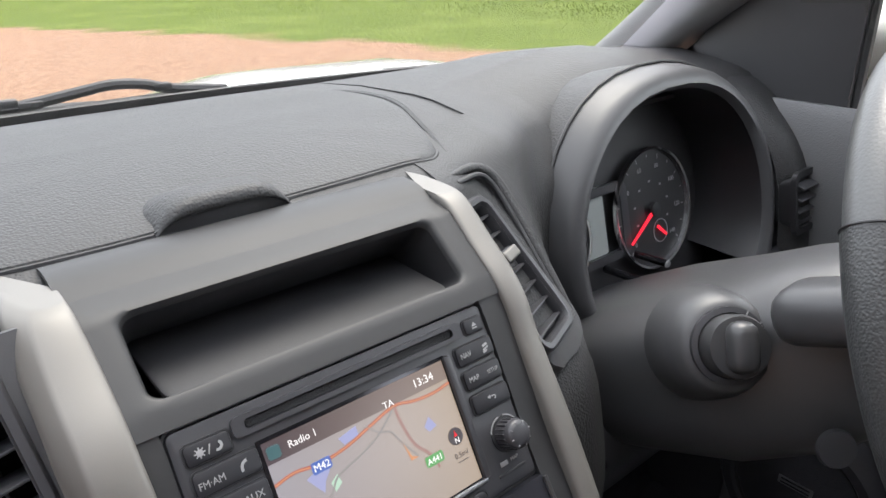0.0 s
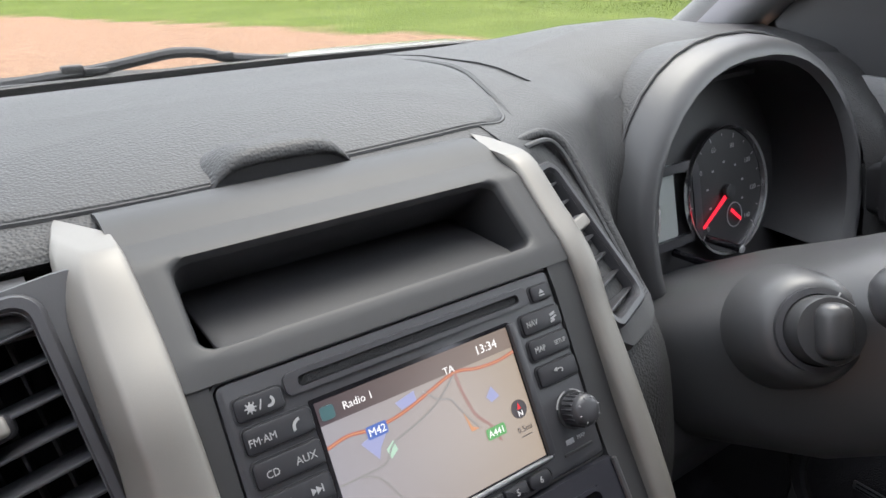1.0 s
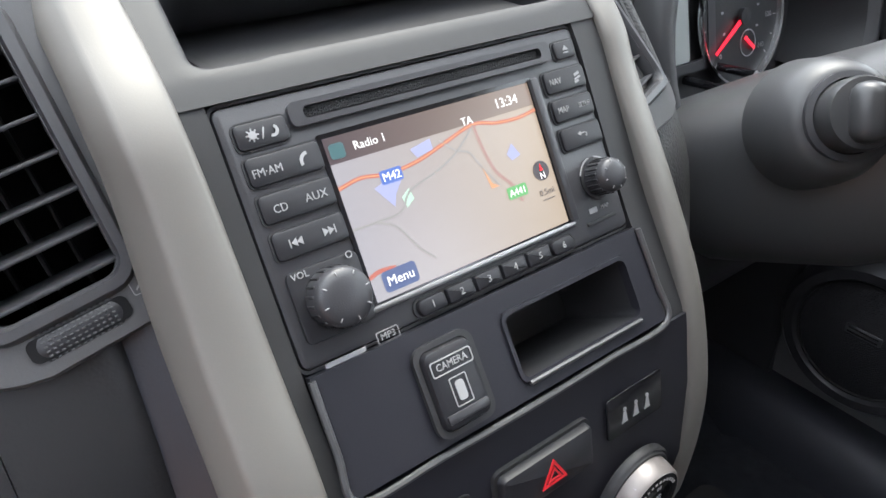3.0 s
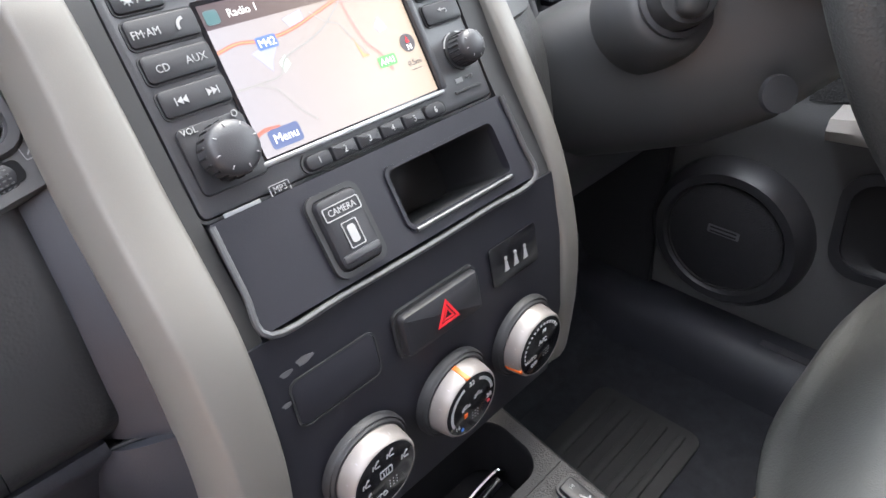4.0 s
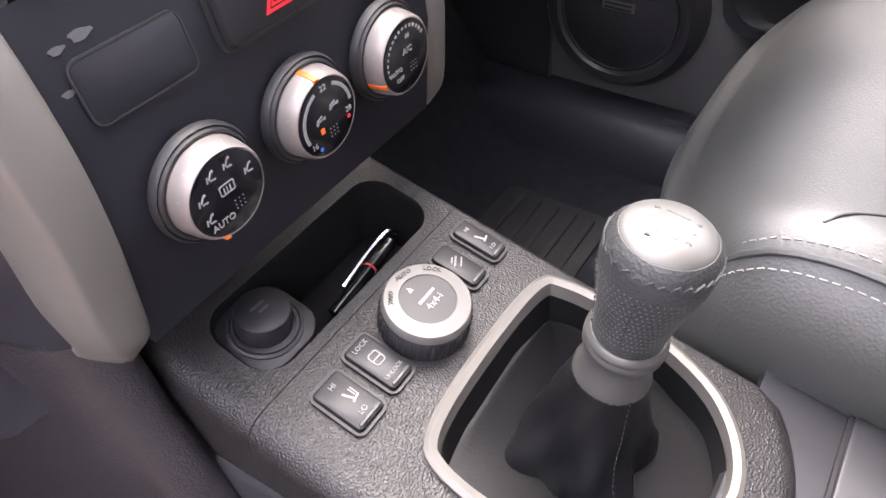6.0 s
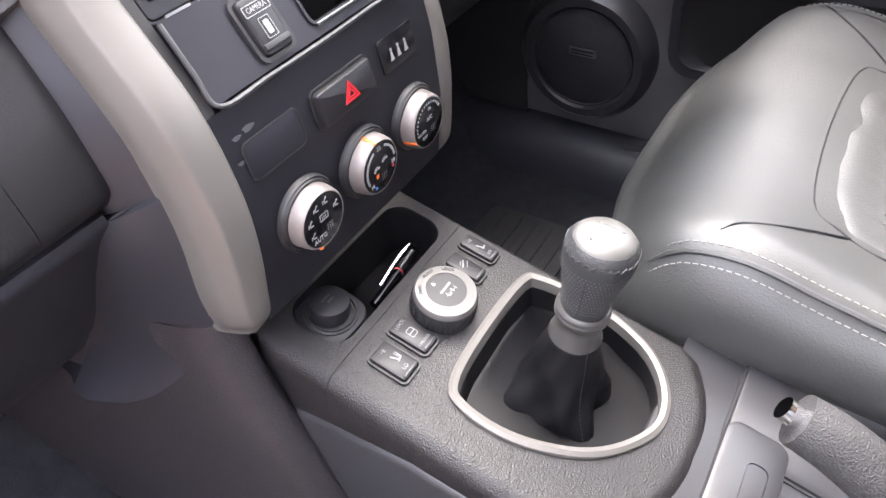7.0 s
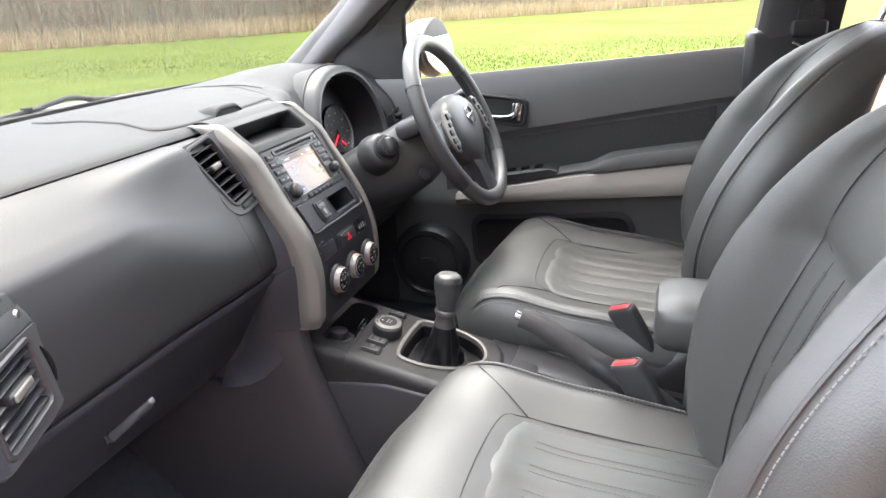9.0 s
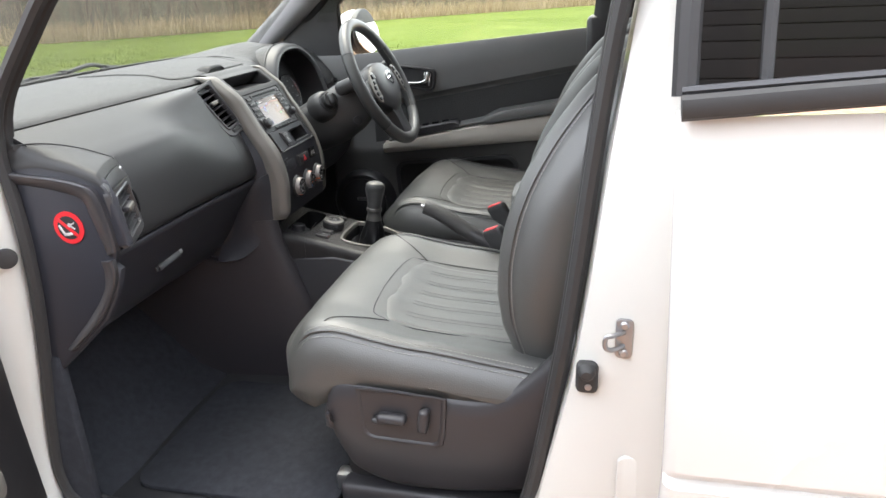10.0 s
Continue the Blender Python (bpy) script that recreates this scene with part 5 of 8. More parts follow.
part("pod_front", sheet([smooth_path([(-0.706, 0.036, 1.035), (-0.690, 0.043, 1.037), (-0.640, 0.069, 1.039), (-0.583, 0.098, 1.035), (-0.566, 0.110, 1.030)], 3), smooth_path([(-0.7075, 0.030, 1.029), (-0.691, 0.037, 1.030), (-0.640, 0.064, 1.031), (-0.578, 0.095, 1.024), (-0.562, 0.105, 1.020)], 3), smooth_path([(-0.708, 0.0265, 1.0215), (-0.691, 0.035, 1.0215), (-0.640, 0.060, 1.0185), (-0.576, 0.0925, 1.0135), (-0.560, 0.100, 1.011)], 3)], 0.004), PANEL, v, "sloping front of the dash end moulding", smooth=60)
# dark tube on the panel, drawn for the shade of a groove
part("groove_shade", tube(smooth_path([VE @ Vector(q) for q in ((0.066, 0.018, 0.001), (0.070, 0.006, 0.001), (0.072, -0.010, 0.001), (0.070, -0.024, 0.001))], 5), lambda t: 0.0035 * math.sin(math.pi * min(1, 0.1 + 0.8 * t)), 8), mat_recess_shade, v)

# ---- centre stack ----
stack = thing("centre_stack", "charcoal centre console stack framed in silver", "console", (0, 0, 0))


def face_patch(x0, x1, z0, z1, off=0.0, nx=6, nz=6, back=0.006, bow=0.0):
    rows = []
    for z in np.linspace(z0, z1, nz):
        rows.append([tuple((F(x, z, off - bow * (x / 0.1) ** 2)).translation) for x in np.linspace(x0, x1, nx)])
    return sheet(rows, back)


# surround of the tray and the radio: side strips, and one moulding round the tray's mouth that rolls into the hood
for x0, x1, z0, z1, nz in ((-0.106, -0.0905, 0.80, 1.078, 24), (0.0945, 0.112, 0.80, 1.078, 24)):
    part("fascia_panel", face_patch(x0, x1, z0, z1, -0.0009, 4, nz, 0.008), FASCIA, stack)
ZT = 1.1190
mouth = [(0.0025 + x * (1 - 0.002 * y / 0.013), 1.1008 + y) for x, y in [(p[0], p[1] * 0.46) for p in dense_outline(0.183, 0.062, 0.0085)]]
MC = Vector((0.0025, 1.1008))


def mouth_edge(p, x0, x1, z0, z1):
    d = Vector(p) - MC
    t = min(((x1 if d.x > 0 else x0) - MC.x) / d.x if abs(d.x) > 1e-6 else 99, ((z1 if d.y > 0 else z0) - MC.y) / d.y if abs(d.y) > 1e-6 else 99)
    return MC + d * t


rim = [mouth_edge(p, -0.106, 0.112, 1.0765, ZT) for p in mouth]
for q in ((-0.106, 1.0765), (0.112, 1.0765), (-0.106, ZT), (0.112, ZT)):
    q = Vector(q)
    rim[min(range(len(rim)), key=lambda i: (rim[i] - q).length)] = q


def on_face(p, off=0.0):
    return F(p[0], p[1], off).translation.copy()


rows = [[on_face(r) for r in rim], [on_face(Vector(p).lerp(r, 0.45)) for p, r in zip(mouth, rim)], [on_face(Vector(p).lerp(r, 0.12)) for p, r in zip(mouth, rim)]]
for k, off in ((1.0, -0.0006), (0.988, -0.0022), (0.980, -0.005)):
    rows.append([on_face(MC + (Vector(p) - MC) * k, off) for p in mouth])
part("tray_surround", loft(rows, True, False), FASCIA, stack, "satin charcoal moulding round the tray", smooth=60)
h0, h1 = F(0, ZT - 0.002, 0).translation, F(0, ZT, 0).translation
hood = [(h0.y, h0.z - 0.0004), (h1.y, h1.z), (h1.y + 0.006, h1.z + 0.0028), (h1.y + 0.013, h1.z + 0.0052), (h1.y + 0.021, h1.z + 0.0066), (h1.y + 0.030, h1.z + 0.0066), (h1.y + 0.040, h1.z + 0.0044), (h1.y + 0.052, h1.z - 0.002), (h1.y + 0.062, h1.z - 0.011)]
part("stack_hood", sheet([[(x, y, z) for x in np.linspace(-0.106, 0.112, 9)] for y, z in hood], 0.003), FASCIA, stack, smooth=70)
# storage tray behind the moulding, with a rubber floor
deep = []
for k, off, dy in ((0.980, -0.0045, 0.0), (0.972, -0.012, 0.003), (0.955, -0.030, 0.012), (0.93, -0.048, 0.05)):
    deep.append([on_face(MC + (Vector(p) - MC) * k, off) + Vector((0, dy, 0)) for p in mouth])
back_y = 0.235
deep.append([Vector((q.x * 0.98, back_y, max(1.078, min(1.112, q.z)))) for q in deep[-1]])
bm = loft(deep, True, False)
bm.verts.ensure_lookup_table()
bm.faces.new([bm.verts[4 * len(mouth) + k] for k in range(len(mouth))])
part("storage_tray", bm, DARK, stack, "open black storage tray", smooth=50)
part("tray_floor", slab(outline(0.166, 0.100, 0.010), 0.002, 0.001, m=at3(0.0025, 0.182, 1.0795)), DARK, stack, "black rubber floor of the tray")


def trim(side):
    """The silver band down one side of the stack: a flat face, a crisp ridge and a side that falls back."""
    rings = []
    for z, xi, dy in ((1.1228, 0.1045, 0.010), (1.1220, 0.1035, 0.005), (1.117, 0.1025, 0.003), (1.10, 0.101, 0.001), (1.085, 0.1005, 0.001), (1.07, 0.100, 0.001), (1.05, 0.099, 0.002), (1.0, 0.098, 0.003), (0.95, 0.098, 0.003), (0.90, 0.099, 0.002), (0.86, 0.101, 0.001), (0.82, 0.104, 0.0), (0.80, 0.106, 0.0), (0.788, 0.109, 0.001), (0.784, 0.112, 0.004)):
        y = lerp(z, (1.10, 1.117, 1.1220, 1.1228), (fy(1.10), 0.167, 0.177, 0.183)) if z > 1.10 else fy(max(z, 0.80)) + 0.010 * max(0.0, 0.80 - z) / 0.016
        if side > 0:
            xi = lerp(z, (0.784, 0.80, 0.83, 1.10, 1.1228), (0.1155, 0.1120, 0.1105, 0.1105, 0.1115))
            r = lerp(z, (0.784, 0.80, 0.82, 0.93, 1.10, 1.117, 1.1228), (0.008, 0.013, 0.0155, 0.0165, 0.0170, 0.0170, 0.0160))
            y -= 0.006 * math.exp(-((z - 1.008) / 0.018) ** 2)
            flank = ((r + 0.0012, 0.004 + 0.6 * dy), (r + 0.0016, 0.012 + dy), (r + 0.0018, 0.020 + dy), (r - 0.002, 0.036 + dy))
        else:
            r = lerp(z, (0.784, 0.80, 0.82, 0.93, 1.0, 1.05, 1.10, 1.117, 1.1220, 1.1228), (0.009, 0.017, 0.021, 0.0255, 0.0250, 0.0220, 0.0215, 0.0192, 0.0155, 0.0115))
            flank = ((r + 0.0032, 0.004 + 0.6 * dy), (r + 0.0062, 0.010 + dy), (r + 0.0080, 0.016 + dy), (r + 0.0055, 0.034 + dy))
        prof = ((0.0, 0.012), (0.0, -0.0004), (0.0009, -0.0026), (0.003, -0.0036), (0.55 * r, -0.0042), (r - 0.0022, -0.0034 + 0.3 * dy), (r - 0.0006, -0.0026 + 0.35 * dy), (r + 0.0006, -0.0008 + 0.4 * dy)) + flank
        rings.append([(side * (xi + a), y + b, z) for a, b in prof])
    dense = [smooth_path([r[j] for r in rings], 4) for j in range(len(rings[0]))]
    rings = [[d[i] for d in dense] for i in range(len(dense[0]))]
    return part("silver_trim", loft(rings), SILVER, stack, "satin silver trim strip", smooth=50)


trim(-1)
trim(1)

# lower plain panel with pocket and camera button
part("lower_panel", face_patch(-0.089, 0.0, 0.9435, 0.985, 0.002, 8, 5), CLIMATE, stack)
part("lower_panel", face_patch(0.078, 0.0935, 0.9435, 0.985, 0.002, 4, 5), CLIMATE, stack)
part("lower_panel", face_patch(0.0, 0.078, 0.977, 0.985, 0.002, 8, 3), CLIMATE, stack)
part("lower_panel", face_patch(0.0, 0.078, 0.9435, 0.9495, 0.002, 8, 3), CLIMATE, stack)
part("panel_lip", tube(smooth_path([tuple(F(x, z, 0.003).translation) for x, z in ((-0.089, 0.984), (-0.0895, 0.96), (-0.088, 0.9425), (-0.05, 0.9415), (0.0, 0.941), (0.05, 0.9415), (0.0925, 0.9425), (0.0945, 0.96), (0.094, 0.984))], 5), 0.0016, 8), LIP, stack)
part("pocket", recess(0.0785, 0.0305, 0.004, 0.05, m=F(0.039, 0.9632, 0.001)), DARK, stack, "dark open coin pocket")
part("pocket_lip", frame_ring(outline(0.0815, 0.0335, 0.005), outline(0.0775, 0.0295, 0.004), 0.0025, m=F(0.039, 0.9632, 0.001)), CLIMATE, stack)
part("pocket_edge", tube([tuple(F(x, 0.9490, 0.0036).translation) for x in np.linspace(0.002, 0.076, 8)], 0.0012, 8), LIP, stack)
cb = part("camera_button", slab(outline(0.024, 0.034, 0.004), 0.006, 0.0025, m=F(-0.0335, 0.9625, 0.0015)), BUTTON, stack, "black camera push button")
part("button_frame", frame_ring(outline(0.030, 0.040, 0.006), outline(0.025, 0.035, 0.0045), 0.004, m=F(-0.0335, 0.9625, 0.0005)), DARK, cb)
part("button_tip", rbox(0.021, 0.004, 0.003, 0.001, m=F(-0.0335, 0.9525, 0.007)), PANEL, cb)
text("CAMERA", 0.0044, F(-0.0335, 0.9705, 0.0076), INK, cb, squeeze=0.9)
part("print_frame", frame_ring(outline(0.0205, 0.0066, 0.0012), outline(0.0195, 0.0056, 0.0009), 0.0004, m=F(-0.0335, 0.9705, 0.0076)), INK, cb)
part("print_frame", frame_ring(outline(0.0085, 0.0125, 0.0008), outline(0.0077, 0.0117, 0.0006), 0.0004, m=F(-0.0335, 0.9605, 0.0076)), INK, cb)
part("car_mark", slab(outline(0.0042, 0.0085, 0.0014), 0.0004, m=F(-0.0335, 0.9605, 0.0076)), INK, cb)

# climate panel
part("climate_panel", face_patch(-0.106, 0.111, 0.788, 0.9405, 0.0, 14, 16, 0.008), CLIMATE, stack, "smooth charcoal climate panel")
hz = part("hazard_button", slab(outline(0.056, 0.0235, 0.003), 0.006, 0.003, m=F(0.0025, 0.9065, 0.001) @ pose(0, 0, 0, 0, 0, 0)), BUTTON, stack, "black hazard warning button")
part("button_gap", frame_ring(outline(0.060, 0.0275, 0.005), outline(0.0565, 0.024, 0.0035), 0.0022, m=F(0.0025, 0.9065, 0.0)), DARK, hz)


def tri(r):
    return [(r * math.cos(radians(90 + 120 * k)), r * math.sin(radians(90 + 120 * k))) for k in range(3)]


part("triangle", frame_ring(tri(0.0092), tri(0.0066), 0.0006, m=F(0.0035, 0.9055, 0.0069)), RED, hz)
part("triangle", frame_ring(tri(0.0050), tri(0.0030), 0.0006, m=F(0.0035, 0.9055, 0.0069)), RED, hz)
bl = part("blank_panel", slab(outline(0.0475, 0.0235, 0.004), 0.0010, 0.0005, m=F(-0.0635, 0.9065, 0.0003)), CLIMATE, stack)
part("panel_gap", frame_ring(outline(0.0495, 0.0255, 0.005), outline(0.0478, 0.0238, 0.0041), 0.001, m=F(-0.0635, 0.9065, 0.0004)), DARK, bl)
for dx, dz, s in ((-0.023, 0.0165, 0.7), (-0.013, 0.0178, 1.0), (-0.027, 0.003, 0.6)):
    part("residue", slab([(0.0045 * s * math.cos(a) * (1 + 0.3 * math.sin(3 * a + s)), 0.002 * s * math.sin(a)) for a in np.linspace(0, 6.28, 14, endpoint=False)], 0.0002, m=F(-0.0635 + dx, 0.9065 + dz, 0.0004)), mat("smeared_glue", (0.09, 0.09, 0.095), 0.3), stack)
sb = part("seatbelt_panel", slab(outline(0.041, 0.0245, 0.002), 0.0012, 0.0005, m=F(0.066, 0.908, 0.0004)), GLOSSB, stack, "black seat belt warning panel")
for k in range(3):
    m = F(0.0575 + 0.0085 * k, 0.9065, 0.0018) @ Matrix.Diagonal((0.72, 0.78, 1, 1))
    part("belt_mark", merged(lathe([(0.0016, 0), (0.0016, 0.0004)], 10, m=m @ at3(0, 0.0048, 0)), slab([(-0.0012, 0.0028), (0.0012, 0.0028), (0.0022, -0.0030), (0.0032, -0.0052), (-0.0032, -0.0052), (-0.0022, -0.0030)], 0.0004, m=m)), INK, sb)


def knob(x, z, name, marks):
    """A frosted ring with a black dial; marks draws on the dial."""
    base = F(x, z, 0.0) @ Matrix.Diagonal((0.865, 0.865, 0.75, 1))
    kn = part("climate_knob", lathe([(0.0266, 0.0), (0.0264, 0.004), (0.0254, 0.013), (0.0244, 0.0192), (0.0231, 0.0212), (0.0222, 0.0208)], 48, m=base), KNOBS, stack, "frosted silver rotary knob")
    part("bezel", lathe([(0.0312, 0.0), (0.0312, 0.0035), (0.0300, 0.0060), (0.0290, 0.0052), (0.0280, 0.0075), (0.0268, 0.0078), (0.0262, 0.0060)], 40, m=base, cap=False), DARK, kn)
    part("dial_face", lathe([(0.0226, 0.0165), (0.0224, 0.0210), (0.0216, 0.0213), (0.0003, 0.0215)], 40, m=base), GLOSSB, kn, "black dial with white symbols")
    for k in range(12):
        a = radians(30 * k + 8)
        m = base @ pose(0, 0, 0, 0, 0, math.degrees(a)) @ at3(0.0254, 0, 0.0088) @ pose(0, 0, 0, 0, -6, 0)
        part("rib", rbox(0.0007, 0.0007, 0.015, 0.0002, 1, m=m), STEEL, kn)
    return kn, base @ at3(0, 0, 0.0217) @ Matrix.Diagonal((0.94, 0.94, 1, 1))


def arc_bar(m, r, w, a0, a1, n=16, t=0.0004):
    pts = [((r + w) * math.cos(radians(a)), (r + w) * math.sin(radians(a))) for a in np.linspace(a0, a1, n)] + [(r * math.cos(radians(a)), r * math.sin(radians(a))) for a in np.linspace(a1, a0, n)]
    return slab(pts, t, m=m)


def side_mark(kn, x, z, ang):
    m = F(x, z, 0.0) @ Matrix.Diagonal((0.872, 0.872, 0.75, 1)) @ pose(0, 0, 0, 0, 0, ang) @ at3(0.0246, 0, 0.0135) @ pose(0, 0, 0, 0, -7, 0)
    part("pointer_mark", rbox(0.0018, 0.0034, 0.0165, 0.0005, m=m), ORANGE, kn, "orange pointer mark")


def squiggle(m, parts, k=1.0):
    """A small pictogram made of bars and a dot."""
    out = []
    for x, y, w, h, a in parts:
        out.append(rbox(w * k, h * k, 0.0004, 0.0001, 1, m=m @ at3(x * k, y * k, 0) @ pose(0, 0, 0, 0, 0, a)))
    return merged(*out)


FLOW = ((0, 0.0012, 0.0042, 0.001, 55), (0.001, -0.0016, 0.0035, 0.001, -8), (-0.0022, -0.0002, 0.0034, 0.0009, 80), (0.0016, 0.0028, 0.0016, 0.0014, 0))
kn, top = knob(-0.0585, 0.851, "left", None)
for a in (205, 160, 115, 75, 20):
    part("symbol", squiggle(top @ at3(0.0165 * math.cos(radians(a)), 0.0165 * math.sin(radians(a)), 0), FLOW, 1.05), INK, kn)
part("symbol", merged(frame_ring(outline(0.010, 0.0065, 0.001), outline(0.0086, 0.0051, 0.0007), 0.0004, m=top @ at3(0, 0.004, 0)), *[rbox(0.0008, 0.0042, 0.0004, 0.0001, 1, m=top @ at3(-0.002 + 0.002 * k, 0.003, 0)) for k in range(3)]), INK, kn)
text("AUTO", 0.0056, top @ at3(-0.008, -0.0135, 0), INK, kn)
for k in range(9):
    part("dot", lathe([(0.00045, 0), (0.00045, 0.0003)], 6, m=top @ at3(0.002 + 0.0028 * (k % 3), -0.006 - 0.0026 * (k // 3), 0)), INKD, kn)
side_mark(kn, -0.0585, 0.851, 250)
kn, top = knob(0.0050, 0.851, "middle", None)
part("scale_arc", arc_bar(top, 0.0188, 0.0022, 112, 205), INK, kn)
part("scale_arc", arc_bar(top, 0.0188, 0.0022, 5, 68), INK, kn)
text("22", 0.0054, top @ at3(0.0, 0.0190, 0), INK, kn)
text("16", 0.0050, top @ at3(-0.0145, -0.0125, 0), INK, kn)
text("28", 0.0050, top @ at3(0.0175, -0.004, 0), INK, kn)
part("cold_mark", lathe([(0.0014, 0), (0.0014, 0.0004)], 12, m=top @ at3(-0.010, -0.0165, 0)), BLUE, kn)
part("hot_mark", lathe([(0.0014, 0), (0.0014, 0.0004)], 12, m=top @ at3(0.0165, -0.0085, 0)), RED, kn)
part("symbol", squiggle(top @ at3(-0.006, 0.001, 0), ((0, 0, 0.008, 0.001, 12), (-0.001, 0.0016, 0.005, 0.001, 20), (-0.003, -0.001, 0.002, 0.002, 0), (0.003, 0.0, 0.002, 0.002, 0))), INK, kn)
part("symbol", squiggle(top @ at3(0.006, 0.005, 0), ((0, 0, 0.008, 0.001, 12), (-0.001, 0.0016, 0.005, 0.001, 20), (-0.003, -0.001, 0.002, 0.002, 0), (0.003, 0.0, 0.002, 0.002, 0))), INK, kn)
part("lamp", rbox(0.0032, 0.0036, 0.0005, 0.0002, m=top @ at3(-0.0062, -0.0062, 0)), ORANGE, kn, "lit orange indicator")
for k in range(9):
    part("dot", lathe([(0.00045, 0), (0.00045, 0.0003)], 6, m=top @ at3(0.0 + 0.0028 * (k % 3), -0.008 - 0.0026 * (k // 3), 0)), INKD, kn)
side_mark(kn, 0.0050, 0.851, 97)
kn, top = knob(0.0680, 0.851, "right", None)
for k in range(16):
    a = radians(195 - 11 * k)
    part("tick", rbox(0.0010 + 0.0001 * k, 0.0020, 0.0004, 0.0001, 1, m=top @ pose(0, 0, 0, 0, 0, math.degrees(a)) @ at3(0.0198, 0, 0)), INK, kn)
text("A/C", 0.0058, top @ at3(0.001, 0.004, 0), INK, kn)
text("AUTO", 0.0045, top @ at3(-0.012, -0.006, 0), INK, kn)
text("OFF", 0.0045, top @ at3(-0.0085, -0.0125, 0), INK, kn)
part("symbol", squiggle(top @ at3(0.002, 0.0135, 0), ((0, 0, 0.0045, 0.001, 45), (0, 0, 0.0045, 0.001, -45), (0, 0, 0.0045, 0.001, 0))), INK, kn)
for k in range(9):
    part("dot", lathe([(0.00045, 0), (0.00045, 0.0003)], 6, m=top @ at3(0.003 + 0.0028 * (k % 3), -0.006 - 0.0026 * (k // 3), 0)), INKD, kn)
side_mark(kn, 0.0680, 0.851, 205)

# ---- head unit ----
radio = thing("head_unit", "black car radio and navigation unit with map screen", "car radio", tuple(F(0.0025, 1.031).translation))
RM = Matrix.Translation(-radio.location)
# flat face plane of the radio
R0 = Vector((0.0025, 0.5 * (fy(0.9865) + fy(1.0755)), 1.031))
rup = Vector((0, fy(1.0755) - fy(0.9865), 1.0755 - 0.9865)).normalized()
rout = Vector((1, 0, 0)).cross(rup).normalized()
RB = RM @ Matrix.Translation(R0 - rout * 0.004) @ Matrix((Vector((1, 0, 0)), rup, rout)).transposed().to_4x4()
RH = math.hypot(fy(1.0755) - fy(0.9865), 1.0755 - 0.9865)
RK = RH / (1.0755 - 0.9865)


def R(x, z, off=0.0):
    return RB @ at3(x - 0.0025, (z - 1.031) * RK, off)


part("casing", rbox(0.178, RH - 0.004, 0.05, 0.003, m=RB @ at3(0, 0, -0.026)), DARK, radio)
part("faceplate", slab(outline(0.1835, RH, 0.004), 0.005, 0.002, m=RB @ at3(0, 0, -0.003)), PANEL, radio)
part("face_gap", frame_ring(outline(0.1865, RH + 0.003, 0.005), outline(0.184, RH + 0.0005, 0.0042), 0.003, m=RB @ at3(0, 0, -0.0025)), DARK, radio)
part("disc_slot", recess(0.124, 0.0045, 0.002, 0.012, m=R(0.0065, 1.0675, 0.0045), taper=1.0), DARK, radio)
part("slot_lip", frame_ring(outline(0.136, 0.0095, 0.003), outline(0.124, 0.0048, 0.002), 0.003, m=R(0.0065, 1.0675, 0.0018)), PANEL, radio)
part("slot_brush", rbox(0.122, 0.0036, 0.001, 0.0004, m=R(0.0065, 1.0675, 0.0024)), mat("felt", (0.03, 0.03, 0.032), 1.0, grain=0.002, scale=1200, bump=1.0), radio)


def btn(x, z, w, h, label="", size=0.0052, sym=None, split=False):
    b = part("radio_button", slab(outline(w, h, min(0.0022, h * 0.3)), 0.0022, 0.0009, m=R(x, z, 0.0018)), BUTTON, radio)
    part("button_gap", frame_ring(outline(w + 0.0016, h + 0.0016, min(0.003, h * 0.35)), outline(w + 0.0002, h + 0.0002, min(0.0025, h * 0.3)), 0.0008, m=R(x, z, 0.0019)), DARK, b)
    if label:
        text(label, size, R(x, z, 0.00412), INK, b, depth=0.0002)
    return b


b = btn(-0.0735, 1.0645, 0.021, 0.0098)
part("symbol", merged(lathe([(0.0016, 0), (0.0016, 0.0003)], 12, m=R(-0.0775, 1.0645, 0.00412)), *[rbox(0.0052, 0.0006, 0.0003, 0.0001, 1, m=R(-0.0775, 1.0645, 0.00412) @ pose(0, 0, 0, 0, 0, 45 * k)) for k in range(4)]), INK, b)
part("symbol", merged(rbox(0.0006, 0.0045, 0.0003, 0.0001, 1, m=R(-0.0732, 1.0645, 0.00412) @ pose(0, 0, 0, 0, 0, -20)), arc_bar(R(-0.0695, 1.0645, 0.00412), 0.0012, 0.0012, -120, 60)), INK, b)
for z, names in ((1.053, ("FM·AM", "")), (1.0405, ("CD", "AUX")), (1.028, ("", ""))):
    b = btn(-0.0688, z, 0.0305, 0.0112)
    if names[0]:
        text(names[0], 0.0046, R(-0.0765, z - 0.0006, 0.00412), INK, b, depth=0.0002, squeeze=0.9)
    if names[1]:
        text(names[1], 0.0046, R(-0.0615, z - 0.0002, 0.00412), INK, b, depth=0.0002)
    if z > 1.05:
        part("symbol", arc_bar(R(-0.0595, z - 0.001, 0.00412), 0.0026, 0.0013, 95, 200), INK, b)
    if z < 1.03:
        for sx, x in ((-1, -0.0750), (1, -0.0615)):
            part("symbol", merged(*[slab([(-0.0012 * sx, 0.0017), (-0.0012 * sx, -0.0017), (0.0012 * sx, 0)][::sx], 0.0003, m=R(x + 0.0023 * k, z, 0.00412)) for k in (-0.5, 0.5)], rbox(0.0006, 0.0034, 0.0003, 0.0001, 1, m=R(x + sx * 0.0028, z, 0.00412))), INK, b)
b = btn(0.0845, 1.0665, 0.0135, 0.0085)
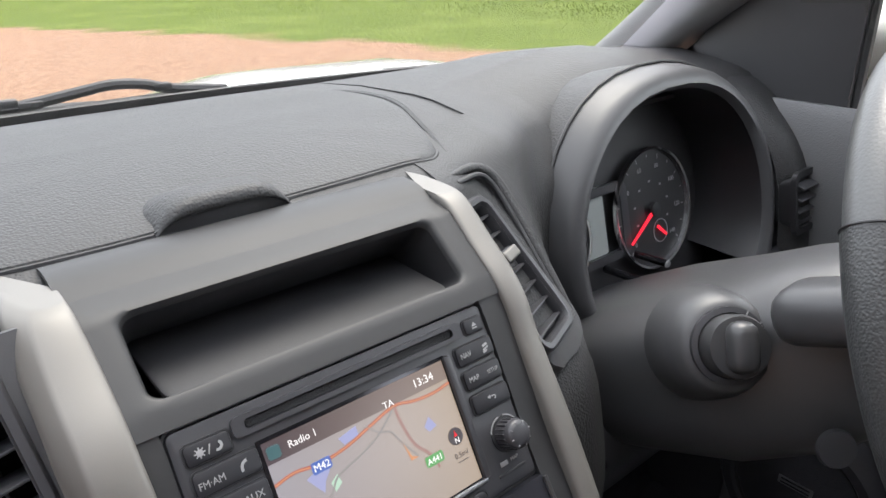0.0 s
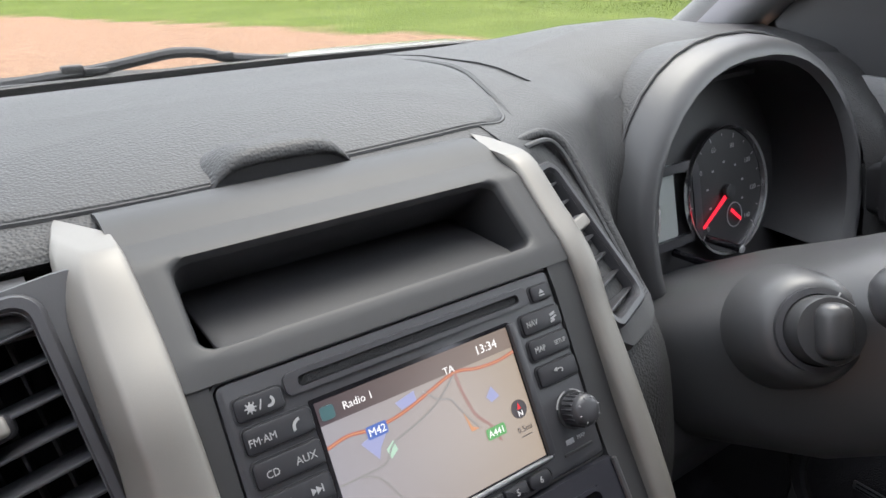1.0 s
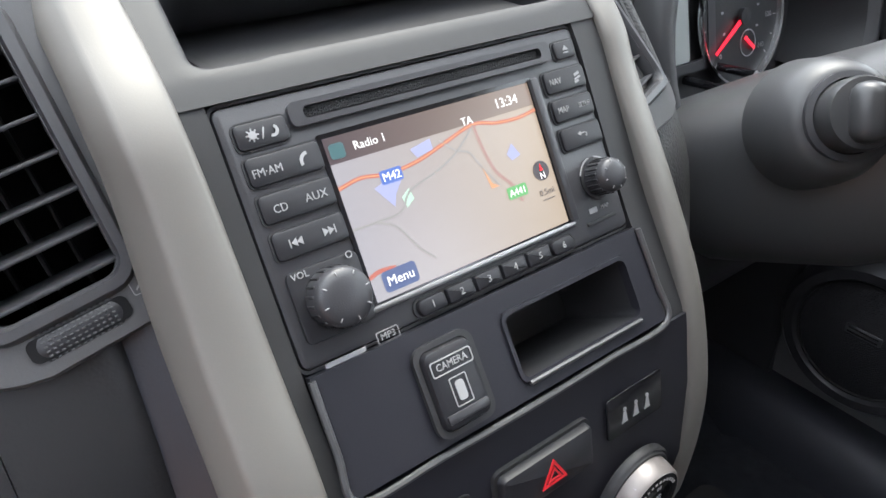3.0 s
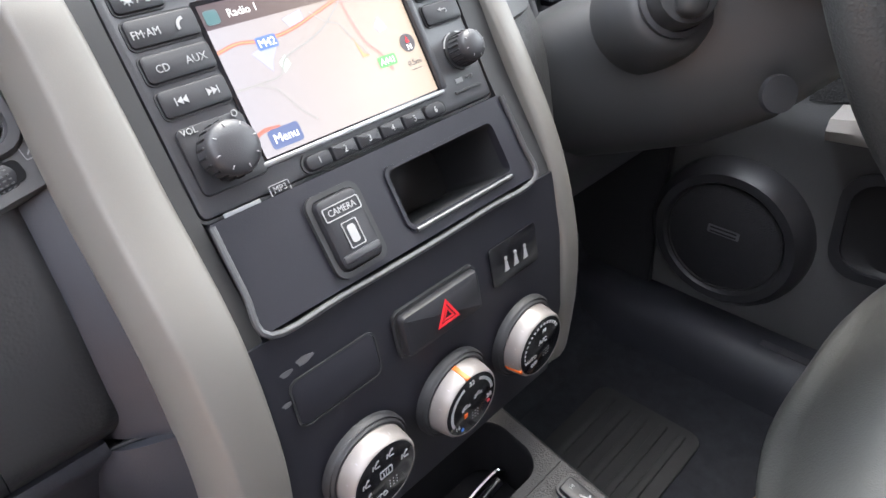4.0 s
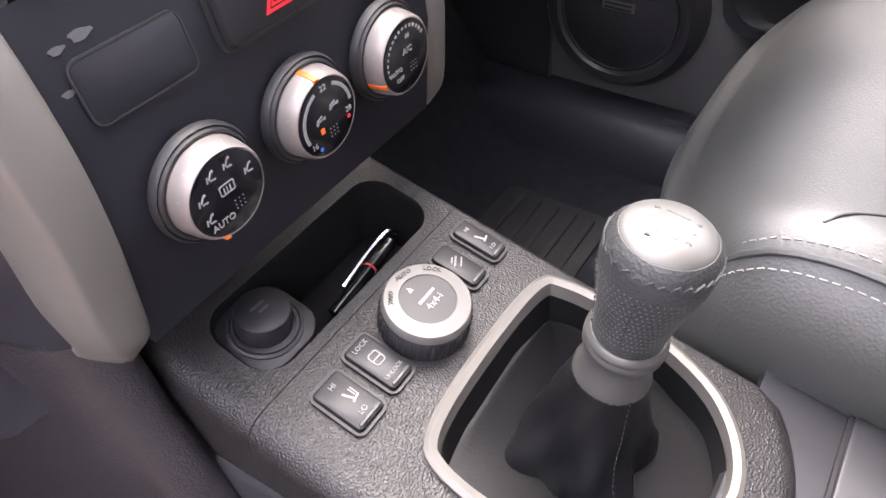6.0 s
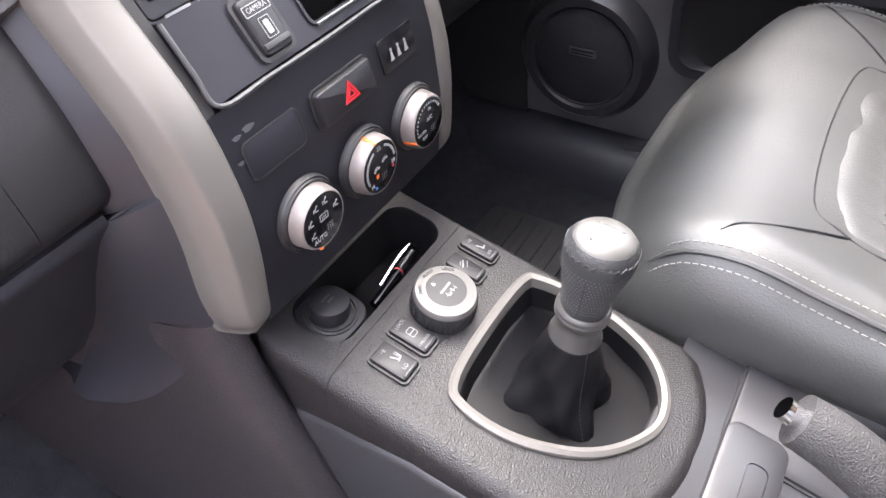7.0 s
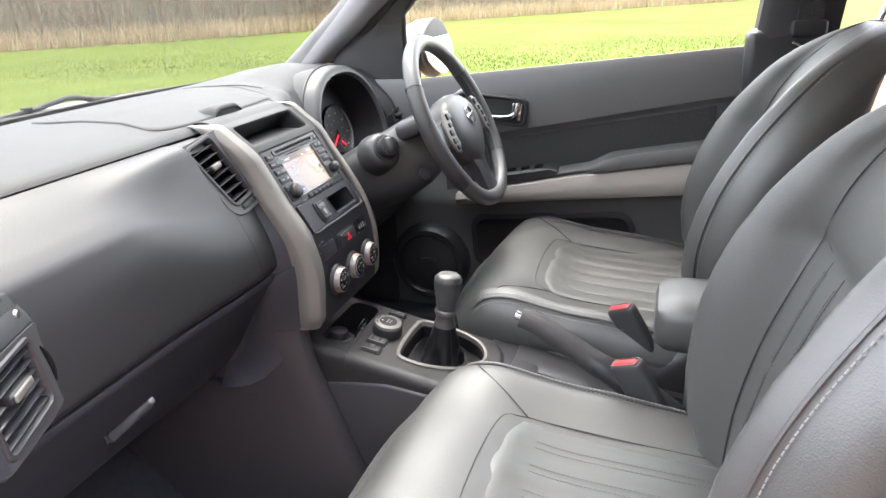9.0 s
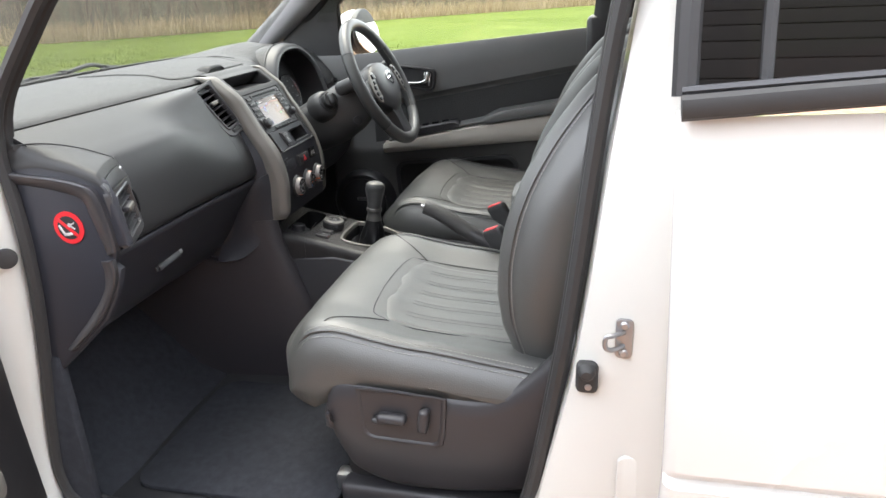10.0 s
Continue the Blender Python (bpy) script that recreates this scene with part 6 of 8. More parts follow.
part("symbol", merged(slab([(-0.0018, 0), (0.0018, 0), (0, 0.0022)], 0.0003, m=R(0.0845, 1.0662, 0.00412)), rbox(0.0036, 0.0007, 0.0003, 0.0001, 1, m=R(0.0845, 1.0652, 0.00412))), INK, b)
for z, names in ((1.0545, ("NAV", "")), (1.0425, ("MAP", "SETUP")), (1.0302, ("", ""))):
    b = btn(0.0795, z, 0.0265, 0.0108)
    if names[0]:
        text(names[0], 0.0044, R(0.0725, z, 0.00412), INK, b, depth=0.0002, squeeze=0.85)
    if names[1]:
        text(names[1], 0.0034, R(0.0865, z, 0.00412), INK, b, depth=0.0002, squeeze=0.85)
    if z > 1.05:
        part("symbol", squiggle(R(0.087, z, 0.00412), ((0, 0.0012, 0.0038, 0.0014, 15), (0, -0.0008, 0.0044, 0.0009, 15), (-0.001, -0.0024, 0.003, 0.0012, 15))), INK, b)
    if z < 1.035:
        part("symbol", merged(rbox(0.0035, 0.0006, 0.0003, 0.0001, 1, m=R(0.0795, z + 0.001, 0.00412)), arc_bar(R(0.0812, z + 0.0002, 0.00412), 0.0006, 0.0006, -90, 90), slab([(0.001, 0.0012), (0.001, -0.0012), (-0.0012, 0)][::-1], 0.0003, m=R(0.0776, z + 0.001, 0.00412))), INK, b)


def dial(x, z, r, name="volume_knob"):
    k = part(name, lathe([(r, 0), (r, 0.002), (r * 0.98, 0.010), (r * 0.93, 0.0125), (r * 0.84, 0.0136), (r * 0.60, 0.0146), (r * 0.3, 0.0151), (0.0003, 0.0152)], 40, m=R(x, z, 0.002)), PANEL, radio, "black rotary knob with pale marks")
    part("knob_gap", lathe([(r * 1.2, 0.0), (r * 1.2, 0.001), (r * 1.02, 0.001)], 32, m=R(x, z, 0.002), cap=False), DARK, k)
    for j in range(8):
        m = R(x, z, 0.0022) @ pose(0, 0, 0, 0, 0, 45 * j + 10)
        part("notch", rbox(r * 0.16, 0.0005, 0.0006, 0.0002, 1, m=m @ at3(r * 0.78, 0, 0.0139) @ pose(0, 0, 0, 0, 14, 0)), INK, k)
    for j in range(20):
        m = R(x, z, 0.0022) @ pose(0, 0, 0, 0, 0, 18 * j)
        part("grip", rbox(0.0009, 0.0012, 0.008, 0.0003, 1, m=m @ at3(r * 0.995, 0, 0.0055)), BUTTON, k)
    return k


part("knob_panel", slab(outline(0.0310, 0.029, 0.003), 0.0022, 0.0008, m=R(-0.0686, 1.0065, 0.0015)), BUTTON, radio)
dial(-0.0678, 1.0065, 0.0120)
dial(0.0815, 1.0110, 0.0086, "zoom_knob")
part("tick_arc", arc_bar(R(0.0815, 1.0110, 0.0026), 0.0102, 0.0008, 100, 160), INK, radio)
part("tick_arc", arc_bar(R(0.0815, 1.0110, 0.0026), 0.0102, 0.0008, 30, 80), INK, radio)
text("VOL", 0.0038, R(-0.0785, 1.0172, 0.0042), INK, radio, depth=0.0002)
part("power_mark", frame_ring([(0.0015 * math.cos(a), 0.0015 * math.sin(a)) for a in np.linspace(0, 6.28, 14, endpoint=False)], [(0.0011 * math.cos(a), 0.0011 * math.sin(a)) for a in np.linspace(0, 6.28, 14, endpoint=False)], 0.0003, m=R(-0.0570, 1.0182, 0.0042)), INK, radio)
for k in range(6):
    x = -0.0285 + 0.0152 * k
    b = part("preset_button", slab(outline(0.0142, 0.0072, 0.0033 if k in (0, 5) else 0.001), 0.003, 0.0012, m=R(x, 0.9905, 0.0018)), BUTTON, radio)
    text(str(k + 1), 0.0046, R(x, 0.9905, 0.005), INK, b, depth=0.0002)
part("preset_gap", frame_ring(outline(0.094, 0.009, 0.0045), outline(0.0925, 0.0076, 0.0038), 0.001, m=R(0.0095, 0.9905, 0.002)), DARK, radio)
part("wireless_mark", rbox(0.018, 0.0028, 0.0003, 0.0001, m=R(-0.0715, 0.9893 - 0.004, 0.0026)), INKD, radio)
text("MP3", 0.0040, R(-0.0515, 0.9868, 0.0026), INK, radio, depth=0.0002)
part("print_frame", frame_ring(outline(0.0105, 0.0052, 0.0008), outline(0.0097, 0.0044, 0.0006), 0.0003, m=R(-0.0515, 0.9868, 0.0024)), INK, radio)
part("card_slot", rbox(0.020, 0.0018, 0.001, 0.0004, m=R(0.0775, 0.9935, 0.0022)), DARK, radio)
part("card_mark", rbox(0.0055, 0.0026, 0.0003, 0.0001, m=R(0.0735, 0.9985, 0.0024)), INK, radio)
text("MAP", 0.0030, R(0.0815, 0.9985, 0.0024), INK, radio, depth=0.0002)

# the lit screen and its map
SX0, SX1, SZ0, SZ1 = -0.0515, 0.0565, 0.9985, 1.0575


def screen_mat(name, c0, c1, strength):
    """A lit panel whose tint drifts across it as cheap displays do."""
    m = bpy.data.materials.new(name)
    m.use_nodes = True
    nt, nn = m.node_tree, m.node_tree.nodes
    b = nn["Principled BSDF"]
    co, sep, mr, mx = nn.new("ShaderNodeTexCoord"), nn.new("ShaderNodeSeparateXYZ"), nn.new("ShaderNodeMapRange"), nn.new("ShaderNodeMix")
    nt.links.new(co.outputs["Object"], sep.inputs[0])
    mr.inputs["From Min"].default_value, mr.inputs["From Max"].default_value = -0.055, 0.065
    nt.links.new(sep.outputs["X"], mr.inputs["Value"])
    mx.data_type = "RGBA"
    mx.inputs[6].default_value, mx.inputs[7].default_value = (*c0, 1), (*c1, 1)
    nt.links.new(mr.outputs["Result"], mx.inputs[0])
    b.inputs["Base Color"].default_value = (0.02, 0.02, 0.02, 1)
    b.inputs["Roughness"].default_value = 0.25
    nt.links.new(mx.outputs[2], b.inputs["Emission Color"])
    b.inputs["Emission Strength"].default_value = strength
    return m


SCR = screen_mat("map_screen", (0.72, 0.68, 0.72), (0.86, 0.67, 0.47), 0.096)
BARM = screen_mat("screen_status_bar", (0.09, 0.06, 0.07), (0.32, 0.23, 0.17), 0.15)
ROADR = mat("map_red_road", (0.70, 0.20, 0.14), 0.4, emit=0.13)
ROADG = mat("map_grey_road", (0.38, 0.36, 0.34), 0.4, emit=0.16)
MAPBLUE = mat("map_blue", (0.10, 0.20, 0.62), 0.4, emit=0.15)
MAPLILAC = mat("map_lilac", (0.42, 0.44, 0.70), 0.4, emit=0.17)
MAPGREEN = mat("map_green", (0.16, 0.52, 0.16), 0.4, emit=0.15)
MAPORANGE = mat("map_orange", (0.92, 0.42, 0.18), 0.4, emit=0.15)
MAPTXT = mat("screen_text", (0.9, 0.88, 0.85), 0.4, emit=0.25)
MAPDK = mat("screen_dark_text", (0.22, 0.18, 0.2), 0.4, emit=0.050)
scr = part("screen", slab([(SX0 - 0.0025, (SZ0 - 1.031) * RK), (SX1 - 0.0025, (SZ0 - 1.031) * RK), (SX1 - 0.0025, (SZ1 - 1.031) * RK), (SX0 - 0.0025, (SZ1 - 1.031) * RK)], 0.0006, m=RB @ at3(0, 0, 0.0018)), SCR, radio, "lit colour map display")
sw, sh = SX1 - SX0, (SZ1 - SZ0) * RK
part("screen_frame", frame_ring(outline(sw + 0.004, sh + 0.004, 0.001), outline(sw, sh, 0.0004), 0.0012, m=R(0.5 * (SX0 + SX1), 0.5 * (SZ0 + SZ1), 0.0018)), GLOSSB, radio)
part("screen_bezel", rbox(0.0045, sh + 0.002, 0.005, 0.001, m=R(SX1 + 0.0028, 0.5 * (SZ0 + SZ1), 0.003)), PANEL, radio)
part("screen_bezel", rbox(sw + 0.006, 0.0025, 0.0022, 0.0008, m=R(0.5 * (SX0 + SX1), SZ0 - 0.0018, 0.003)), STEEL, radio)


def S(u, v, off=0.0028):
    """A pose on the screen by shares of its width and height from the upper left."""
    return R(SX0 + (SX1 - SX0) * u, SZ1 - (SZ1 - SZ0) * v, off)


part("status_bar", rbox(sw, sh * 0.155, 0.0003, 0.0, m=S(0.5, 0.078, 0.0026)), BARM, scr)
text("Radio 1", 0.0050, S(0.185, 0.085), MAPTXT, scr, depth=0.0001)
text("13:34", 0.0062, S(0.86, 0.085), MAPTXT, scr, depth=0.0001)
text("TA", 0.0050, S(0.635, 0.135, 0.0030), MAPTXT, scr, depth=0.0001)
part("source_icon", slab(outline(0.0066, 0.0062, 0.0014), 0.0003, m=S(0.045, 0.085)), mat("map_teal", (0.05, 0.16, 0.17), 0.4, emit=0.15), scr)


def road(pts, w, material, off=0.0028):
    pts = smooth_path([(u, v, 0) for u, v in pts], 5)
    p3 = [S(p.x, p.y, off).translation for p in pts]
    rings = []
    for i, p in enumerate(p3):
        d = (p3[min(i + 1, len(p3) - 1)] - p3[max(i - 1, 0)]).normalized()
        s = d.cross(RB.to_3x3() @ Vector((0, 0, 1))).normalized() * w
        rings.append([p - s, p + s])
    return part("map_road", loft(rings, closed=False, cap=False), material, scr)


road(((0.0, 0.30), (0.10, 0.275), (0.22, 0.30), (0.36, 0.28), (0.50, 0.225), (0.66, 0.165), (0.78, 0.20), (0.90, 0.21), (1.0, 0.19)), 0.00085, ROADR)
road(((0.0, 0.30), (0.10, 0.275), (0.22, 0.30), (0.36, 0.28), (0.50, 0.225), (0.66, 0.165), (0.78, 0.20), (0.90, 0.21), (1.0, 0.19)), 0.00025, MAPORANGE, 0.0029)
road(((0.66, 0.165), (0.67, 0.32), (0.70, 0.50), (0.76, 0.62), (0.79, 0.75)), 0.0008, mat("map_brown_road", (0.5, 0.3, 0.26), 0.4, emit=0.15))
road(((0.0, 0.55), (0.10, 0.55), (0.22, 0.54), (0.28, 0.44), (0.42, 0.38), (0.52, 0.32), (0.60, 0.24), (0.66, 0.165)), 0.00048, ROADG)
road(((0.10, 0.55), (0.18, 0.62), (0.24, 0.78), (0.30, 0.88)), 0.00048, ROADG)
road(((0.48, 0.20), (0.54, 0.29), (0.60, 0.33), (0.63, 0.42), (0.70, 0.60)), 0.00042, ROADG)
road(((0.0, 0.85), (0.05, 0.83), (0.12, 0.84)), 0.0009, ROADR)
for pts, mt in ((((0.14, 0.36), (0.20, 0.33), (0.26, 0.36), (0.22, 0.43), (0.20, 0.50)), MAPLILAC), (((0.34, 0.20), (0.44, 0.17), (0.44, 0.24), (0.36, 0.26)), MAPLILAC), (((0.78, 0.42), (0.82, 0.36), (0.85, 0.45), (0.80, 0.47)), MAPLILAC), (((0.24, 0.46), (0.28, 0.42), (0.29, 0.49), (0.25, 0.53)), mat("map_mint", (0.5, 0.72, 0.55), 0.4, emit=0.19)), (((0.64, 0.44), (0.665, 0.57), (0.70, 0.60), (0.655, 0.60)), MAPORANGE)):
    base = S(0, 0, 0)
    inv = base.inverted()
    pl = [inv @ S(u, v, 0).translation for u, v in pts]
    part("map_area", slab([(p.x, p.y) for p in pl], 0.0001, m=S(0, 0, 0.0027)), mt, scr)
part("road_shield", slab(outline(0.0105, 0.0058, 0.001), 0.0002, m=S(0.225, 0.315, 0.0030)), MAPBLUE, scr)
text("M42", 0.0050, S(0.225, 0.318, 0.0034), MAPTXT, scr, depth=0.0001)
part("road_shield", slab(outline(0.0115, 0.0056, 0.001), 0.0002, m=S(0.775, 0.675, 0.0030)), MAPGREEN, scr)
text("A441", 0.0046, S(0.775, 0.678, 0.0034), MAPTXT, scr, depth=0.0001)
part("compass", lathe([(0.0047, 0), (0.0047, 0.0003)], 24, m=S(0.93, 0.60)), MAPDK, scr)
part("compass_needle", slab([(-0.0012, 0), (0.0012, 0), (0, 0.0034)], 0.0002, m=S(0.93, 0.60, 0.0032)), RED, scr)
text("N", 0.0042, S(0.93, 0.635, 0.0033), MAPTXT, scr, depth=0.0001)
text("0.5mi", 0.0042, S(0.93, 0.75), MAPDK, scr, depth=0.0001)
part("scale_bar", rbox(0.007, 0.0004, 0.0002, 0.0, m=S(0.93, 0.80)), MAPDK, scr)
part("menu_key", slab(outline(0.0165, 0.0088, 0.0018), 0.0003, m=S(0.125, 0.905)), mat("map_slate", (0.10, 0.14, 0.30), 0.4, emit=0.15), scr)
text("Menu", 0.0058, S(0.125, 0.908, 0.0033), MAPTXT, scr, depth=0.0001)

# ---- driver's side of the dash ----
rows = []
for x in (0.33, 0.31, 0.295, 0.28, 0.265, 0.25, 0.235, 0.21, 0.18, 0.15, 0.138):
    k = max(0.0, min(1.0, (x - 0.19) / 0.10))
    k = k * k * (3 - 2 * k)
    nt_ = lerp(x, (0.14, 0.19, 0.25, 0.30, 0.34), (0.205, 0.236, 0.252, 0.285, 0.286))
    h = 0.03 * math.exp(-((x - 0.46) / 0.13) ** 2) if x >= 0.25 else 0.008 * max(0.0, x - 0.2) / 0.05
    near = ((nt_ + 0.055, 1.1292 + 0.7 * h), (nt_ + 0.020, 1.1228 + 0.4 * h), (nt_ + 0.002, 1.1170), (nt_ - 0.012, 1.106), (0.194, 1.08), (0.146, 1.03), (0.108, 0.985), (0.094, 0.94), (0.088, 0.89), (0.095, 0.84), (0.13, 0.78), (0.22, 0.72))
    far = ((nt_ + 0.055, 1.1292 + 0.7 * h), (nt_ + 0.020, 1.1228 + 0.4 * h), (nt_ + 0.002, 1.1170), (nt_ - 0.010, 1.104), (0.248, 1.07), (0.240, 1.03), (0.234, 0.99), (0.225, 0.94), (0.21, 0.89), (0.205, 0.84), (0.20, 0.78), (0.25, 0.72))
    rows.append(smooth_path([(x, a * (1 - k) + c * k, b * (1 - k) + d * k) for (a, b), (c, d) in zip(near, far)], 3))
part("driver_side_panel", sheet(rows, 0.008), DASH, dash, smooth=70)
rows = []
for x in (0.27, 0.4, 0.55, 0.69):
    rows.append([(x, y, z) for y, z in ((0.19, 0.93), (0.16, 0.90), (0.14, 0.84), (0.16, 0.78), (0.22, 0.72), (0.3, 0.70))])
part("knee_panel", sheet(rows, 0.008), PANEL, dash)
# hooded instrument binnacle
HC = Vector((0.468, 0.22, 1.0))


def arch(sx, sz, y, n=28, a0=-38, a1=218, dz=0.0, dx=0.0, lean=0.0):
    pts = []
    for k in range(n):
        a = radians(a0 + (a1 - a0) * k / (n - 1))
        z = sz * math.sin(a)
        pts.append((HC.x + dx + sx * math.copysign(abs(math.cos(a)) ** 0.86, math.cos(a)), y + lean * z, HC.z + dz + z))
    return pts


# y at the back edge leans forward towards the top
hood = [arch(0.150, 0.120, 0.300, lean=0.25), arch(0.155, 0.126, 0.235, lean=0.25), arch(0.159, 0.131, 0.212, lean=0.25), arch(0.165, 0.137, 0.203, lean=0.25), arch(0.173, 0.145, 0.203, lean=0.25), arch(0.180, 0.151, 0.214, lean=0.25), arch(0.183, 0.153, 0.24, lean=0.25), arch(0.196, 0.142, 0.30, lean=0.22), arch(0.215, 0.126, 0.37, lean=0.15), arch(0.24, 0.108, 0.47, lean=0.1)]
part("binnacle_hood", loft(hood[6:], closed=False, cap=False), DASH, dash, "hooded instrument binnacle", smooth=60)
# rim in a paler plastic than the hood, to stand in for light on it
part("hood_ring", loft(hood[2:7], closed=False, cap=False), COLM, dash, "smooth charcoal binnacle rim, lightened where it is lit", smooth=60)
# lining in the darker copy, shade inside the hood put into its colour
part("hood_lining", loft(hood[:3], closed=False, cap=False), DASH_SHADED, dash, "binnacle lining, darkened for the shade under the hood", smooth=60)
part("hood_seam", tube(arch(0.1835, 0.1545, 0.236, lean=0.25), 0.0016, 6), DARK, dash)
rows = []
for x in (0.25, 0.265, 0.28, 0.30, 0.33, 0.38, 0.44, 0.50, 0.56, 0.62, 0.67, 0.70):
    h = 0.03 * math.exp(-((x - 0.46) / 0.13) ** 2)
    py = lerp(x, (0.25, 0.30, 0.63, 0.70), (0.252, 0.285, 0.29, 0.28))
    w = wsy(x)
    rows.append([(x, w, 1.09), (x, w - 0.002, 1.116), (x, w - 0.008, 1.1205), (x, w - 0.03, 1.125 + 0.2 * h), (x, min(0.47, w - 0.04), 1.133 + 0.5 * h), (x, max(py + 0.105, 0.38), 1.136 + 0.8 * h), (x, py + 0.10, 1.135 + 0.8 * h), (x, py + 0.055, 1.129 + 0.7 * h), (x, py + 0.02, 1.122 + 0.4 * h), (x, py + 0.005, 1.1165), (x, py, 1.111), (x, py + 0.006, 1.104)])
part("upper_pad", sheet(rows, 0.012), DASH, dash, "grained black dash top")
rows = []
for x in (0.644, 0.65, 0.66, 0.68, 0.70):
    e = 0.02 * max(0, 0.655 - x) / 0.011
    rows.append([(x, p.x + e, p.y) for p in smooth_path([(0.29, 1.116, 0), (0.262, 1.103, 0), (0.225, 1.072, 0), (0.195, 1.035, 0), (0.178, 0.99, 0), (0.168, 0.92, 0)], 3)])
part("end_panel", sheet(rows, 0.008), DASH, dash, smooth=70)
ve = part("air_vent", frame_ring(outline(0.06, 0.075, 0.01), outline(0.05, 0.06, 0.008), 0.006, m=at3(0.668, 0.180, 0.985) @ pose(0, 0, 0, 80, 0, 0)), DARK, dash, "black louvred air vent")
part("duct", recess(0.05, 0.06, 0.008, 0.03, m=at3(0.668, 0.178, 0.985) @ pose(0, 0, 0, 80, 0, 0)), DARK, ve)
for k in range(4):
    part("slat", rbox(0.05, 0.012, 0.0025, 0.001, m=at3(0.668, 0.176, 0.963 + 0.0145 * k) @ pose(0, 0, 0, 20, 0, 0)), PANEL, ve)

cluster = thing("instrument_cluster", "black instrument dials with red needles", "instruments", (0.468, 0.285, 0.98))


def CL(x, z, off=0.0):
    """A pose on the instrument face, tipped back a little."""
    return Matrix.Translation((x - 0.468, 0.25 * (z - 0.98) - off, z - 0.98)) @ pose(0, 0, 0, 90 - 14, 0, 0)


part("back_plate", slab(outline(0.30, 0.25, 0.03), 0.004, m=CL(0.468, 0.985, -0.008)), DARK, cluster)
part("mask", frame_ring(outline(0.09, 0.085, 0.012), outline(0.066, 0.066, 0.008), 0.006, m=CL(0.425, 0.985)), PANEL, cluster)
part("trip_display", slab(outline(0.05, 0.075, 0.003), 0.002, m=CL(0.408, 0.99)), LCD, cluster, "pale grey trip display")


def dial_big(x, z, r):
    d = part("dial", lathe([(r, 0), (r, 0.001), (0.0003, 0.001)], 48, m=CL(x, z, 0.004)), DARK, cluster, "black dial with grey numerals")
    part("chrome_ring", lathe([(r * 1.0, 0.0), (r * 1.02, 0.006), (r * 1.06, 0.007), (r * 1.08, 0.002)], 48, m=CL(x, z, 0.004), cap=False), CHROME, d)
    for k in range(0, 15):
        a = 225 - 270 * k / 14
        m = CL(x, z, 0.0055) @ pose(0, 0, 0, 0, 0, a)
        part("tick", rbox(0.005 if k % 2 == 0 else 0.003, 0.0009, 0.0003, 0.0001, 1, m=m @ at3(r * 0.92, 0, 0)), INK, d)
        if k % 2 == 0 and k < 15:
            ar = radians(a)
            text(str(10 * k), 0.0078, CL(x, z, 0.0055) @ at3(r * 0.75 * math.cos(ar), r * 0.75 * math.sin(ar), 0), INKD, d, depth=0.0002)
        if k % 2 == 1:
            ar = radians(a)
            part("inner_mark", rbox(0.004, 0.0024, 0.0002, 0.0001, 1, m=CL(x, z, 0.0055) @ at3(r * 0.48 * math.cos(ar), r * 0.48 * math.sin(ar), 0)), INKD, d)
    part("needle", slab([(-0.006, -0.0024), (-0.006, 0.0024), (r * 0.85, 0.0014), (r * 0.85, -0.0014)][::-1], 0.0012, m=CL(x, z, 0.009) @ pose(0, 0, 0, 0, 0, 212)), REDGLOW, d, "red pointer")
    part("needle_cap", lathe([(0.0085, 0), (0.008, 0.004), (0.0003, 0.005)], 20, m=CL(x, z, 0.008)), DARK, d)
    return d


d = dial_big(0.513, 0.985, 0.066)
part("sub_dial", frame_ring([(0.014 * math.cos(a), 0.014 * math.sin(a)) for a in np.linspace(0, 6.28, 20, endpoint=False)], [(0.0128 * math.cos(a), 0.0128 * math.sin(a)) for a in np.linspace(0, 6.28, 20, endpoint=False)], 0.0004, m=CL(0.525, 0.957, 0.0056)), INKD, d)
part("fuel_needle", slab([(-0.003, -0.0018), (-0.003, 0.0018), (0.018, 0.0014), (0.018, -0.0014)][::-1], 0.001, m=CL(0.520, 0.962, 0.007) @ pose(0, 0, 0, 0, 0, -40)), REDGLOW, d)
part("fuel_needle", slab([(-0.003, -0.001), (-0.003, 0.001), (0.012, 0.0006), (0.012, -0.0006)][::-1], 0.001, m=CL(0.528, 0.955, 0.007) @ pose(0, 0, 0, 0, 0, 130)), REDGLOW, d)
dial_big(0.345, 0.985, 0.050)
for x, z in ((0.427, 0.937), (0.475, 0.942)):
    b = part("trip_button", tube([(x - 0.468, -0.01, z - 0.98), (x - 0.468, -0.055, z - 0.978)], 0.0042, 10), GLOSSB, cluster)
    part("button_tip", lathe([(0.0044, 0), (0.0036, 0.002)], 12, m=at3(x - 0.468, -0.0555, z - 0.978) @ pose(0, 0, 0, 90, 0, 0)), INKD, b)

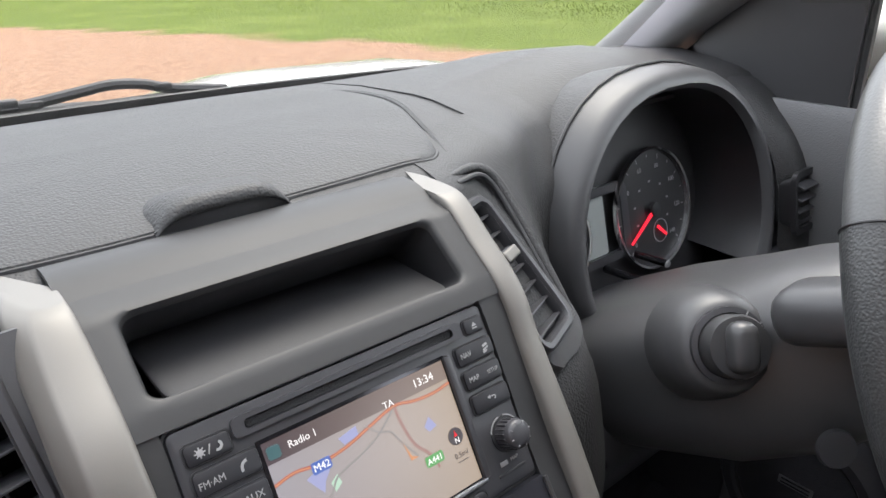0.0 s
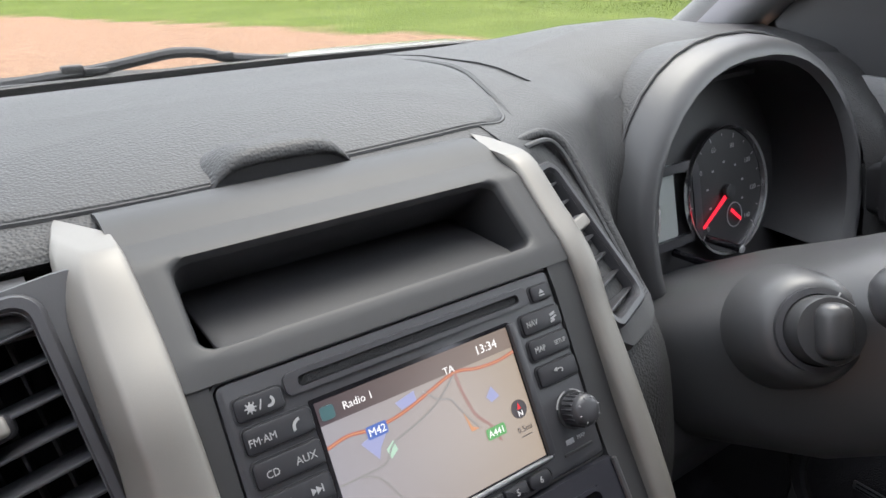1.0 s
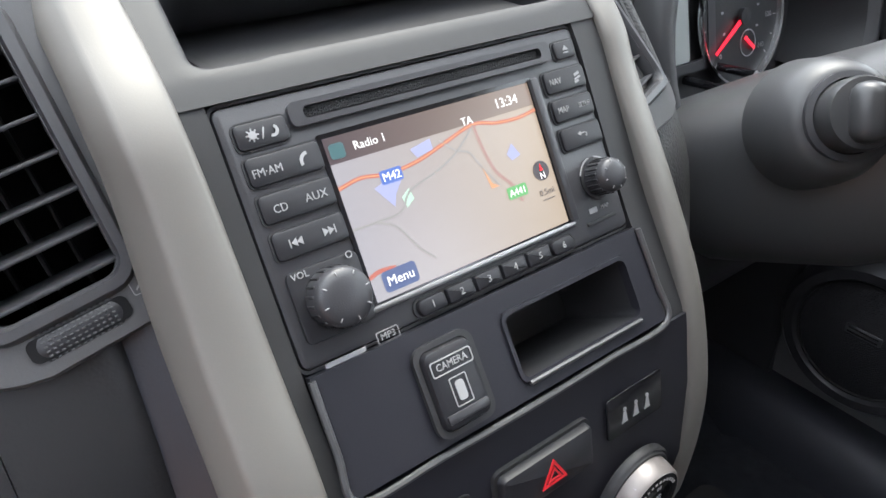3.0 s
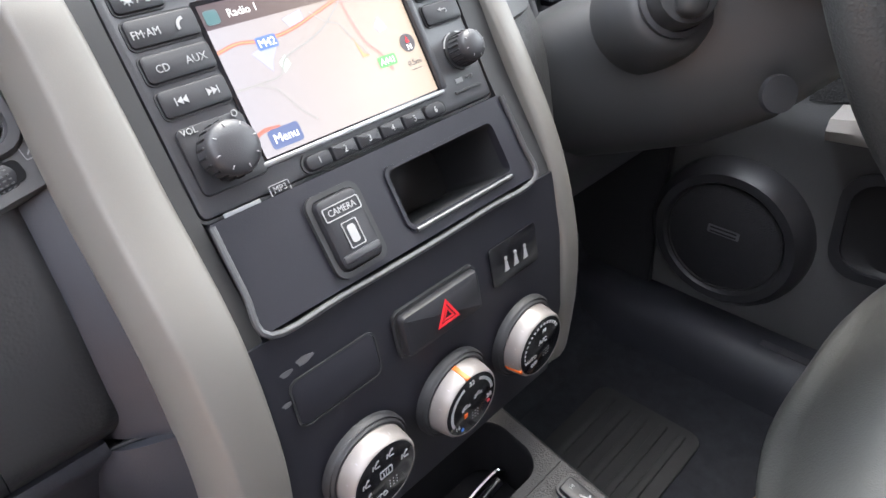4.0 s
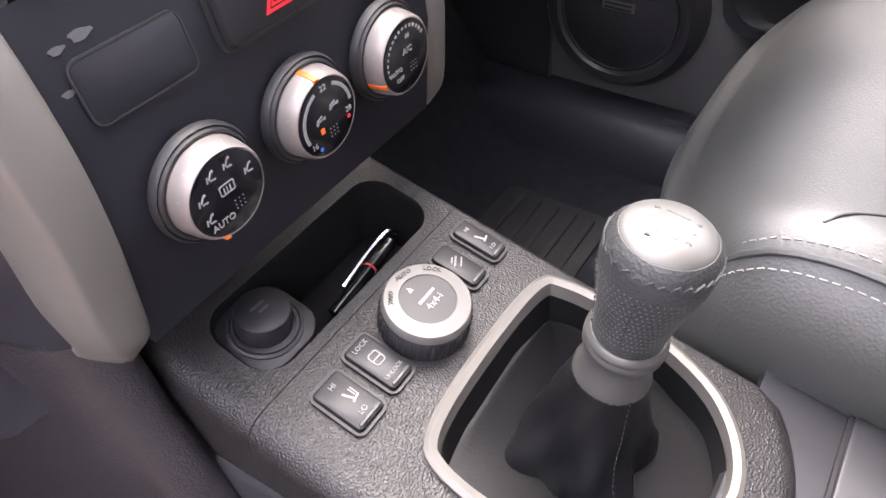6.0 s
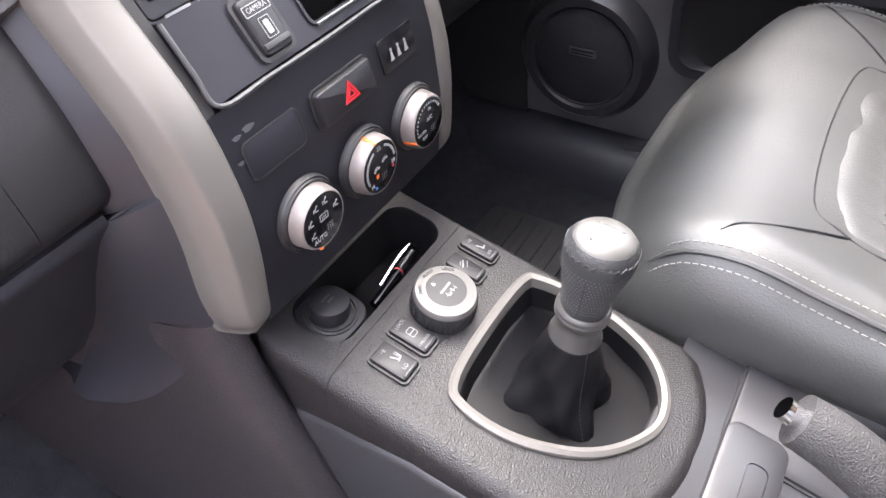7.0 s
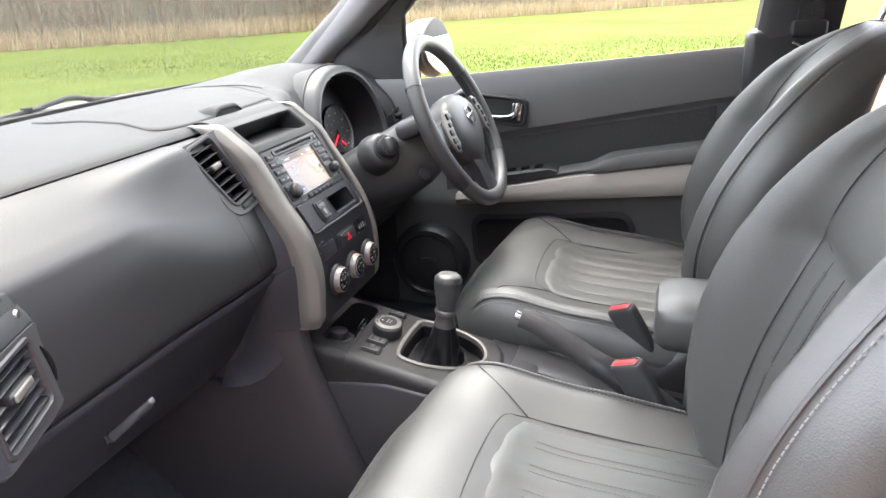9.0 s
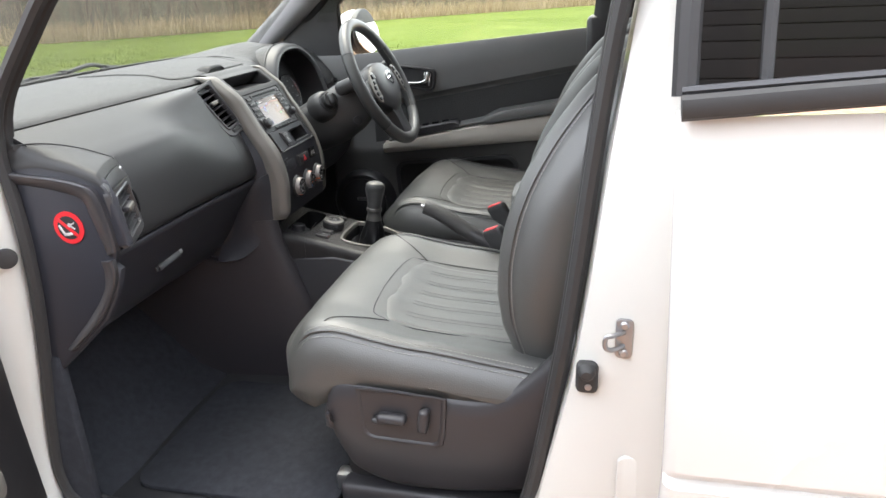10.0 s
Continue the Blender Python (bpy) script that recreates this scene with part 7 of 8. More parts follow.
# ---- steering column and wheel ----
SWC = Vector((0.378, -0.075, 1.045))
TIP = 26.0
WM = Matrix.Translation(SWC) @ pose(0, 0, 0, 90 - TIP, 0, 0)
col = thing("steering_column", "charcoal plastic steering column shroud", "steering column", (0.378, 0.06, 0.98))
CM = Matrix.Translation(-col.location)
shroud = []
ax = (WM.to_3x3() @ Vector((0, 0, -1)))
for s, w, hu, hd in ((0.045, 0.05, 0.045, 0.055), (0.07, 0.064, 0.055, 0.075), (0.12, 0.085, 0.056, 0.095), (0.18, 0.10, 0.052, 0.105), (0.26, 0.11, 0.05, 0.10), (0.36, 0.12, 0.04, 0.09)):
    c = SWC + ax * s
    ring = []
    for k in range(24):
        a = 2 * math.pi * k / 24
        ca, sa = math.cos(a), math.sin(a)
        ring.append(CM @ (WM.to_3x3() @ Vector((w * math.copysign(abs(ca) ** 0.7, ca), (hu if sa > 0 else hd) * math.copysign(abs(sa) ** 0.75, sa), 0)) + c))
    shroud.append(ring)
part("shroud", loft(shroud), COLM, col, smooth=50)
IG = CM @ Matrix.Translation((0.272, 0.052, 1.005)) @ pose(0, 0, 0, 62, 0, -38)
part("ignition_boss", lathe([(0.045, -0.05), (0.040, -0.02), (0.034, -0.006), (0.028, -0.002)], 32, m=IG), COLM, col)
part("ignition_knob", merged(lathe([(0.0225, -0.01), (0.0225, 0.014), (0.021, 0.018), (0.012, 0.0195), (0.0003, 0.02)], 32, m=IG), rbox(0.022, 0.036, 0.020, 0.009, 3, m=IG @ at3(0, 0, 0.020))), mat("worn_grey_knob", (0.04, 0.04, 0.042), 0.34), col, "grey turn-key ignition knob")
part("ignition_ring", lathe([(0.0275, -0.002), (0.0275, 0.002), (0.0235, 0.003), (0.0228, 0.0)], 32, m=IG, cap=False), PANEL, col)
for a in (60, 35, 10):
    part("print", rbox(0.0045, 0.0011, 0.0004, 0.0001, 1, m=IG @ pose(0, 0, 0, 0, 0, a) @ at3(0.0255, 0, 0.0027)), INK, col)
part("stalk_pod", rbox(0.055, 0.075, 0.040, 0.016, 3, m=CM @ Matrix.Translation((0.298, -0.003, 1.046)) @ pose(0, 0, 0, -22, 0, 0)), COLM, col)
part("stalk", tube(smooth_path([CM @ Vector(p) for p in ((0.46, -0.012, 1.06), (0.52, -0.025, 1.07), (0.58, -0.03, 1.075))], 5), lambda t: 0.008 + 0.004 * t, 10), DARK, col)
part("lock_cover", lathe([(0.014, 0), (0.013, 0.004), (0.0003, 0.005)], 24, m=CM @ Matrix.Translation((0.30, -0.02, 0.945)) @ pose(0, 0, 0, 70, 0, -40)), PANEL, col)

wheel = thing("steering_wheel", "black leather steering wheel with silver buttons", "steering wheel", tuple(SWC))
WL = pose(0, 0, 0, 90 - TIP, 0, 0)
R1 = 0.178
rim_pts = [WL @ Vector((R1 * math.cos(a), R1 * math.sin(a), 0.0)) for a in np.linspace(0, 2 * math.pi, 72, endpoint=False)]
rim = part("rim", tube(rim_pts, 0.0165, 14, True), WHEELL, wheel, "smooth black leather rim")
for a0, a1 in ((-38, 32), (148, 218)):
    seg = [WL @ Vector((R1 * math.cos(radians(a)), R1 * math.sin(radians(a)), 0.0)) for a in np.linspace(a0, a1, 20)]
    part("grip", tube(seg, 0.0172, 14), LEATHER2, rim, "perforated leather grip")
    for a in (a0, a1):
        ring = [WL @ pose(0, 0, 0, 0, 0, a) @ at3(R1, 0, 0) @ Vector((0.0173 * math.cos(b), 0, 0.0173 * math.sin(b))) for b in np.linspace(0, 2 * math.pi, 16, endpoint=False)]
        part("seam", tube(ring, 0.0008, 6, True), DARK, rim)
    stitches([WL @ Vector(((R1 - 0.0165) * math.cos(radians(a)), (R1 - 0.0165) * math.sin(radians(a)), 0.006)) for a in np.linspace(a0, a1, 40)], rim, size=0.0028, gap=0.0055, r=0.0008)
hub = []
for s, z in ((0.55, -0.05), (0.95, -0.03), (1.0, -0.006), (0.93, 0.010), (0.7, 0.022), (0.35, 0.027), (0.02, 0.028)):
    ring = []
    for k in range(36):
        a = 2 * math.pi * k / 36
        rx = 0.094 * (1 + 0.06 * math.cos(2 * a))
        ry = 0.080 * (1 - 0.18 * math.sin(a))
        ring.append(WL @ Vector((rx * s * math.cos(a), ry * s * math.sin(a) - 0.006, z)))
    hub.append(ring)
hubp = part("airbag_cover", loft(hub), COLM, wheel, "smooth charcoal airbag cover")
bd = [(0.021 * math.cos(a), 0.021 * math.sin(a)) for a in np.linspace(0, 2 * math.pi, 28, endpoint=False)]
bi = [(0.016 * math.cos(a), 0.016 * math.sin(a)) for a in np.linspace(0, 2 * math.pi, 28, endpoint=False)]
part("badge_ring", frame_ring(bd, bi, 0.003, m=WL @ at3(0, 0.0, 0.0275)), CHROME, hubp, "round chrome badge")
part("badge_bar", rbox(0.046, 0.009, 0.003, 0.001, m=WL @ at3(0, 0.0, 0.029)), CHROME, hubp)
for s in (-1, 1):
    sp = []
    for x, w, z0, z1 in ((0.07, 0.034, -0.024, 0.012), (0.11, 0.030, -0.018, 0.012), (0.15, 0.022, -0.012, 0.009), (0.172, 0.020, -0.009, 0.008)):
        sp.append([WL @ Vector((s * x, y - 0.012, z)) for y, z in ((-w, z0), (w, z0), (w, z1 - 0.003), (w - 0.006, z1), (-w + 0.006, z1), (-w, z1 - 0.003))])
    spk_ = part("spoke", loft(sp), PANEL, wheel)
    pm = WL @ at3(s * 0.112, -0.010, 0.0115) @ pose(0, 0, 0, 0, s * 4, 0)
    part("switch_plate", slab([(x * s, y) for x, y in ((-0.026, 0.042), (-0.006, 0.044), (0.020, 0.018), (0.026, -0.008), (0.016, -0.038), (-0.002, -0.046), (-0.012, -0.030), (-0.014, 0.0))][::s], 0.006, 0.002, m=pm), SILVER, spk_, "silver switch panel")
    for x, y, w, h in ((-0.012, 0.030, 0.020, 0.014), (-0.002, 0.013, 0.012, 0.010), (0.006, -0.001, 0.014, 0.012), (0.008, -0.018, 0.016, 0.012), (0.006, -0.033, 0.012, 0.009)):
        part("switch", slab(outline(w, h, 0.003), 0.004, 0.0015, m=pm @ at3(x * s, y, 0.0055)), BUTTON, spk_)
sp = []
for y, w, z0, z1 in ((-0.06, 0.05, -0.024, 0.008), (-0.11, 0.030, -0.018, 0.008), (-0.172, 0.034, -0.008, 0.007)):
    sp.append([WL @ Vector((x, y, z)) for x, z in ((-w, z0), (w, z0), (w, z1 - 0.004), (w - 0.008, z1), (-w + 0.008, z1), (-w, z1 - 0.004))])
part("spoke", loft(sp), PANEL, wheel)

# ---- centre console ----
console = thing("centre_console", "grained black plastic centre console", "console", (0.01, -0.1, 0.7))
CO = Vector((0.01, -0.1, 0.7))
SL = 0.22
SA = math.degrees(math.atan(SL))


def K(x, y, off=0.0):
    """A pose on the console's sloping top: x across, y forward, z out of it."""
    p = Vector((x, y, 0.728 + SL * y)) - CO
    return Matrix.Translation(p) @ pose(0, 0, 0, SA, 0, 0) @ at3(0, 0, off)


def kp(x, y, dz=0.0):
    return (x - CO.x, y - CO.y, 0.728 + SL * y + dz - CO.z)


BEZ = smooth_path([(0.078, -0.072, 0), (0.088, -0.085, 0), (0.092, -0.115, 0), (0.089, -0.155, 0), (0.075, -0.192, 0), (0.048, -0.215, 0), (0.015, -0.221, 0), (-0.018, -0.205, 0), (-0.042, -0.180, 0), (-0.058, -0.145, 0), (-0.063, -0.115, 0), (-0.060, -0.088, 0), (-0.050, -0.075, 0), (-0.02, -0.069, 0), (0.04, -0.068, 0)], 4, True)


def inward(d):
    out, n = [], len(BEZ)
    for i in range(n):
        t = (BEZ[(i + 1) % n] - BEZ[i - 1]).normalized()
        out.append(BEZ[i] + Vector((t.y, -t.x, 0)) * d)
    return out


sgn = 1 if (inward(0.01)[0] - Vector((0.014, -0.14, 0))).length < (BEZ[0] - Vector((0.014, -0.14, 0))).length else -1
# top skin: two fans of rings, round the gear opening and round the pocket, rolling over at the edges
XL, XR, YF = -0.085, 0.094, 0.088
GC, PC = Vector((0.014, -0.14, 0)), Vector((0.006, 0.034, 0))
ROLL = ((0.003, -0.0002), (0.007, -0.0014), (0.0105, -0.0035), (0.0135, -0.007), (0.0155, -0.012), (0.0165, -0.020), (0.0175, -0.040), (0.0190, -0.075))


def box_edge(p, c, y0, y1, rear=False):
    """Where the ray from c through p leaves the console's top."""
    d = (p - c).normalized()
    t = 10.0
    if abs(d.x) > 1e-6:
        t = min(t, ((XR if d.x > 0 else XL) - c.x) / d.x)
    if d.y > 1e-6:
        t = min(t, (y1 - c.y) / d.y)
    elif rear:
        t = min(t, 0.098 + 0.012 * min(1.0, abs(math.atan2(d.x, -d.y)) / 1.2))
    elif d.y < -1e-6:
        t = min(t, (y0 - c.y) / d.y)
    return c + d * t


def top_fan(hole, c, y0, y1, rear, corners):
    outer = [box_edge(p, c, y0, y1, rear) for p in hole]
    for q in corners:
        q = Vector((*q, 0))
        outer[min(range(len(outer)), key=lambda i: (outer[i] - q).length)] = q
    rows = [[kp(*(a.lerp(b, k)).xy) for a, b in zip(hole, outer)] for k in (0.0, 0.35, 0.7, 1.0)]
    way = []
    for p in outer:
        if p.x < XL + 0.001 or p.x > XR - 0.001:
            n = Vector((-1.0 if p.x < 0 else 0.45, 0, 0))
        elif rear and p.y < -0.15:
            n = (p - c).normalized() * 0.8
        else:
            n = Vector((0, 0, 0))
        way.append(n)
    for o, dz in ROLL:
        rows.append([kp(p.x + n.x * o, p.y + n.y * o, dz) for p, n in zip(outer, way)])
    return loft(rows, True, False)


part("console_top", top_fan(BEZ, GC, -1, -0.0005, True, ((XL, -0.0005), (XR, -0.0005))), GRAINY, console, smooth=40)
HOLE = [PC + Vector((x, y, 0)) for x, y in outline(0.156, 0.054, 0.019, 9)]
HOLE2 = []
for i, p in enumerate(HOLE):
    q = HOLE[(i + 1) % len(HOLE)]
    n = max(1, int((q - p).length / 0.006))
    HOLE2 += [p.lerp(q, k / n) for k in range(n)]
part("pocket_surround", top_fan(HOLE2, PC, 0.0, YF, False, ((XL, 0.0), (XR, 0.0), (XL, YF), (XR, YF))), GRAINY, console, smooth=40)
# sides below the rolled edge, the lower piece a little proud of the upper
for x, sx in ((XL - 0.0175, -1), (XR + 0.0085, 1)):
    part("side_panel", sheet([[(x - CO.x + sx * dx, y - CO.y, lerp(y, (-0.62, -0.19, -0.07, 0.09), (0.60, 0.668, 0.684, 0.668)) * (1 - f) + 0.40 * f - CO.z) for y in np.linspace(0.09, -0.62, 14)] for f, dx in ((0.0, 0.0005), (0.006, 0.003), (0.02, 0.0045), (0.5, 0.012), (1.0, 0.02))], 0.008), PANEL, console, "smooth charcoal console side")
# front pocket
pk = [[kp(*(PC + (p - PC) * k).xy, dz) for p in HOLE2] for k, dz in ((1.0, 0.0), (0.992, -0.0008), (0.980, -0.003), (0.972, -0.008), (0.93, -0.048))]
bm = loft(pk, True, False)
bm.verts.ensure_lookup_table()
n = len(HOLE2)
bm.faces.new([bm.verts[4 * n + k] for k in range(n)])
# pocket walls and floor coloured near black for the shade down there
part("front_pocket", bm, mat_recess_shade, console, "deep pocket below the climate controls, blackened for shade", smooth=40)
# power socket
so = part("socket_plate", slab(outline(0.050, 0.050, 0.017), 0.018, 0.002, m=K(-0.0465, 0.034, -0.0215)), BUTTON, console)
part("socket_rim", lathe([(0.0215, -0.002), (0.0215, 0.001), (0.0200, 0.0018), (0.0190, 0.0006), (0.0186, 0.0018), (0.0172, 0.0018), (0.0165, -0.002)], 32, m=K(-0.0465, 0.034, -0.003), cap=False), DARK, so)
sc = part("socket_cap", lathe([(0.0160, -0.01), (0.0160, 0.0075), (0.0154, 0.0092), (0.0140, 0.0100), (0.0003, 0.0103)], 36, m=K(-0.0455, 0.036, 0.0) @ pose(0, 0, 0, -4, 3, 0)), BUTTON, so, "black power socket cap")
for dx, dy, w in ((0.0, 0.004, 0.010), (0.001, 0.0, 0.007), (0.0, -0.004, 0.009)):
    part("print", rbox(w, 0.0018, 0.0003, 0.0001, 1, m=K(-0.0455 + dx, 0.036 + dy, 0.0103) @ pose(0, 0, 0, -4, 3, 0)), FAINT, sc)
pen = thing("pen", "black and chrome pen lying in the console pocket", "pen", tuple(CO + Vector(kp(0.034, 0.031, -0.034))))
part("barrel", tube([(-0.034, 0.0, -0.004), (0.03, 0.001, 0.006)], 0.0045, 10), GLOSSB, pen)
part("clip", tube(smooth_path([(-0.018, 0.004, 0.004), (0.01, 0.006, 0.0085), (0.032, 0.005, 0.012), (0.038, 0.002, 0.008)], 4), 0.002, 8), CHROME, pen)
part("band", tube([(0.005, 0.0005, 0.0022), (0.0065, 0.0006, 0.0024)], 0.0047, 10), REDP, pen)


def flat_key(x, y, w, h, texts, name, label):
    b = part(name, slab(outline(w, h, 0.003), 0.0055, 0.0018, m=K(x, y, 0.0)), BUTTON, console, label)
    part("key_frame", frame_ring(outline(w + 0.004, h + 0.004, 0.005), outline(w + 0.0005, h + 0.0005, 0.003), 0.0025, m=K(x, y, 0.0)), DARK, b)
    part("key_tip", rbox(w * 0.8, 0.0022, 0.0016, 0.0006, m=K(x, y - h * 0.42, 0.0055)), PANEL, b)
    for s, dx, dy, size, rot in texts:
        text(s, size, K(x + dx, y + dy, 0.0057) @ pose(0, 0, 0, 0, 0, rot), INKD, b, depth=0.0002)
    return b


b = flat_key(-0.0565, -0.0315, 0.0205, 0.033, (("HI", 0, 0.0105, 0.0045, 0), ("LO", 0, -0.0095, 0.0045, 0)), "seat_heater_switch", "black heated seat switch")
part("seat_mark", squiggle(K(-0.0555, -0.031, 0.0057), ((0, 0, 0.0014, 0.008, 20), (0.002, -0.003, 0.006, 0.0014, 15), (0.003, 0.001, 0.0008, 0.005, 0), (0.0045, 0.001, 0.0008, 0.005, 0))), INKD, b)
b = flat_key(-0.0285, -0.030, 0.0185, 0.035, (("LOCK", 0, 0.0125, 0.0042, 0), ("UNLOCK", 0, -0.010, 0.0034, 0)), "door_lock_switch", "black door lock switch")
part("door_mark", merged(frame_ring(outline(0.0075, 0.0085, 0.002), outline(0.006, 0.007, 0.0014), 0.0003, m=K(-0.0285, 0.0015 - 0.03, 0.0057)), rbox(0.006, 0.001, 0.0003, 0.0001, 1, m=K(-0.0285, -0.0285, 0.0057))), INKD, b)
b = flat_key(0.0545, -0.029, 0.0155, 0.033, (), "descent_switch", "black hill descent switch")
part("car_mark", squiggle(K(0.0545, -0.027, 0.0057), ((0, 0.001, 0.008, 0.0012, 30), (-0.001, 0.003, 0.005, 0.001, 30), (0.002, -0.002, 0.0075, 0.0010, 30))), INKD, b)
b = flat_key(0.080, -0.028, 0.0145, 0.033, (("HI", 0, 0.010, 0.004, 0), ("LO", 0, -0.0095, 0.004, 0)), "seat_heater_switch", "black heated seat switch")
part("seat_mark", squiggle(K(0.080, -0.028, 0.0057), ((0, 0, 0.0014, 0.007, 20), (0.002, -0.003, 0.005, 0.0014, 15))), INKD, b)
# four-wheel-drive selector
K4 = K(0.010, -0.0335, 0.0)
k4 = part("drive_selector", lathe([(0.0262, 0), (0.0262, 0.016), (0.0255, 0.0175)], 40, m=K4), DARK, console, "silver-ringed four-wheel-drive knob")
for k in range(40):
    part("grip_rib", rbox(0.0014, 0.0016, 0.014, 0.0005, 1, m=K4 @ pose(0, 0, 0, 0, 0, 9 * k) @ at3(0.0264, 0, 0.008)), DARK, k4)
part("ring", lathe([(0.0258, 0.0165), (0.0258, 0.020), (0.0245, 0.0225), (0.0165, 0.0240), (0.0160, 0.0228)], 40, m=K4, cap=False), mat("satin_ring", (0.15, 0.146, 0.14), 0.5, metal=0.3), k4, "satin silver ring")
part("cap", lathe([(0.0165, 0.018), (0.0162, 0.0232), (0.0003, 0.0234)], 32, m=K4), BUTTON, k4)
part("pointer", slab([(-0.0015, 0), (0.0015, 0), (0, 0.0038)], 0.0004, m=K4 @ at3(-0.002, 0.0095, 0.0235)), INKW, k4)
text("4x4-i", 0.0062, K4 @ at3(0.001, -0.004, 0.0236), INK, k4, depth=0.0002)
part("print", rbox(0.014, 0.002, 0.0003, 0.0001, m=K4 @ at3(0.001, 0.0015, 0.0236)), INKD, k4)
for s, a in (("2WD", 128), ("AUTO", 78), ("LOCK", 28)):
    text(s, 0.0040, K4 @ pose(0, 0, 0, 0, 0, a - 90) @ at3(0, 0.0205, 0.0238), DARK, k4, depth=0.0002)
# silver gear surround, dark well, leather gaiter
pin = inward(sgn * 0.0085)
pmid = inward(sgn * 0.003)
part("gear_surround", loft([[kp(p.x, p.y, -0.004) for p in BEZ], [kp(p.x, p.y, 0.0035) for p in BEZ], [kp(p.x, p.y, 0.0055) for p in pmid], [kp(p.x, p.y, 0.004) for p in inward(sgn * 0.007)], [kp(p.x, p.y, -0.006) for p in pin]], True, False), SILVER, console, "satin silver gear lever surround")
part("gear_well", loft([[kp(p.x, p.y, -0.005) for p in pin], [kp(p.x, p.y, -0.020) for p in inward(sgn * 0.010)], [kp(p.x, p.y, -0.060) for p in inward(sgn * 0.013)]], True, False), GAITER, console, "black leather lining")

gear = thing("gear_lever", "leather gear lever with silver-capped knob", "gear lever", tuple(Vector((0.016, -0.139, 0.70))))
G = pose(0, 0, 0, 6, 3, 0)
boot = []
hem = [Vector(kp(p.x, p.y, -0.026)) + CO - gear.location for p in inward(sgn * 0.0105)]
turn = [math.atan2(q.y, q.x) for q in hem]
NECK = ((-0.055, 0.047), (-0.042, 0.043), (-0.028, 0.0385), (-0.015, 0.034), (-0.004, 0.0305), (0.008, 0.0275), (0.018, 0.0255), (0.028, 0.0228), (0.037, 0.0208), (0.045, 0.0195))


def pucker(a, z):
    """Folds of the leather, deeper towards the hem."""
    k = max(0.0, 0.045 - z) / 0.09
    return 1 + k * (0.17 * math.sin(4 * a + z * 60) + 0.12 * math.sin(7 * a + 1 - z * 90) + 0.10 * noise.noise((3 * math.cos(a), 3 * math.sin(a), z * 40)))


low = [G @ Vector((0.047 * pucker(a, -0.055) * math.cos(a), 0.047 * pucker(a, -0.055) * math.sin(a), -0.055)) for a in turn]
for f, sag in ((0.0, 0.0), (0.12, 0.020), (0.4, 0.030), (0.75, 0.018)):
    boot.append([q.lerp(w, f) - Vector((0, 0, sag + 0.002 * math.sin(9 * a))) for q, w, a in zip(hem, low, turn)])
for z, r in NECK:
    boot.append([G @ Vector((r * pucker(a, z) * math.cos(a), r * pucker(a, z) * math.sin(a), z)) for a in turn])
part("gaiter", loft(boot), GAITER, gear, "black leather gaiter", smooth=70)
side = min(range(len(turn)), key=lambda i: abs(turn[i] + 2.3))
stitches([ring[side] * 1.012 for ring in boot[4:]], gear, gap=0.004, size=0.0026, r=0.0004, mat_=PANEL)
part("collar", lathe([(0.0195, 0.038), (0.0198, 0.046), (0.0180, 0.052), (0.0165, 0.060), (0.0172, 0.065), (0.0198, 0.068), (0.0200, 0.070), (0.0192, 0.0715), (0.0200, 0.073), (0.0198, 0.075), (0.0178, 0.077)], 32, m=G), mat("grey_satin_collar", (0.10, 0.097, 0.094), 0.38, metal=0.4), gear, "grey satin collar")
part("grip", lathe([(0.0170, 0.072), (0.0172, 0.080), (0.0185, 0.092), (0.0215, 0.108), (0.0242, 0.120), (0.0248, 0.128), (0.0232, 0.136), (0.0205, 0.1395)], 36, m=G), LEATHER2, gear, "perforated black leather grip")
part("cap", lathe([(0.0212, 0.1365), (0.0205, 0.1392), (0.0182, 0.1415), (0.0120, 0.1438), (0.0003, 0.1448)], 36, m=G), mat("matt_silver_cap", (0.125, 0.122, 0.115), 0.45, metal=0.4, vary=0.2, vscale=60), gear, "domed silver cap")
stitches([G @ Vector((0.0243 * math.cos(a), 0.0243 * math.sin(a), 0.1325 + 0.0012 * (1 if i % 2 else -1))) for i, a in enumerate(np.linspace(0, 2 * math.pi, 60))], gear, gap=0.0028, size=0.0026, r=0.0006, mat_=COLM)
for sx, ang in ((-0.6, 0), (0.6, 0)):
    stitches([G @ Vector((r * math.cos(2.6 + sx), r * math.sin(2.6 + sx), z)) for r, z in ((0.0178, 0.080), (0.0191, 0.092), (0.0221, 0.108), (0.0248, 0.120))], gear, gap=0.0032, size=0.0022, r=0.0004, mat_=PANEL)
dots = bmesh.new()
for i, (r, z) in enumerate([(lerp(z, (0.080, 0.092, 0.108, 0.120, 0.128), (0.0172, 0.0185, 0.0215, 0.0242, 0.0248)), z) for z in np.linspace(0.084, 0.122, 13)]):
    for k in range(26):
        a = math.radians(100 + 6.4 * (k + 0.5 * (i % 2)))
        m0 = G @ at3(r * math.cos(a), r * math.sin(a), z) @ pose(0, 0, 0, 0, 90, math.degrees(a))
        dots.faces.new([dots.verts.new(m0 @ Vector((0.00042 * math.cos(q), 0.00042 * math.sin(q), 0.00025))) for q in (0, 1.047, 2.094, 3.142, 4.189, 5.236)])
part("perforation", dots, INKD, gear)
CAPINK = mat("brown_grey_print", (0.06, 0.055, 0.05), 0.6)
GCAP = G @ at3(0, 0, 0.1445)
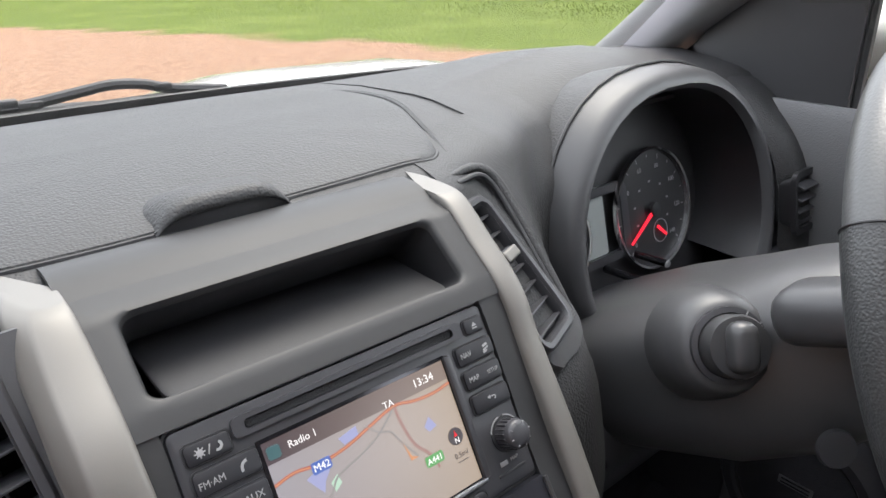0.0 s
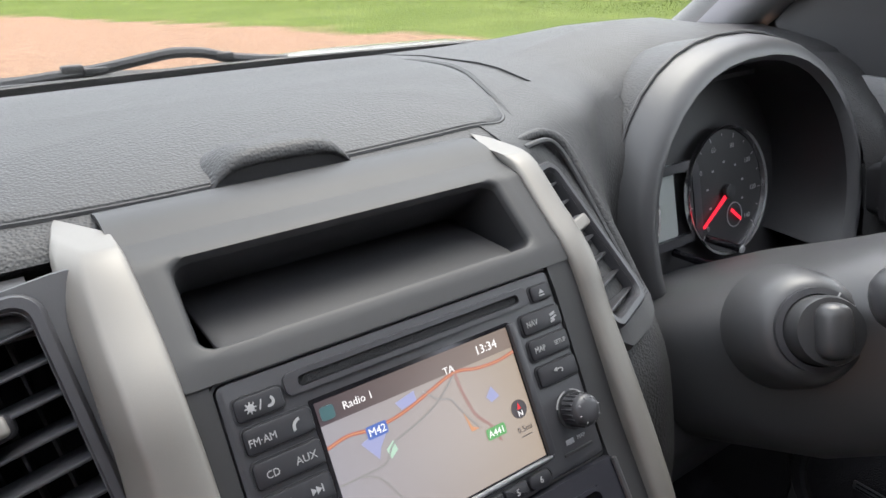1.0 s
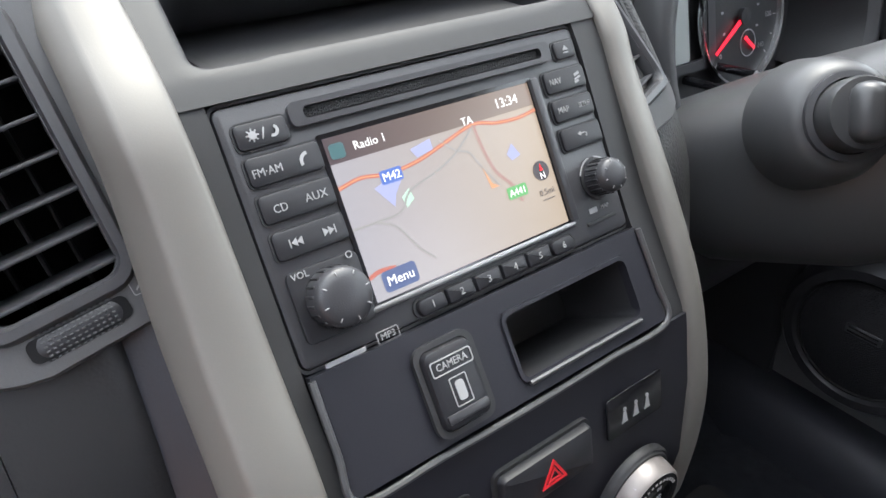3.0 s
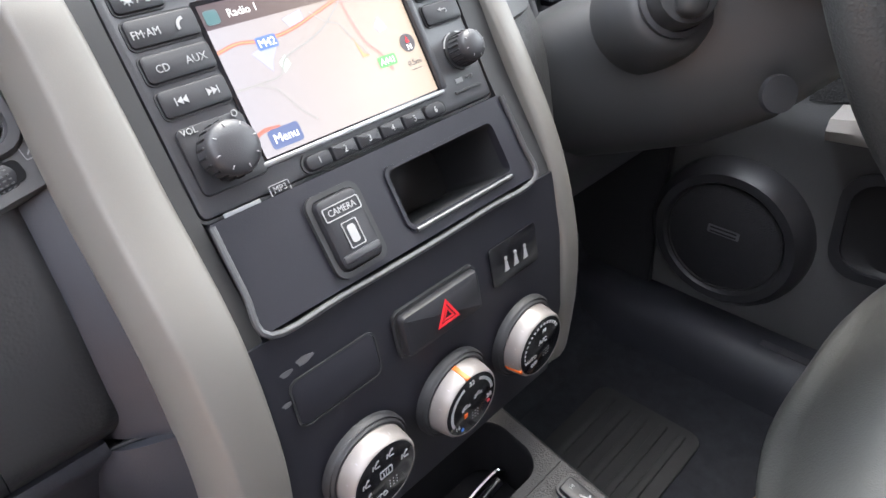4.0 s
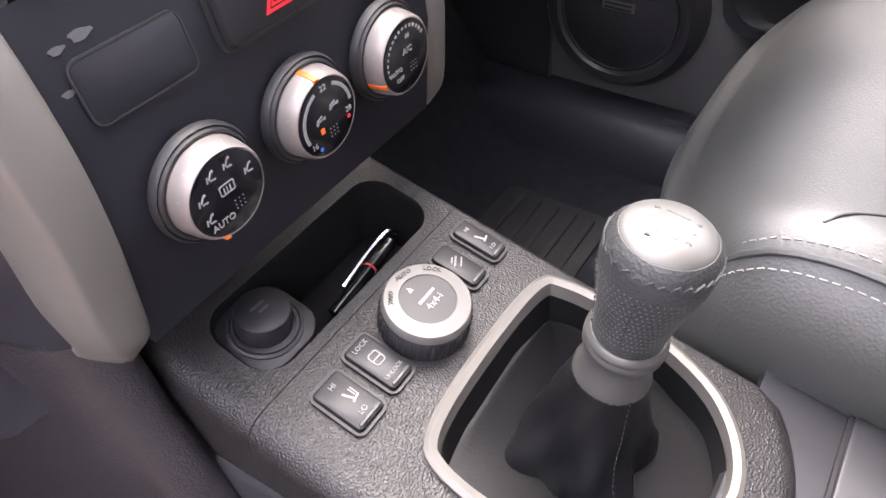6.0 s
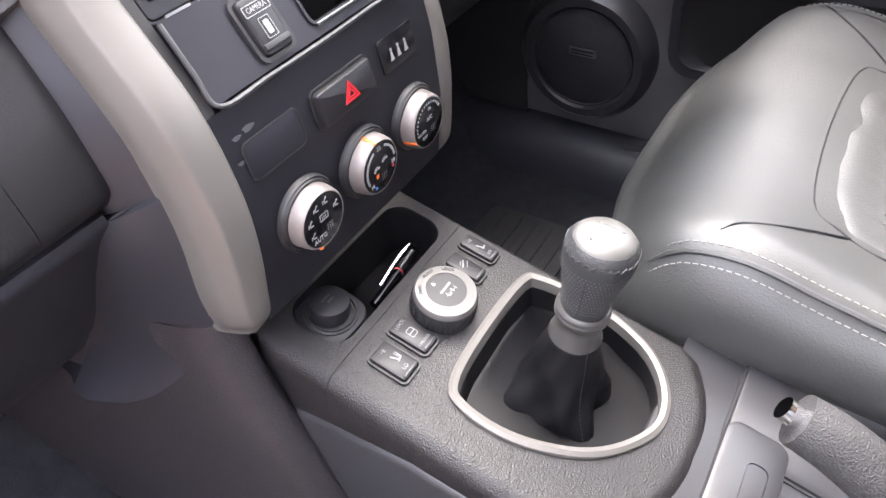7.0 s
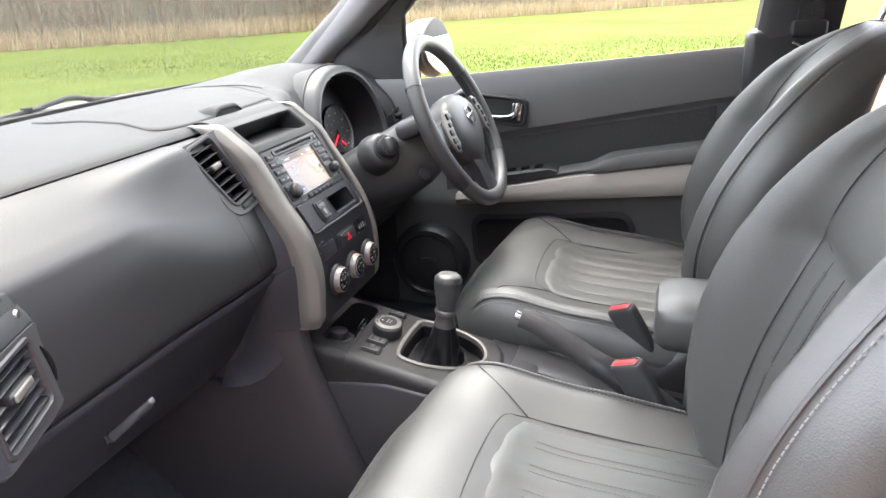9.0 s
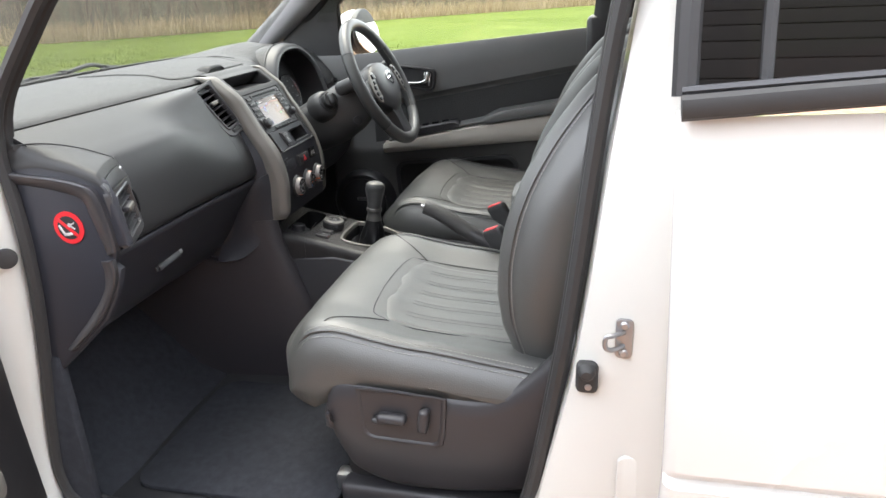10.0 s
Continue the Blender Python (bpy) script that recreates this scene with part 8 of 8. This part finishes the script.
for x0, y0, w, h in ((-0.007, 0, 0.0004, 0.010), (0.0, 0, 0.0004, 0.010), (0.007, 0, 0.0004, 0.010), (0, 0, 0.0144, 0.0004)):
    part("gate_line", rbox(w, h, 0.0014, 0.0002, 1, m=GCAP @ at3(x0, y0, -0.0008)), CAPINK, gear)
for s, x, y in (("R", -0.0105, 0.006), ("1", -0.006, 0.0085), ("3", 0.0, 0.0085), ("5", 0.0065, 0.0085), ("2", -0.006, -0.009), ("4", 0.0, -0.009), ("6", 0.0065, -0.009)):
    text(s, 0.0036, GCAP @ at3(x, y, -0.0016), CAPINK, gear, depth=0.0012)

# rear of the console with its lid, handbrake, armrest box
part("rear_deck", sheet([[kp(x, y, -0.004 - 0.004 * abs(x) / 0.12) for x in np.linspace(-0.115, 0.137, 7)] for y in np.linspace(-0.21, -0.62, 10)], 0.01), PANEL, console, "smooth dark console deck")
part("deck_lid", slab(outline(0.085, 0.19, 0.01), 0.004, 0.002, m=K(0.078, -0.355, -0.005)), PANEL, console)
part("lid_gap", frame_ring(outline(0.09, 0.195, 0.012), outline(0.0855, 0.1905, 0.01), 0.0015, m=K(0.078, -0.355, -0.005)), DARK, console)
part("cup_lid", slab(outline(0.10, 0.05, 0.012), 0.006, 0.004, m=K(0.01, -0.285, -0.005)), PANEL, console)
part("lid_grip", recess(0.04, 0.016, 0.006, 0.006, m=K(0.01, -0.29, 0.002)), DARK, console)
hb = thing("handbrake", "black grip handbrake lever with chrome button", "handbrake", (-0.02, -0.44, 0.66))
HB0 = Vector((-0.02, -0.44, 0.66))
hpts = smooth_path([Vector(p) - HB0 for p in ((-0.017, -0.290, 0.792), (-0.017, -0.315, 0.783), (-0.018, -0.35, 0.764), (-0.018, -0.395, 0.735), (-0.018, -0.43, 0.714))], 6)
part("grip", tube(hpts, lambda t: 0.0165 + 0.0045 * t, 18), mat("chequered_grip", (0.050, 0.048, 0.048), 0.5, grain=0.0012, scale=950, kind="voronoi", bump=0.8), hb, "black textured grip")
part("button", tube([Vector((-0.017, -0.2905, 0.792)) - HB0, Vector((-0.017, -0.281, 0.797)) - HB0], 0.0075, 14), CHROME, hb, "chrome release button")
part("sleeve", loft([[Vector((-0.019 + 0.02 * s * math.cos(a), y + 0.3 * 0.02 * s * math.sin(a), z + 0.03 * s2 * math.sin(a))) - HB0 for a in np.linspace(0, 2 * math.pi, 18, endpoint=False)] for y, z, s, s2 in ((-0.41, 0.726, 1.05, 0.75), (-0.44, 0.707, 1.25, 1.0), (-0.49, 0.675, 1.5, 1.3), (-0.55, 0.63, 1.7, 1.3), (-0.60, 0.60, 1.7, 1.0))]), PANEL, hb, "tapered plastic sleeve")
ar = thing("armrest", "padded black leather centre armrest", "armrest", (0.03, -0.60, 0.80))
arm = []
for y, s in ((0.098, 0.55), (0.094, 0.80), (0.08, 0.95), (0.05, 1.0), (-0.10, 1.0), (-0.26, 0.95)):
    arm.append([(0.006 + 0.078 * s * math.copysign(abs(math.cos(a)) ** 0.55, math.cos(a)), y, 0.0 + 0.045 * s * math.copysign(abs(math.sin(a)) ** 0.55, math.sin(a))) for a in np.linspace(0, 2 * math.pi, 32, endpoint=False)])
part("pad", loft(arm), LEATHER, ar)
part("box", rbox(0.13, 0.28, 0.26, 0.02, 3, m=at3(0.006, -0.10, -0.13)), PANEL, ar, "dark plastic armrest box")


def buckle(x, y, z, deep):
    b = thing("seat_belt_buckle", "black seat belt buckle with red release button", "buckle", (x, y, z), group="belt buckles")
    b.matrix_world = Matrix.Translation((x, y, z)) @ pose(0, 0, 0, -30, 0, 0) @ pose(0, 0, 0, 0, 0, 62)
    body = [[(px, py, h) for px, py in outline(w, d, 0.007, 4)] for w, d, h in ((0.036, 0.018, -0.112), (0.044, 0.021, -0.106), (0.050, 0.023, -0.085), (0.055, 0.0238, -0.045), (0.056, 0.024, -0.010), (0.055, 0.0235, -0.002), (0.052, 0.021, 0.0))]
    part("housing", loft(body), COLM, b, smooth=50)
    part("release", rbox(0.044, 0.013, 0.010, 0.0035, 3, m=at3(0, 0.002, 0.000)), REDP, b, "red release button")
    part("lip", frame_ring(outline(0.050, 0.020, 0.005), outline(0.0455, 0.0145, 0.0035), 0.003, m=at3(0, 0, -0.0005)), mat("grey_buckle_edge", (0.10, 0.097, 0.097), 0.5), b)
    part("slot", rbox(0.032, 0.0028, 0.001, 0.0004, m=at3(0, -0.0075, 0.0024)), mat_recess_shade, b)
    part("stalk", rbox(0.026, 0.010, deep, 0.004, m=at3(0, 0, -0.108 - deep / 2)), DARK, b)
    return b


buckle(0.138, -0.442, 0.753, 0.14)
buckle(-0.077, -0.465, 0.762, 0.14)


# ---- seats ----
BOLSTER = ((0.66, 0.70, 0.76, 0.82, 0.89, 0.96, 1.03, 1.10, 1.16, 1.20, 1.235, 1.262), (-0.585, -0.572, -0.553, -0.546, -0.549, -0.562, -0.588, -0.625, -0.668, -0.705, -0.752, -0.80))
CENTRE = ((0.66, 0.72, 0.80, 0.90, 1.0, 1.05, 1.12, 1.18, 1.225, 1.262), (-0.600, -0.604, -0.610, -0.630, -0.662, -0.682, -0.705, -0.735, -0.770, -0.81))
HALF = ((0.66, 0.72, 0.85, 1.0, 1.08, 1.14, 1.19, 1.23, 1.262), (0.185, 0.198, 0.206, 0.206, 0.198, 0.184, 0.162, 0.130, 0.09))


def seat(cx, front, back_y, lean, label, powered):
    """A front seat: cx its middle, front the cushion's front edge, back_y and lean the backrest's place and extra tilt."""
    s = thing("front_seat", label, "seat", (cx, -0.4, 0.36), group="front seats")
    y0 = front + 0.4
    z0 = -0.36

    def cush(u, v):
        """Top of the cushion: u across -1..1, v from front 0 to back 1."""
        x = 0.250 * u
        bol = 0.034 * max(0.0, (abs(u) - 0.50) / 0.5) ** 1.4 * (0.40 + 0.60 * min(1.0, v / 0.4)) * (1 - 0.55 * max(0.0, v - 0.6) / 0.4)
        lip = 0.034 * math.exp(-((v - 0.19) / 0.18) ** 2) * (1 - 0.30 * abs(u) ** 3)
        drop = -0.05 * (max(0, 0.12 - v) / 0.12) ** 2
        return (x, y0 - 0.47 * v + (0.022 - 0.040 * abs(u) ** 3.5) * max(0.0, 1 - v / 0.35), z0 + 0.724 + bol + lip - 0.030 * v + drop)

    def fold(x, y, u, v):
        """Soft creases of the sat-in leather on the bolsters, towards the back."""
        k = max(0.0, min(1.0, (v - 0.35) / 0.3)) * max(0.0, min(1.0, (abs(u) - 0.45) / 0.25))
        return 0.0055 * k * noise.noise((x * 30 + cx, y * 11 + x * 16, 4)) * (1.0 if not powered else 0.45)

    rings = []
    for v in [0.0, 0.015, 0.04, 0.07] + [0.10 + 0.0375 * k for k in range(24)] + [1.0]:
        ring = []
        for u in np.linspace(-1, 1, 41):
            x, y, z = cush(u, v)
            e = max(0, (abs(u) - 0.86) / 0.14)
            z -= 0.026 * e * e
            x *= 1 + 0.012 * e
            ring.append((x, y, z + 0.0015 * noise.noise((x * 14 + cx, y * 14, 1)) + fold(x, y, u, v)))
        ex = lerp(v, (0, 0.09, 0.3), (0.0, 0.010, 0.014))
        zb = lerp(v, (0, 0.03, 0.1, 0.22, 0.35, 0.9, 1.0), (0.605, 0.598, 0.590, 0.618, 0.632, 0.632, 0.66)) + z0
        xl, yl = ring[-1][0], ring[-1][1]
        zl, zr = ring[0][2], ring[40][2]
        ring += [(xl + ex, yl, zr - 0.022), (xl + ex + 0.004, yl, zr - 0.045), (xl + ex + 0.004, yl, 0.45 * zr + 0.55 * zb), (xl + ex - 0.004, yl, zb + 0.012), (xl - 0.03, yl, zb)]
        ring += [(-xl + 0.03, yl, zb), (-xl - ex + 0.004, yl, zb + 0.012), (-xl - ex - 0.004, yl, 0.45 * zl + 0.55 * zb), (-xl - ex - 0.004, yl, zl - 0.045), (-xl - ex, yl, zl - 0.022)]
        if v == 0.0:
            mz = 0.5 * (max(p[2] for p in ring) + min(p[2] for p in ring))
            for kx, kz, dy in ((0.62, 0.30, 0.021), (0.80, 0.55, 0.020), (0.90, 0.74, 0.016), (0.96, 0.89, 0.009)):
                rings.append([(p[0] * kx, p[1] + dy, mz + (p[2] - mz) * kz) for p in ring])
        rings.append(ring)
    part("cushion", loft(rings), LEATHER, s, "black leather seat cushion", smooth=75)
    # pleated centre panel, a few millimetres proud, with sewn pleats from front to back
    pleats = (-0.40, -0.20, 0.0, 0.20, 0.40)
    ins = []
    for v in np.linspace(0.30, 1.0, 34):
        row = []
        for u in np.linspace(-0.60, 0.60, 61):
            x, y, z = cush(u, v)
            edge = min(1.0, (0.60 - abs(u)) / 0.05, (v - 0.30 - 0.06 * (abs(u) / 0.60) ** 5) / 0.035)
            fade = min(1.0, max(0.0, (v - 0.34) / 0.15))
            deep = 0.65 if not powered else 0.3
            pleat = -0.0032 * deep * fade * max(math.exp(-((u - c) / 0.016) ** 2) for c in pleats) - 0.0010 * deep * fade * abs(math.cos(u * math.pi / 0.20))
            row.append((x, y, z - 0.008 + 0.0102 * max(0.0, min(1.0, edge)) ** 0.6 + pleat + 0.0016 * noise.noise((x * 30, y * 8, 2 + cx))))
        ins.append(row)
    part("centre_panel", loft(ins, closed=False, cap=False), LEATHER, s, "pleated leather centre panel", smooth=80)
    for c in pleats:
        for du in (-0.026, 0.026):
            line = [(cush(c + du, v)[0], cush(c + du, v)[1], cush(c + du, v)[2] + 0.0028) for v in np.linspace(0.42, 0.97, 24)]
            stitches(line, s, name="pleat_stitching", gap=0.006, size=0.004, r=0.0005, mat_=PLEATS)
    gro = [(cush(u, v)[0], cush(u, v)[1], cush(u, v)[2] + 0.0005) for u, v in [(-0.615, 1.0), (-0.615, 0.7), (-0.615, 0.44), (-0.585, 0.35), (-0.50, 0.30), (0, 0.285), (0.50, 0.30), (0.585, 0.35), (0.615, 0.44), (0.615, 0.7), (0.615, 1.0)]]
    part("seam", tube(smooth_path(gro, 5), 0.0010, 6), DARK, s)
    for u in (-1, 1):
        fan = [(cush(u * w, v)[0], cush(u * w, v)[1], cush(u * w, v)[2] + 0.0012) for w, v in ((0.60, 0.37), (0.72, 0.29), (0.84, 0.20), (0.90, 0.165))]
        part("seam", tube(smooth_path([(p[0], p[1], p[2] - (0.0, 0.0, 0.0005, 0.003)[i]) for i, p in enumerate(fan)], 4), 0.0009, 6), DARK, s)
        line = [(u * (0.2455 + lerp(v, (0, 0.09), (-0.008, 0.0))), cush(u, v)[1], cush(u * 0.965, v)[2] - 0.0115) for v in np.linspace(0.04, 0.97, 30)]
        part("piping", tube(line, 0.0026, 6), LEATHER, s)
        stitches([(x - u * 0.0055, y, z + 0.0058) for x, y, z in line], s, gap=0.0065, size=0.0042, r=0.0008)
        stitches([(x + u * 0.0070, y, z - 0.0085) for x, y, z in line], s, gap=0.0065, size=0.0042, r=0.0008)

    # backrest: a recessed centre between deep bolsters, curving back towards the top
    tall = 0.955 if powered else 0.935

    def by(z, table):
        return lerp(z, *table) + 0.4 + back_y - lean * max(0.0, z - 0.85)

    def up(z):
        return 0.66 + (z - 0.66) * tall + z0

    def section(z):
        """One half of the backrest's outline at height z, from the middle of its front to the middle of its rear."""
        b, c, h = by(z, BOLSTER), by(z, CENTRE), lerp(z, *HALF)
        x1 = min(lerp(z, (0.66, 1.05, 1.15, 1.262), (0.137, 0.137, 0.120, 0.055)), h * 0.70)
        c += 0.006 * max(0.0, min(1.0, (z - 1.045) / 0.02))
        th = lerp(z, (0.66, 0.9, 1.1, 1.2, 1.262), (0.115, 0.115, 0.10, 0.075, 0.03))
        out = lerp(z, (0.66, 0.74, 0.85, 1.05, 1.18, 1.262), (0.004, 0.018, 0.032, 0.030, 0.016, 0.006))
        side = [(h, b - 0.026), (h + 0.5 * out, b - 0.042), (h + out, b - 0.075), (h + 0.8 * out, min(b - 0.10, c - 0.5 * th)), (h - 0.004, c - 0.9 * th), (h - 0.05, c - th), (0, c - th - 0.004)]
        return [(0, c), (0.5 * x1, c), (x1 - 0.008, c + 0.002), (x1, c + 0.003), (x1 + 0.008, c + 0.3 * (b - c)), (0.55 * x1 + 0.45 * (h - 0.02), c + 0.72 * (b - c)), (h - 0.024, b), (h - 0.010, b - 0.009), (h - 0.002, b - 0.020)] + side

    zs = [0.665, 0.68, 0.70, 0.73, 0.76, 0.79, 0.82, 0.86, 0.90, 0.94, 0.98, 1.01, 1.035, 1.046, 1.056, 1.066, 1.09, 1.115, 1.14, 1.165, 1.185, 1.205, 1.225, 1.24, 1.252, 1.262]
    rings = []
    for z in zs:
        half = [Vector((x, y, 0)) for x, y in section(z)]
        fine = smooth_path(half[:4], 2)[:-1] + smooth_path(half[3:], 3)
        loop = [(p.x, p.y) for p in fine] + [(-p.x, p.y) for p in fine[-2:0:-1]]
        k = 1.0 if z < 1.25 else 0.95 if z < 1.26 else 0.80
        my = sum(p[1] for p in loop) / len(loop)
        rings.append([(x * k, my + (y - my) * k, up(z) + 0.0012 * noise.noise((x * 15, z * 15, cx))) for x, y in loop])
    part("backrest", loft(rings), LEATHER, s, "black leather backrest with side bolsters", smooth=75)

    def on(i, z, u, lift=0.0006):
        x, y = section(z)[i]
        return Vector((u * x, y + lift, up(z)))

    for u in (-1, 1):
        pts = smooth_path([on(3, z, u) for z in (0.70, 0.80, 0.90, 0.98, 1.045)], 5)
        part("seam", tube(pts, 0.0010, 6), DARK, s)
        pts = smooth_path([on(3, z, u) for z in (1.046, 1.08, 1.12, 1.16, 1.20, 1.235)], 5)
        part("seam", tube(pts, 0.0009, 6), DARK, s)
        edge = smooth_path([on(8, z, u, 0.0) for z in (0.70, 0.73, 0.78, 0.84, 0.90, 0.97, 1.03, 1.09, 1.14, 1.18, 1.21)], 5)
        part("piping", tube(edge, 0.0024, 6), LEATHER, s)
        stitches([p + Vector((-u * 0.006, 0.005, 0)) for p in edge], s, gap=0.0065, size=0.0042, r=0.0008)
        stitches([p + Vector((u * 0.006, -0.006, 0)) for p in edge], s, gap=0.0065, size=0.0042, r=0.0008)
        # tail of the side panel, rounded at its foot
        foot = section(0.70)
        part("piping", tube(smooth_path([Vector((u * foot[8][0], foot[8][1], up(0.70))), Vector((u * (foot[10][0] + 0.002), foot[10][1], up(0.678))), Vector((u * (foot[12][0]), foot[12][1], up(0.675)))], 5), 0.0024, 6), LEATHER, s)
    cross = smooth_path([Vector((u * section(1.05)[3][0], section(1.05)[1][1] + 0.001, up(1.050) - 0.012 * (1 - u * u))) for u in (-1, -0.5, 0, 0.5, 1)], 6)
    part("seam", tube(cross, 0.0010, 6), DARK, s)
    for u in (-0.62, -0.22, 0.22, 0.62):
        for du in (-0.035, 0.035):
            stitches([Vector(((u + du) * section(z)[2][0], section(z)[1][1] + 0.0008, up(z))) for z in np.linspace(0.72, 1.03, 14)], s, name="pleat_stitching", gap=0.006, size=0.004, r=0.0005, mat_=PLEATS)
        part("pleat", tube([Vector((u * section(z)[2][0], section(z)[1][1] - 0.0002, up(z))) for z in np.linspace(0.71, 1.04, 14)], 0.0011, 6), DARK, s)
    # headrest on two posts
    t = Vector((0, by(1.255, CENTRE) - 0.02, up(1.255)))
    for u in (-0.055, 0.055):
        part("headrest_post", tube([(u, t.y, t.z - 0.02), (u, t.y - 0.04, t.z + 0.13)], 0.006, 10), CHROME, s, "chrome headrest post")
        part("post_guide", lathe([(0.014, 0), (0.013, 0.008), (0.009, 0.010)], 16, m=at3(u, t.y, t.z - 0.002)), DARK, s)
    hr = []
    for z, k in ((0.0, 0.6), (0.015, 0.88), (0.05, 1.0), (0.12, 1.0), (0.16, 0.85), (0.175, 0.55)):
        hr.append([(0.125 * k * math.copysign(abs(math.cos(a)) ** 0.6, math.cos(a)), t.y - 0.04 + 0.05 * k * math.copysign(abs(math.sin(a)) ** 0.7, math.sin(a)), t.z + 0.12 + z) for a in np.linspace(0, 2 * math.pi, 28, endpoint=False)])
    part("headrest", loft(hr), LEATHER, s)
    # plastic side skirts that sweep up behind, and the mount
    SKT = smooth_path([(-0.086, 0.612, 0.595), (-0.090, 0.634, 0.570), (-0.100, 0.655, 0.535), (-0.115, 0.666, 0.505), (-0.135, 0.670, 0.478), (-0.20, 0.665, 0.452), (-0.285, 0.655, 0.450), (-0.345, 0.652, 0.455), (-0.385, 0.660, 0.460), (-0.42, 0.680, 0.468), (-0.46, 0.718, 0.480), (-0.495, 0.762, 0.50), (-0.515, 0.785, 0.53)], 3)
    for side in (-1, 1):
        sk = []
        for p in SKT:
            y, zt, zb = y0 + p.x, p.y + z0, p.z + z0
            sk.append([(side * 0.240, y, zt - 0.004), (side * 0.255, y, zt), (side * 0.264, y, zt - 0.003), (side * 0.271, y, zt - 0.012), (side * 0.275, y, zt - 0.035), (side * 0.275, y, 0.5 * (zt + zb)), (side * 0.270, y, zb + 0.02), (side * 0.262, y, zb + 0.006), (side * 0.25, y, zb)])
        skirt = part("side_skirt", sheet(sk, 0.006), SKIRTM, s, "charcoal plastic side skirt", smooth=60)
        if powered and side < 0:
            m0 = Matrix.Translation((side * 0.2750, y0 - 0.222, 0.612 + z0)) @ pose(0, 0, 0, 90, 0, -90) @ pose(0, 0, 0, 0, 0, -2)
            def dish(k, n=7):
                """The dished switch plate's outline: square above, rounded at the foot."""
                pts = [(-0.074 * k, 0.046 * k), (-0.068 * k, -0.026 * k)]
                pts += [(-0.046 * k + 0.022 * k * math.cos(radians(180 + 90 * j / n)), -0.026 * k + 0.024 * k * math.sin(radians(180 + 90 * j / n))) for j in range(1, n + 1)]
                return pts + [(0.064 * k, -0.050 * k), (0.074 * k, -0.044 * k), (0.078 * k, -0.02 * k), (0.080 * k, 0.044 * k), (0.0, 0.048 * k)]
            part("switch_recess", moved(loft([[(x, y, z) for x, y in dish(k)] for k, z in ((1.05, -0.001), (1.04, 0.0035), (1.0, 0.0042), (0.955, 0.0030), (0.92, 0.0006))], True, True), m0), SKIRTM, skirt, "dished switch plate")
            part("slide_switch", merged(rbox(0.052, 0.018, 0.022, 0.008, 3, m=m0 @ at3(-0.010, 0.000, 0.010)), rbox(0.026, 0.012, 0.018, 0.006, 3, m=m0 @ at3(-0.034, -0.007, 0.008))), SKIRTM, skirt, "power seat slide switch")
            part("recline_switch", rbox(0.019, 0.046, 0.022, 0.008, 3, m=m0 @ at3(0.046, 0.004, 0.010) @ pose(0, 0, 0, 0, 0, -6)), SKIRTM, skirt, "power seat recline switch")
    for x in (-0.19, 0.19):
        part("rail", rbox(0.035, 0.46, 0.05, 0.008, m=at3(x, y0 - 0.29, 0.03)), STEEL if powered else DARK, s)
    part("base_pan", rbox(0.46, 0.38, 0.16, 0.03, m=at3(0, y0 - 0.28, 0.14)), DARK, s)
    for x in (-0.235, 0.235):
        part("rail_cover", rbox(0.05, 0.42, 0.04, 0.012, 3, m=at3(x, y0 - 0.30, 0.055)), SKIRTM, s)
    return s


seat(-0.355, -0.165, 0.0, 0.0, "black leather passenger seat with electric side switches", True)
seat(0.385, -0.125, 0.004, 0.06, "black leather driver's seat with pleated centre", False)

box = thing("cardboard_piece", "folded piece of brown cardboard beside the driver's seat", "cardboard", (0.20, -0.10, 0.44))
part("flap", rbox(0.11, 0.004, 0.17, 0.001, 1, m=at3(0.02, 0.0, 0.085) @ pose(0, 0, 0, -8, 0, -16)), CARD, box)
part("flap", rbox(0.05, 0.004, 0.16, 0.001, 1, m=at3(-0.052, 0.006, 0.08) @ pose(0, 0, 0, -8, 0, 30)), CARD, box)
for k in range(3):
    pd = thing("pedal", "black rubber-faced driver's pedal", "pedal", (0.30 + 0.09 * k, 0.34, 0.52), group="pedals")
    part("pad", rbox(0.06, 0.02, 0.07, 0.006, 3, m=pose(0, 0, 0, -35, 0, 0)), MATC, pd)
    part("arm", tube([(0, 0.01, 0), (0, 0.10, 0.12)], 0.008, 8), STEEL, pd)
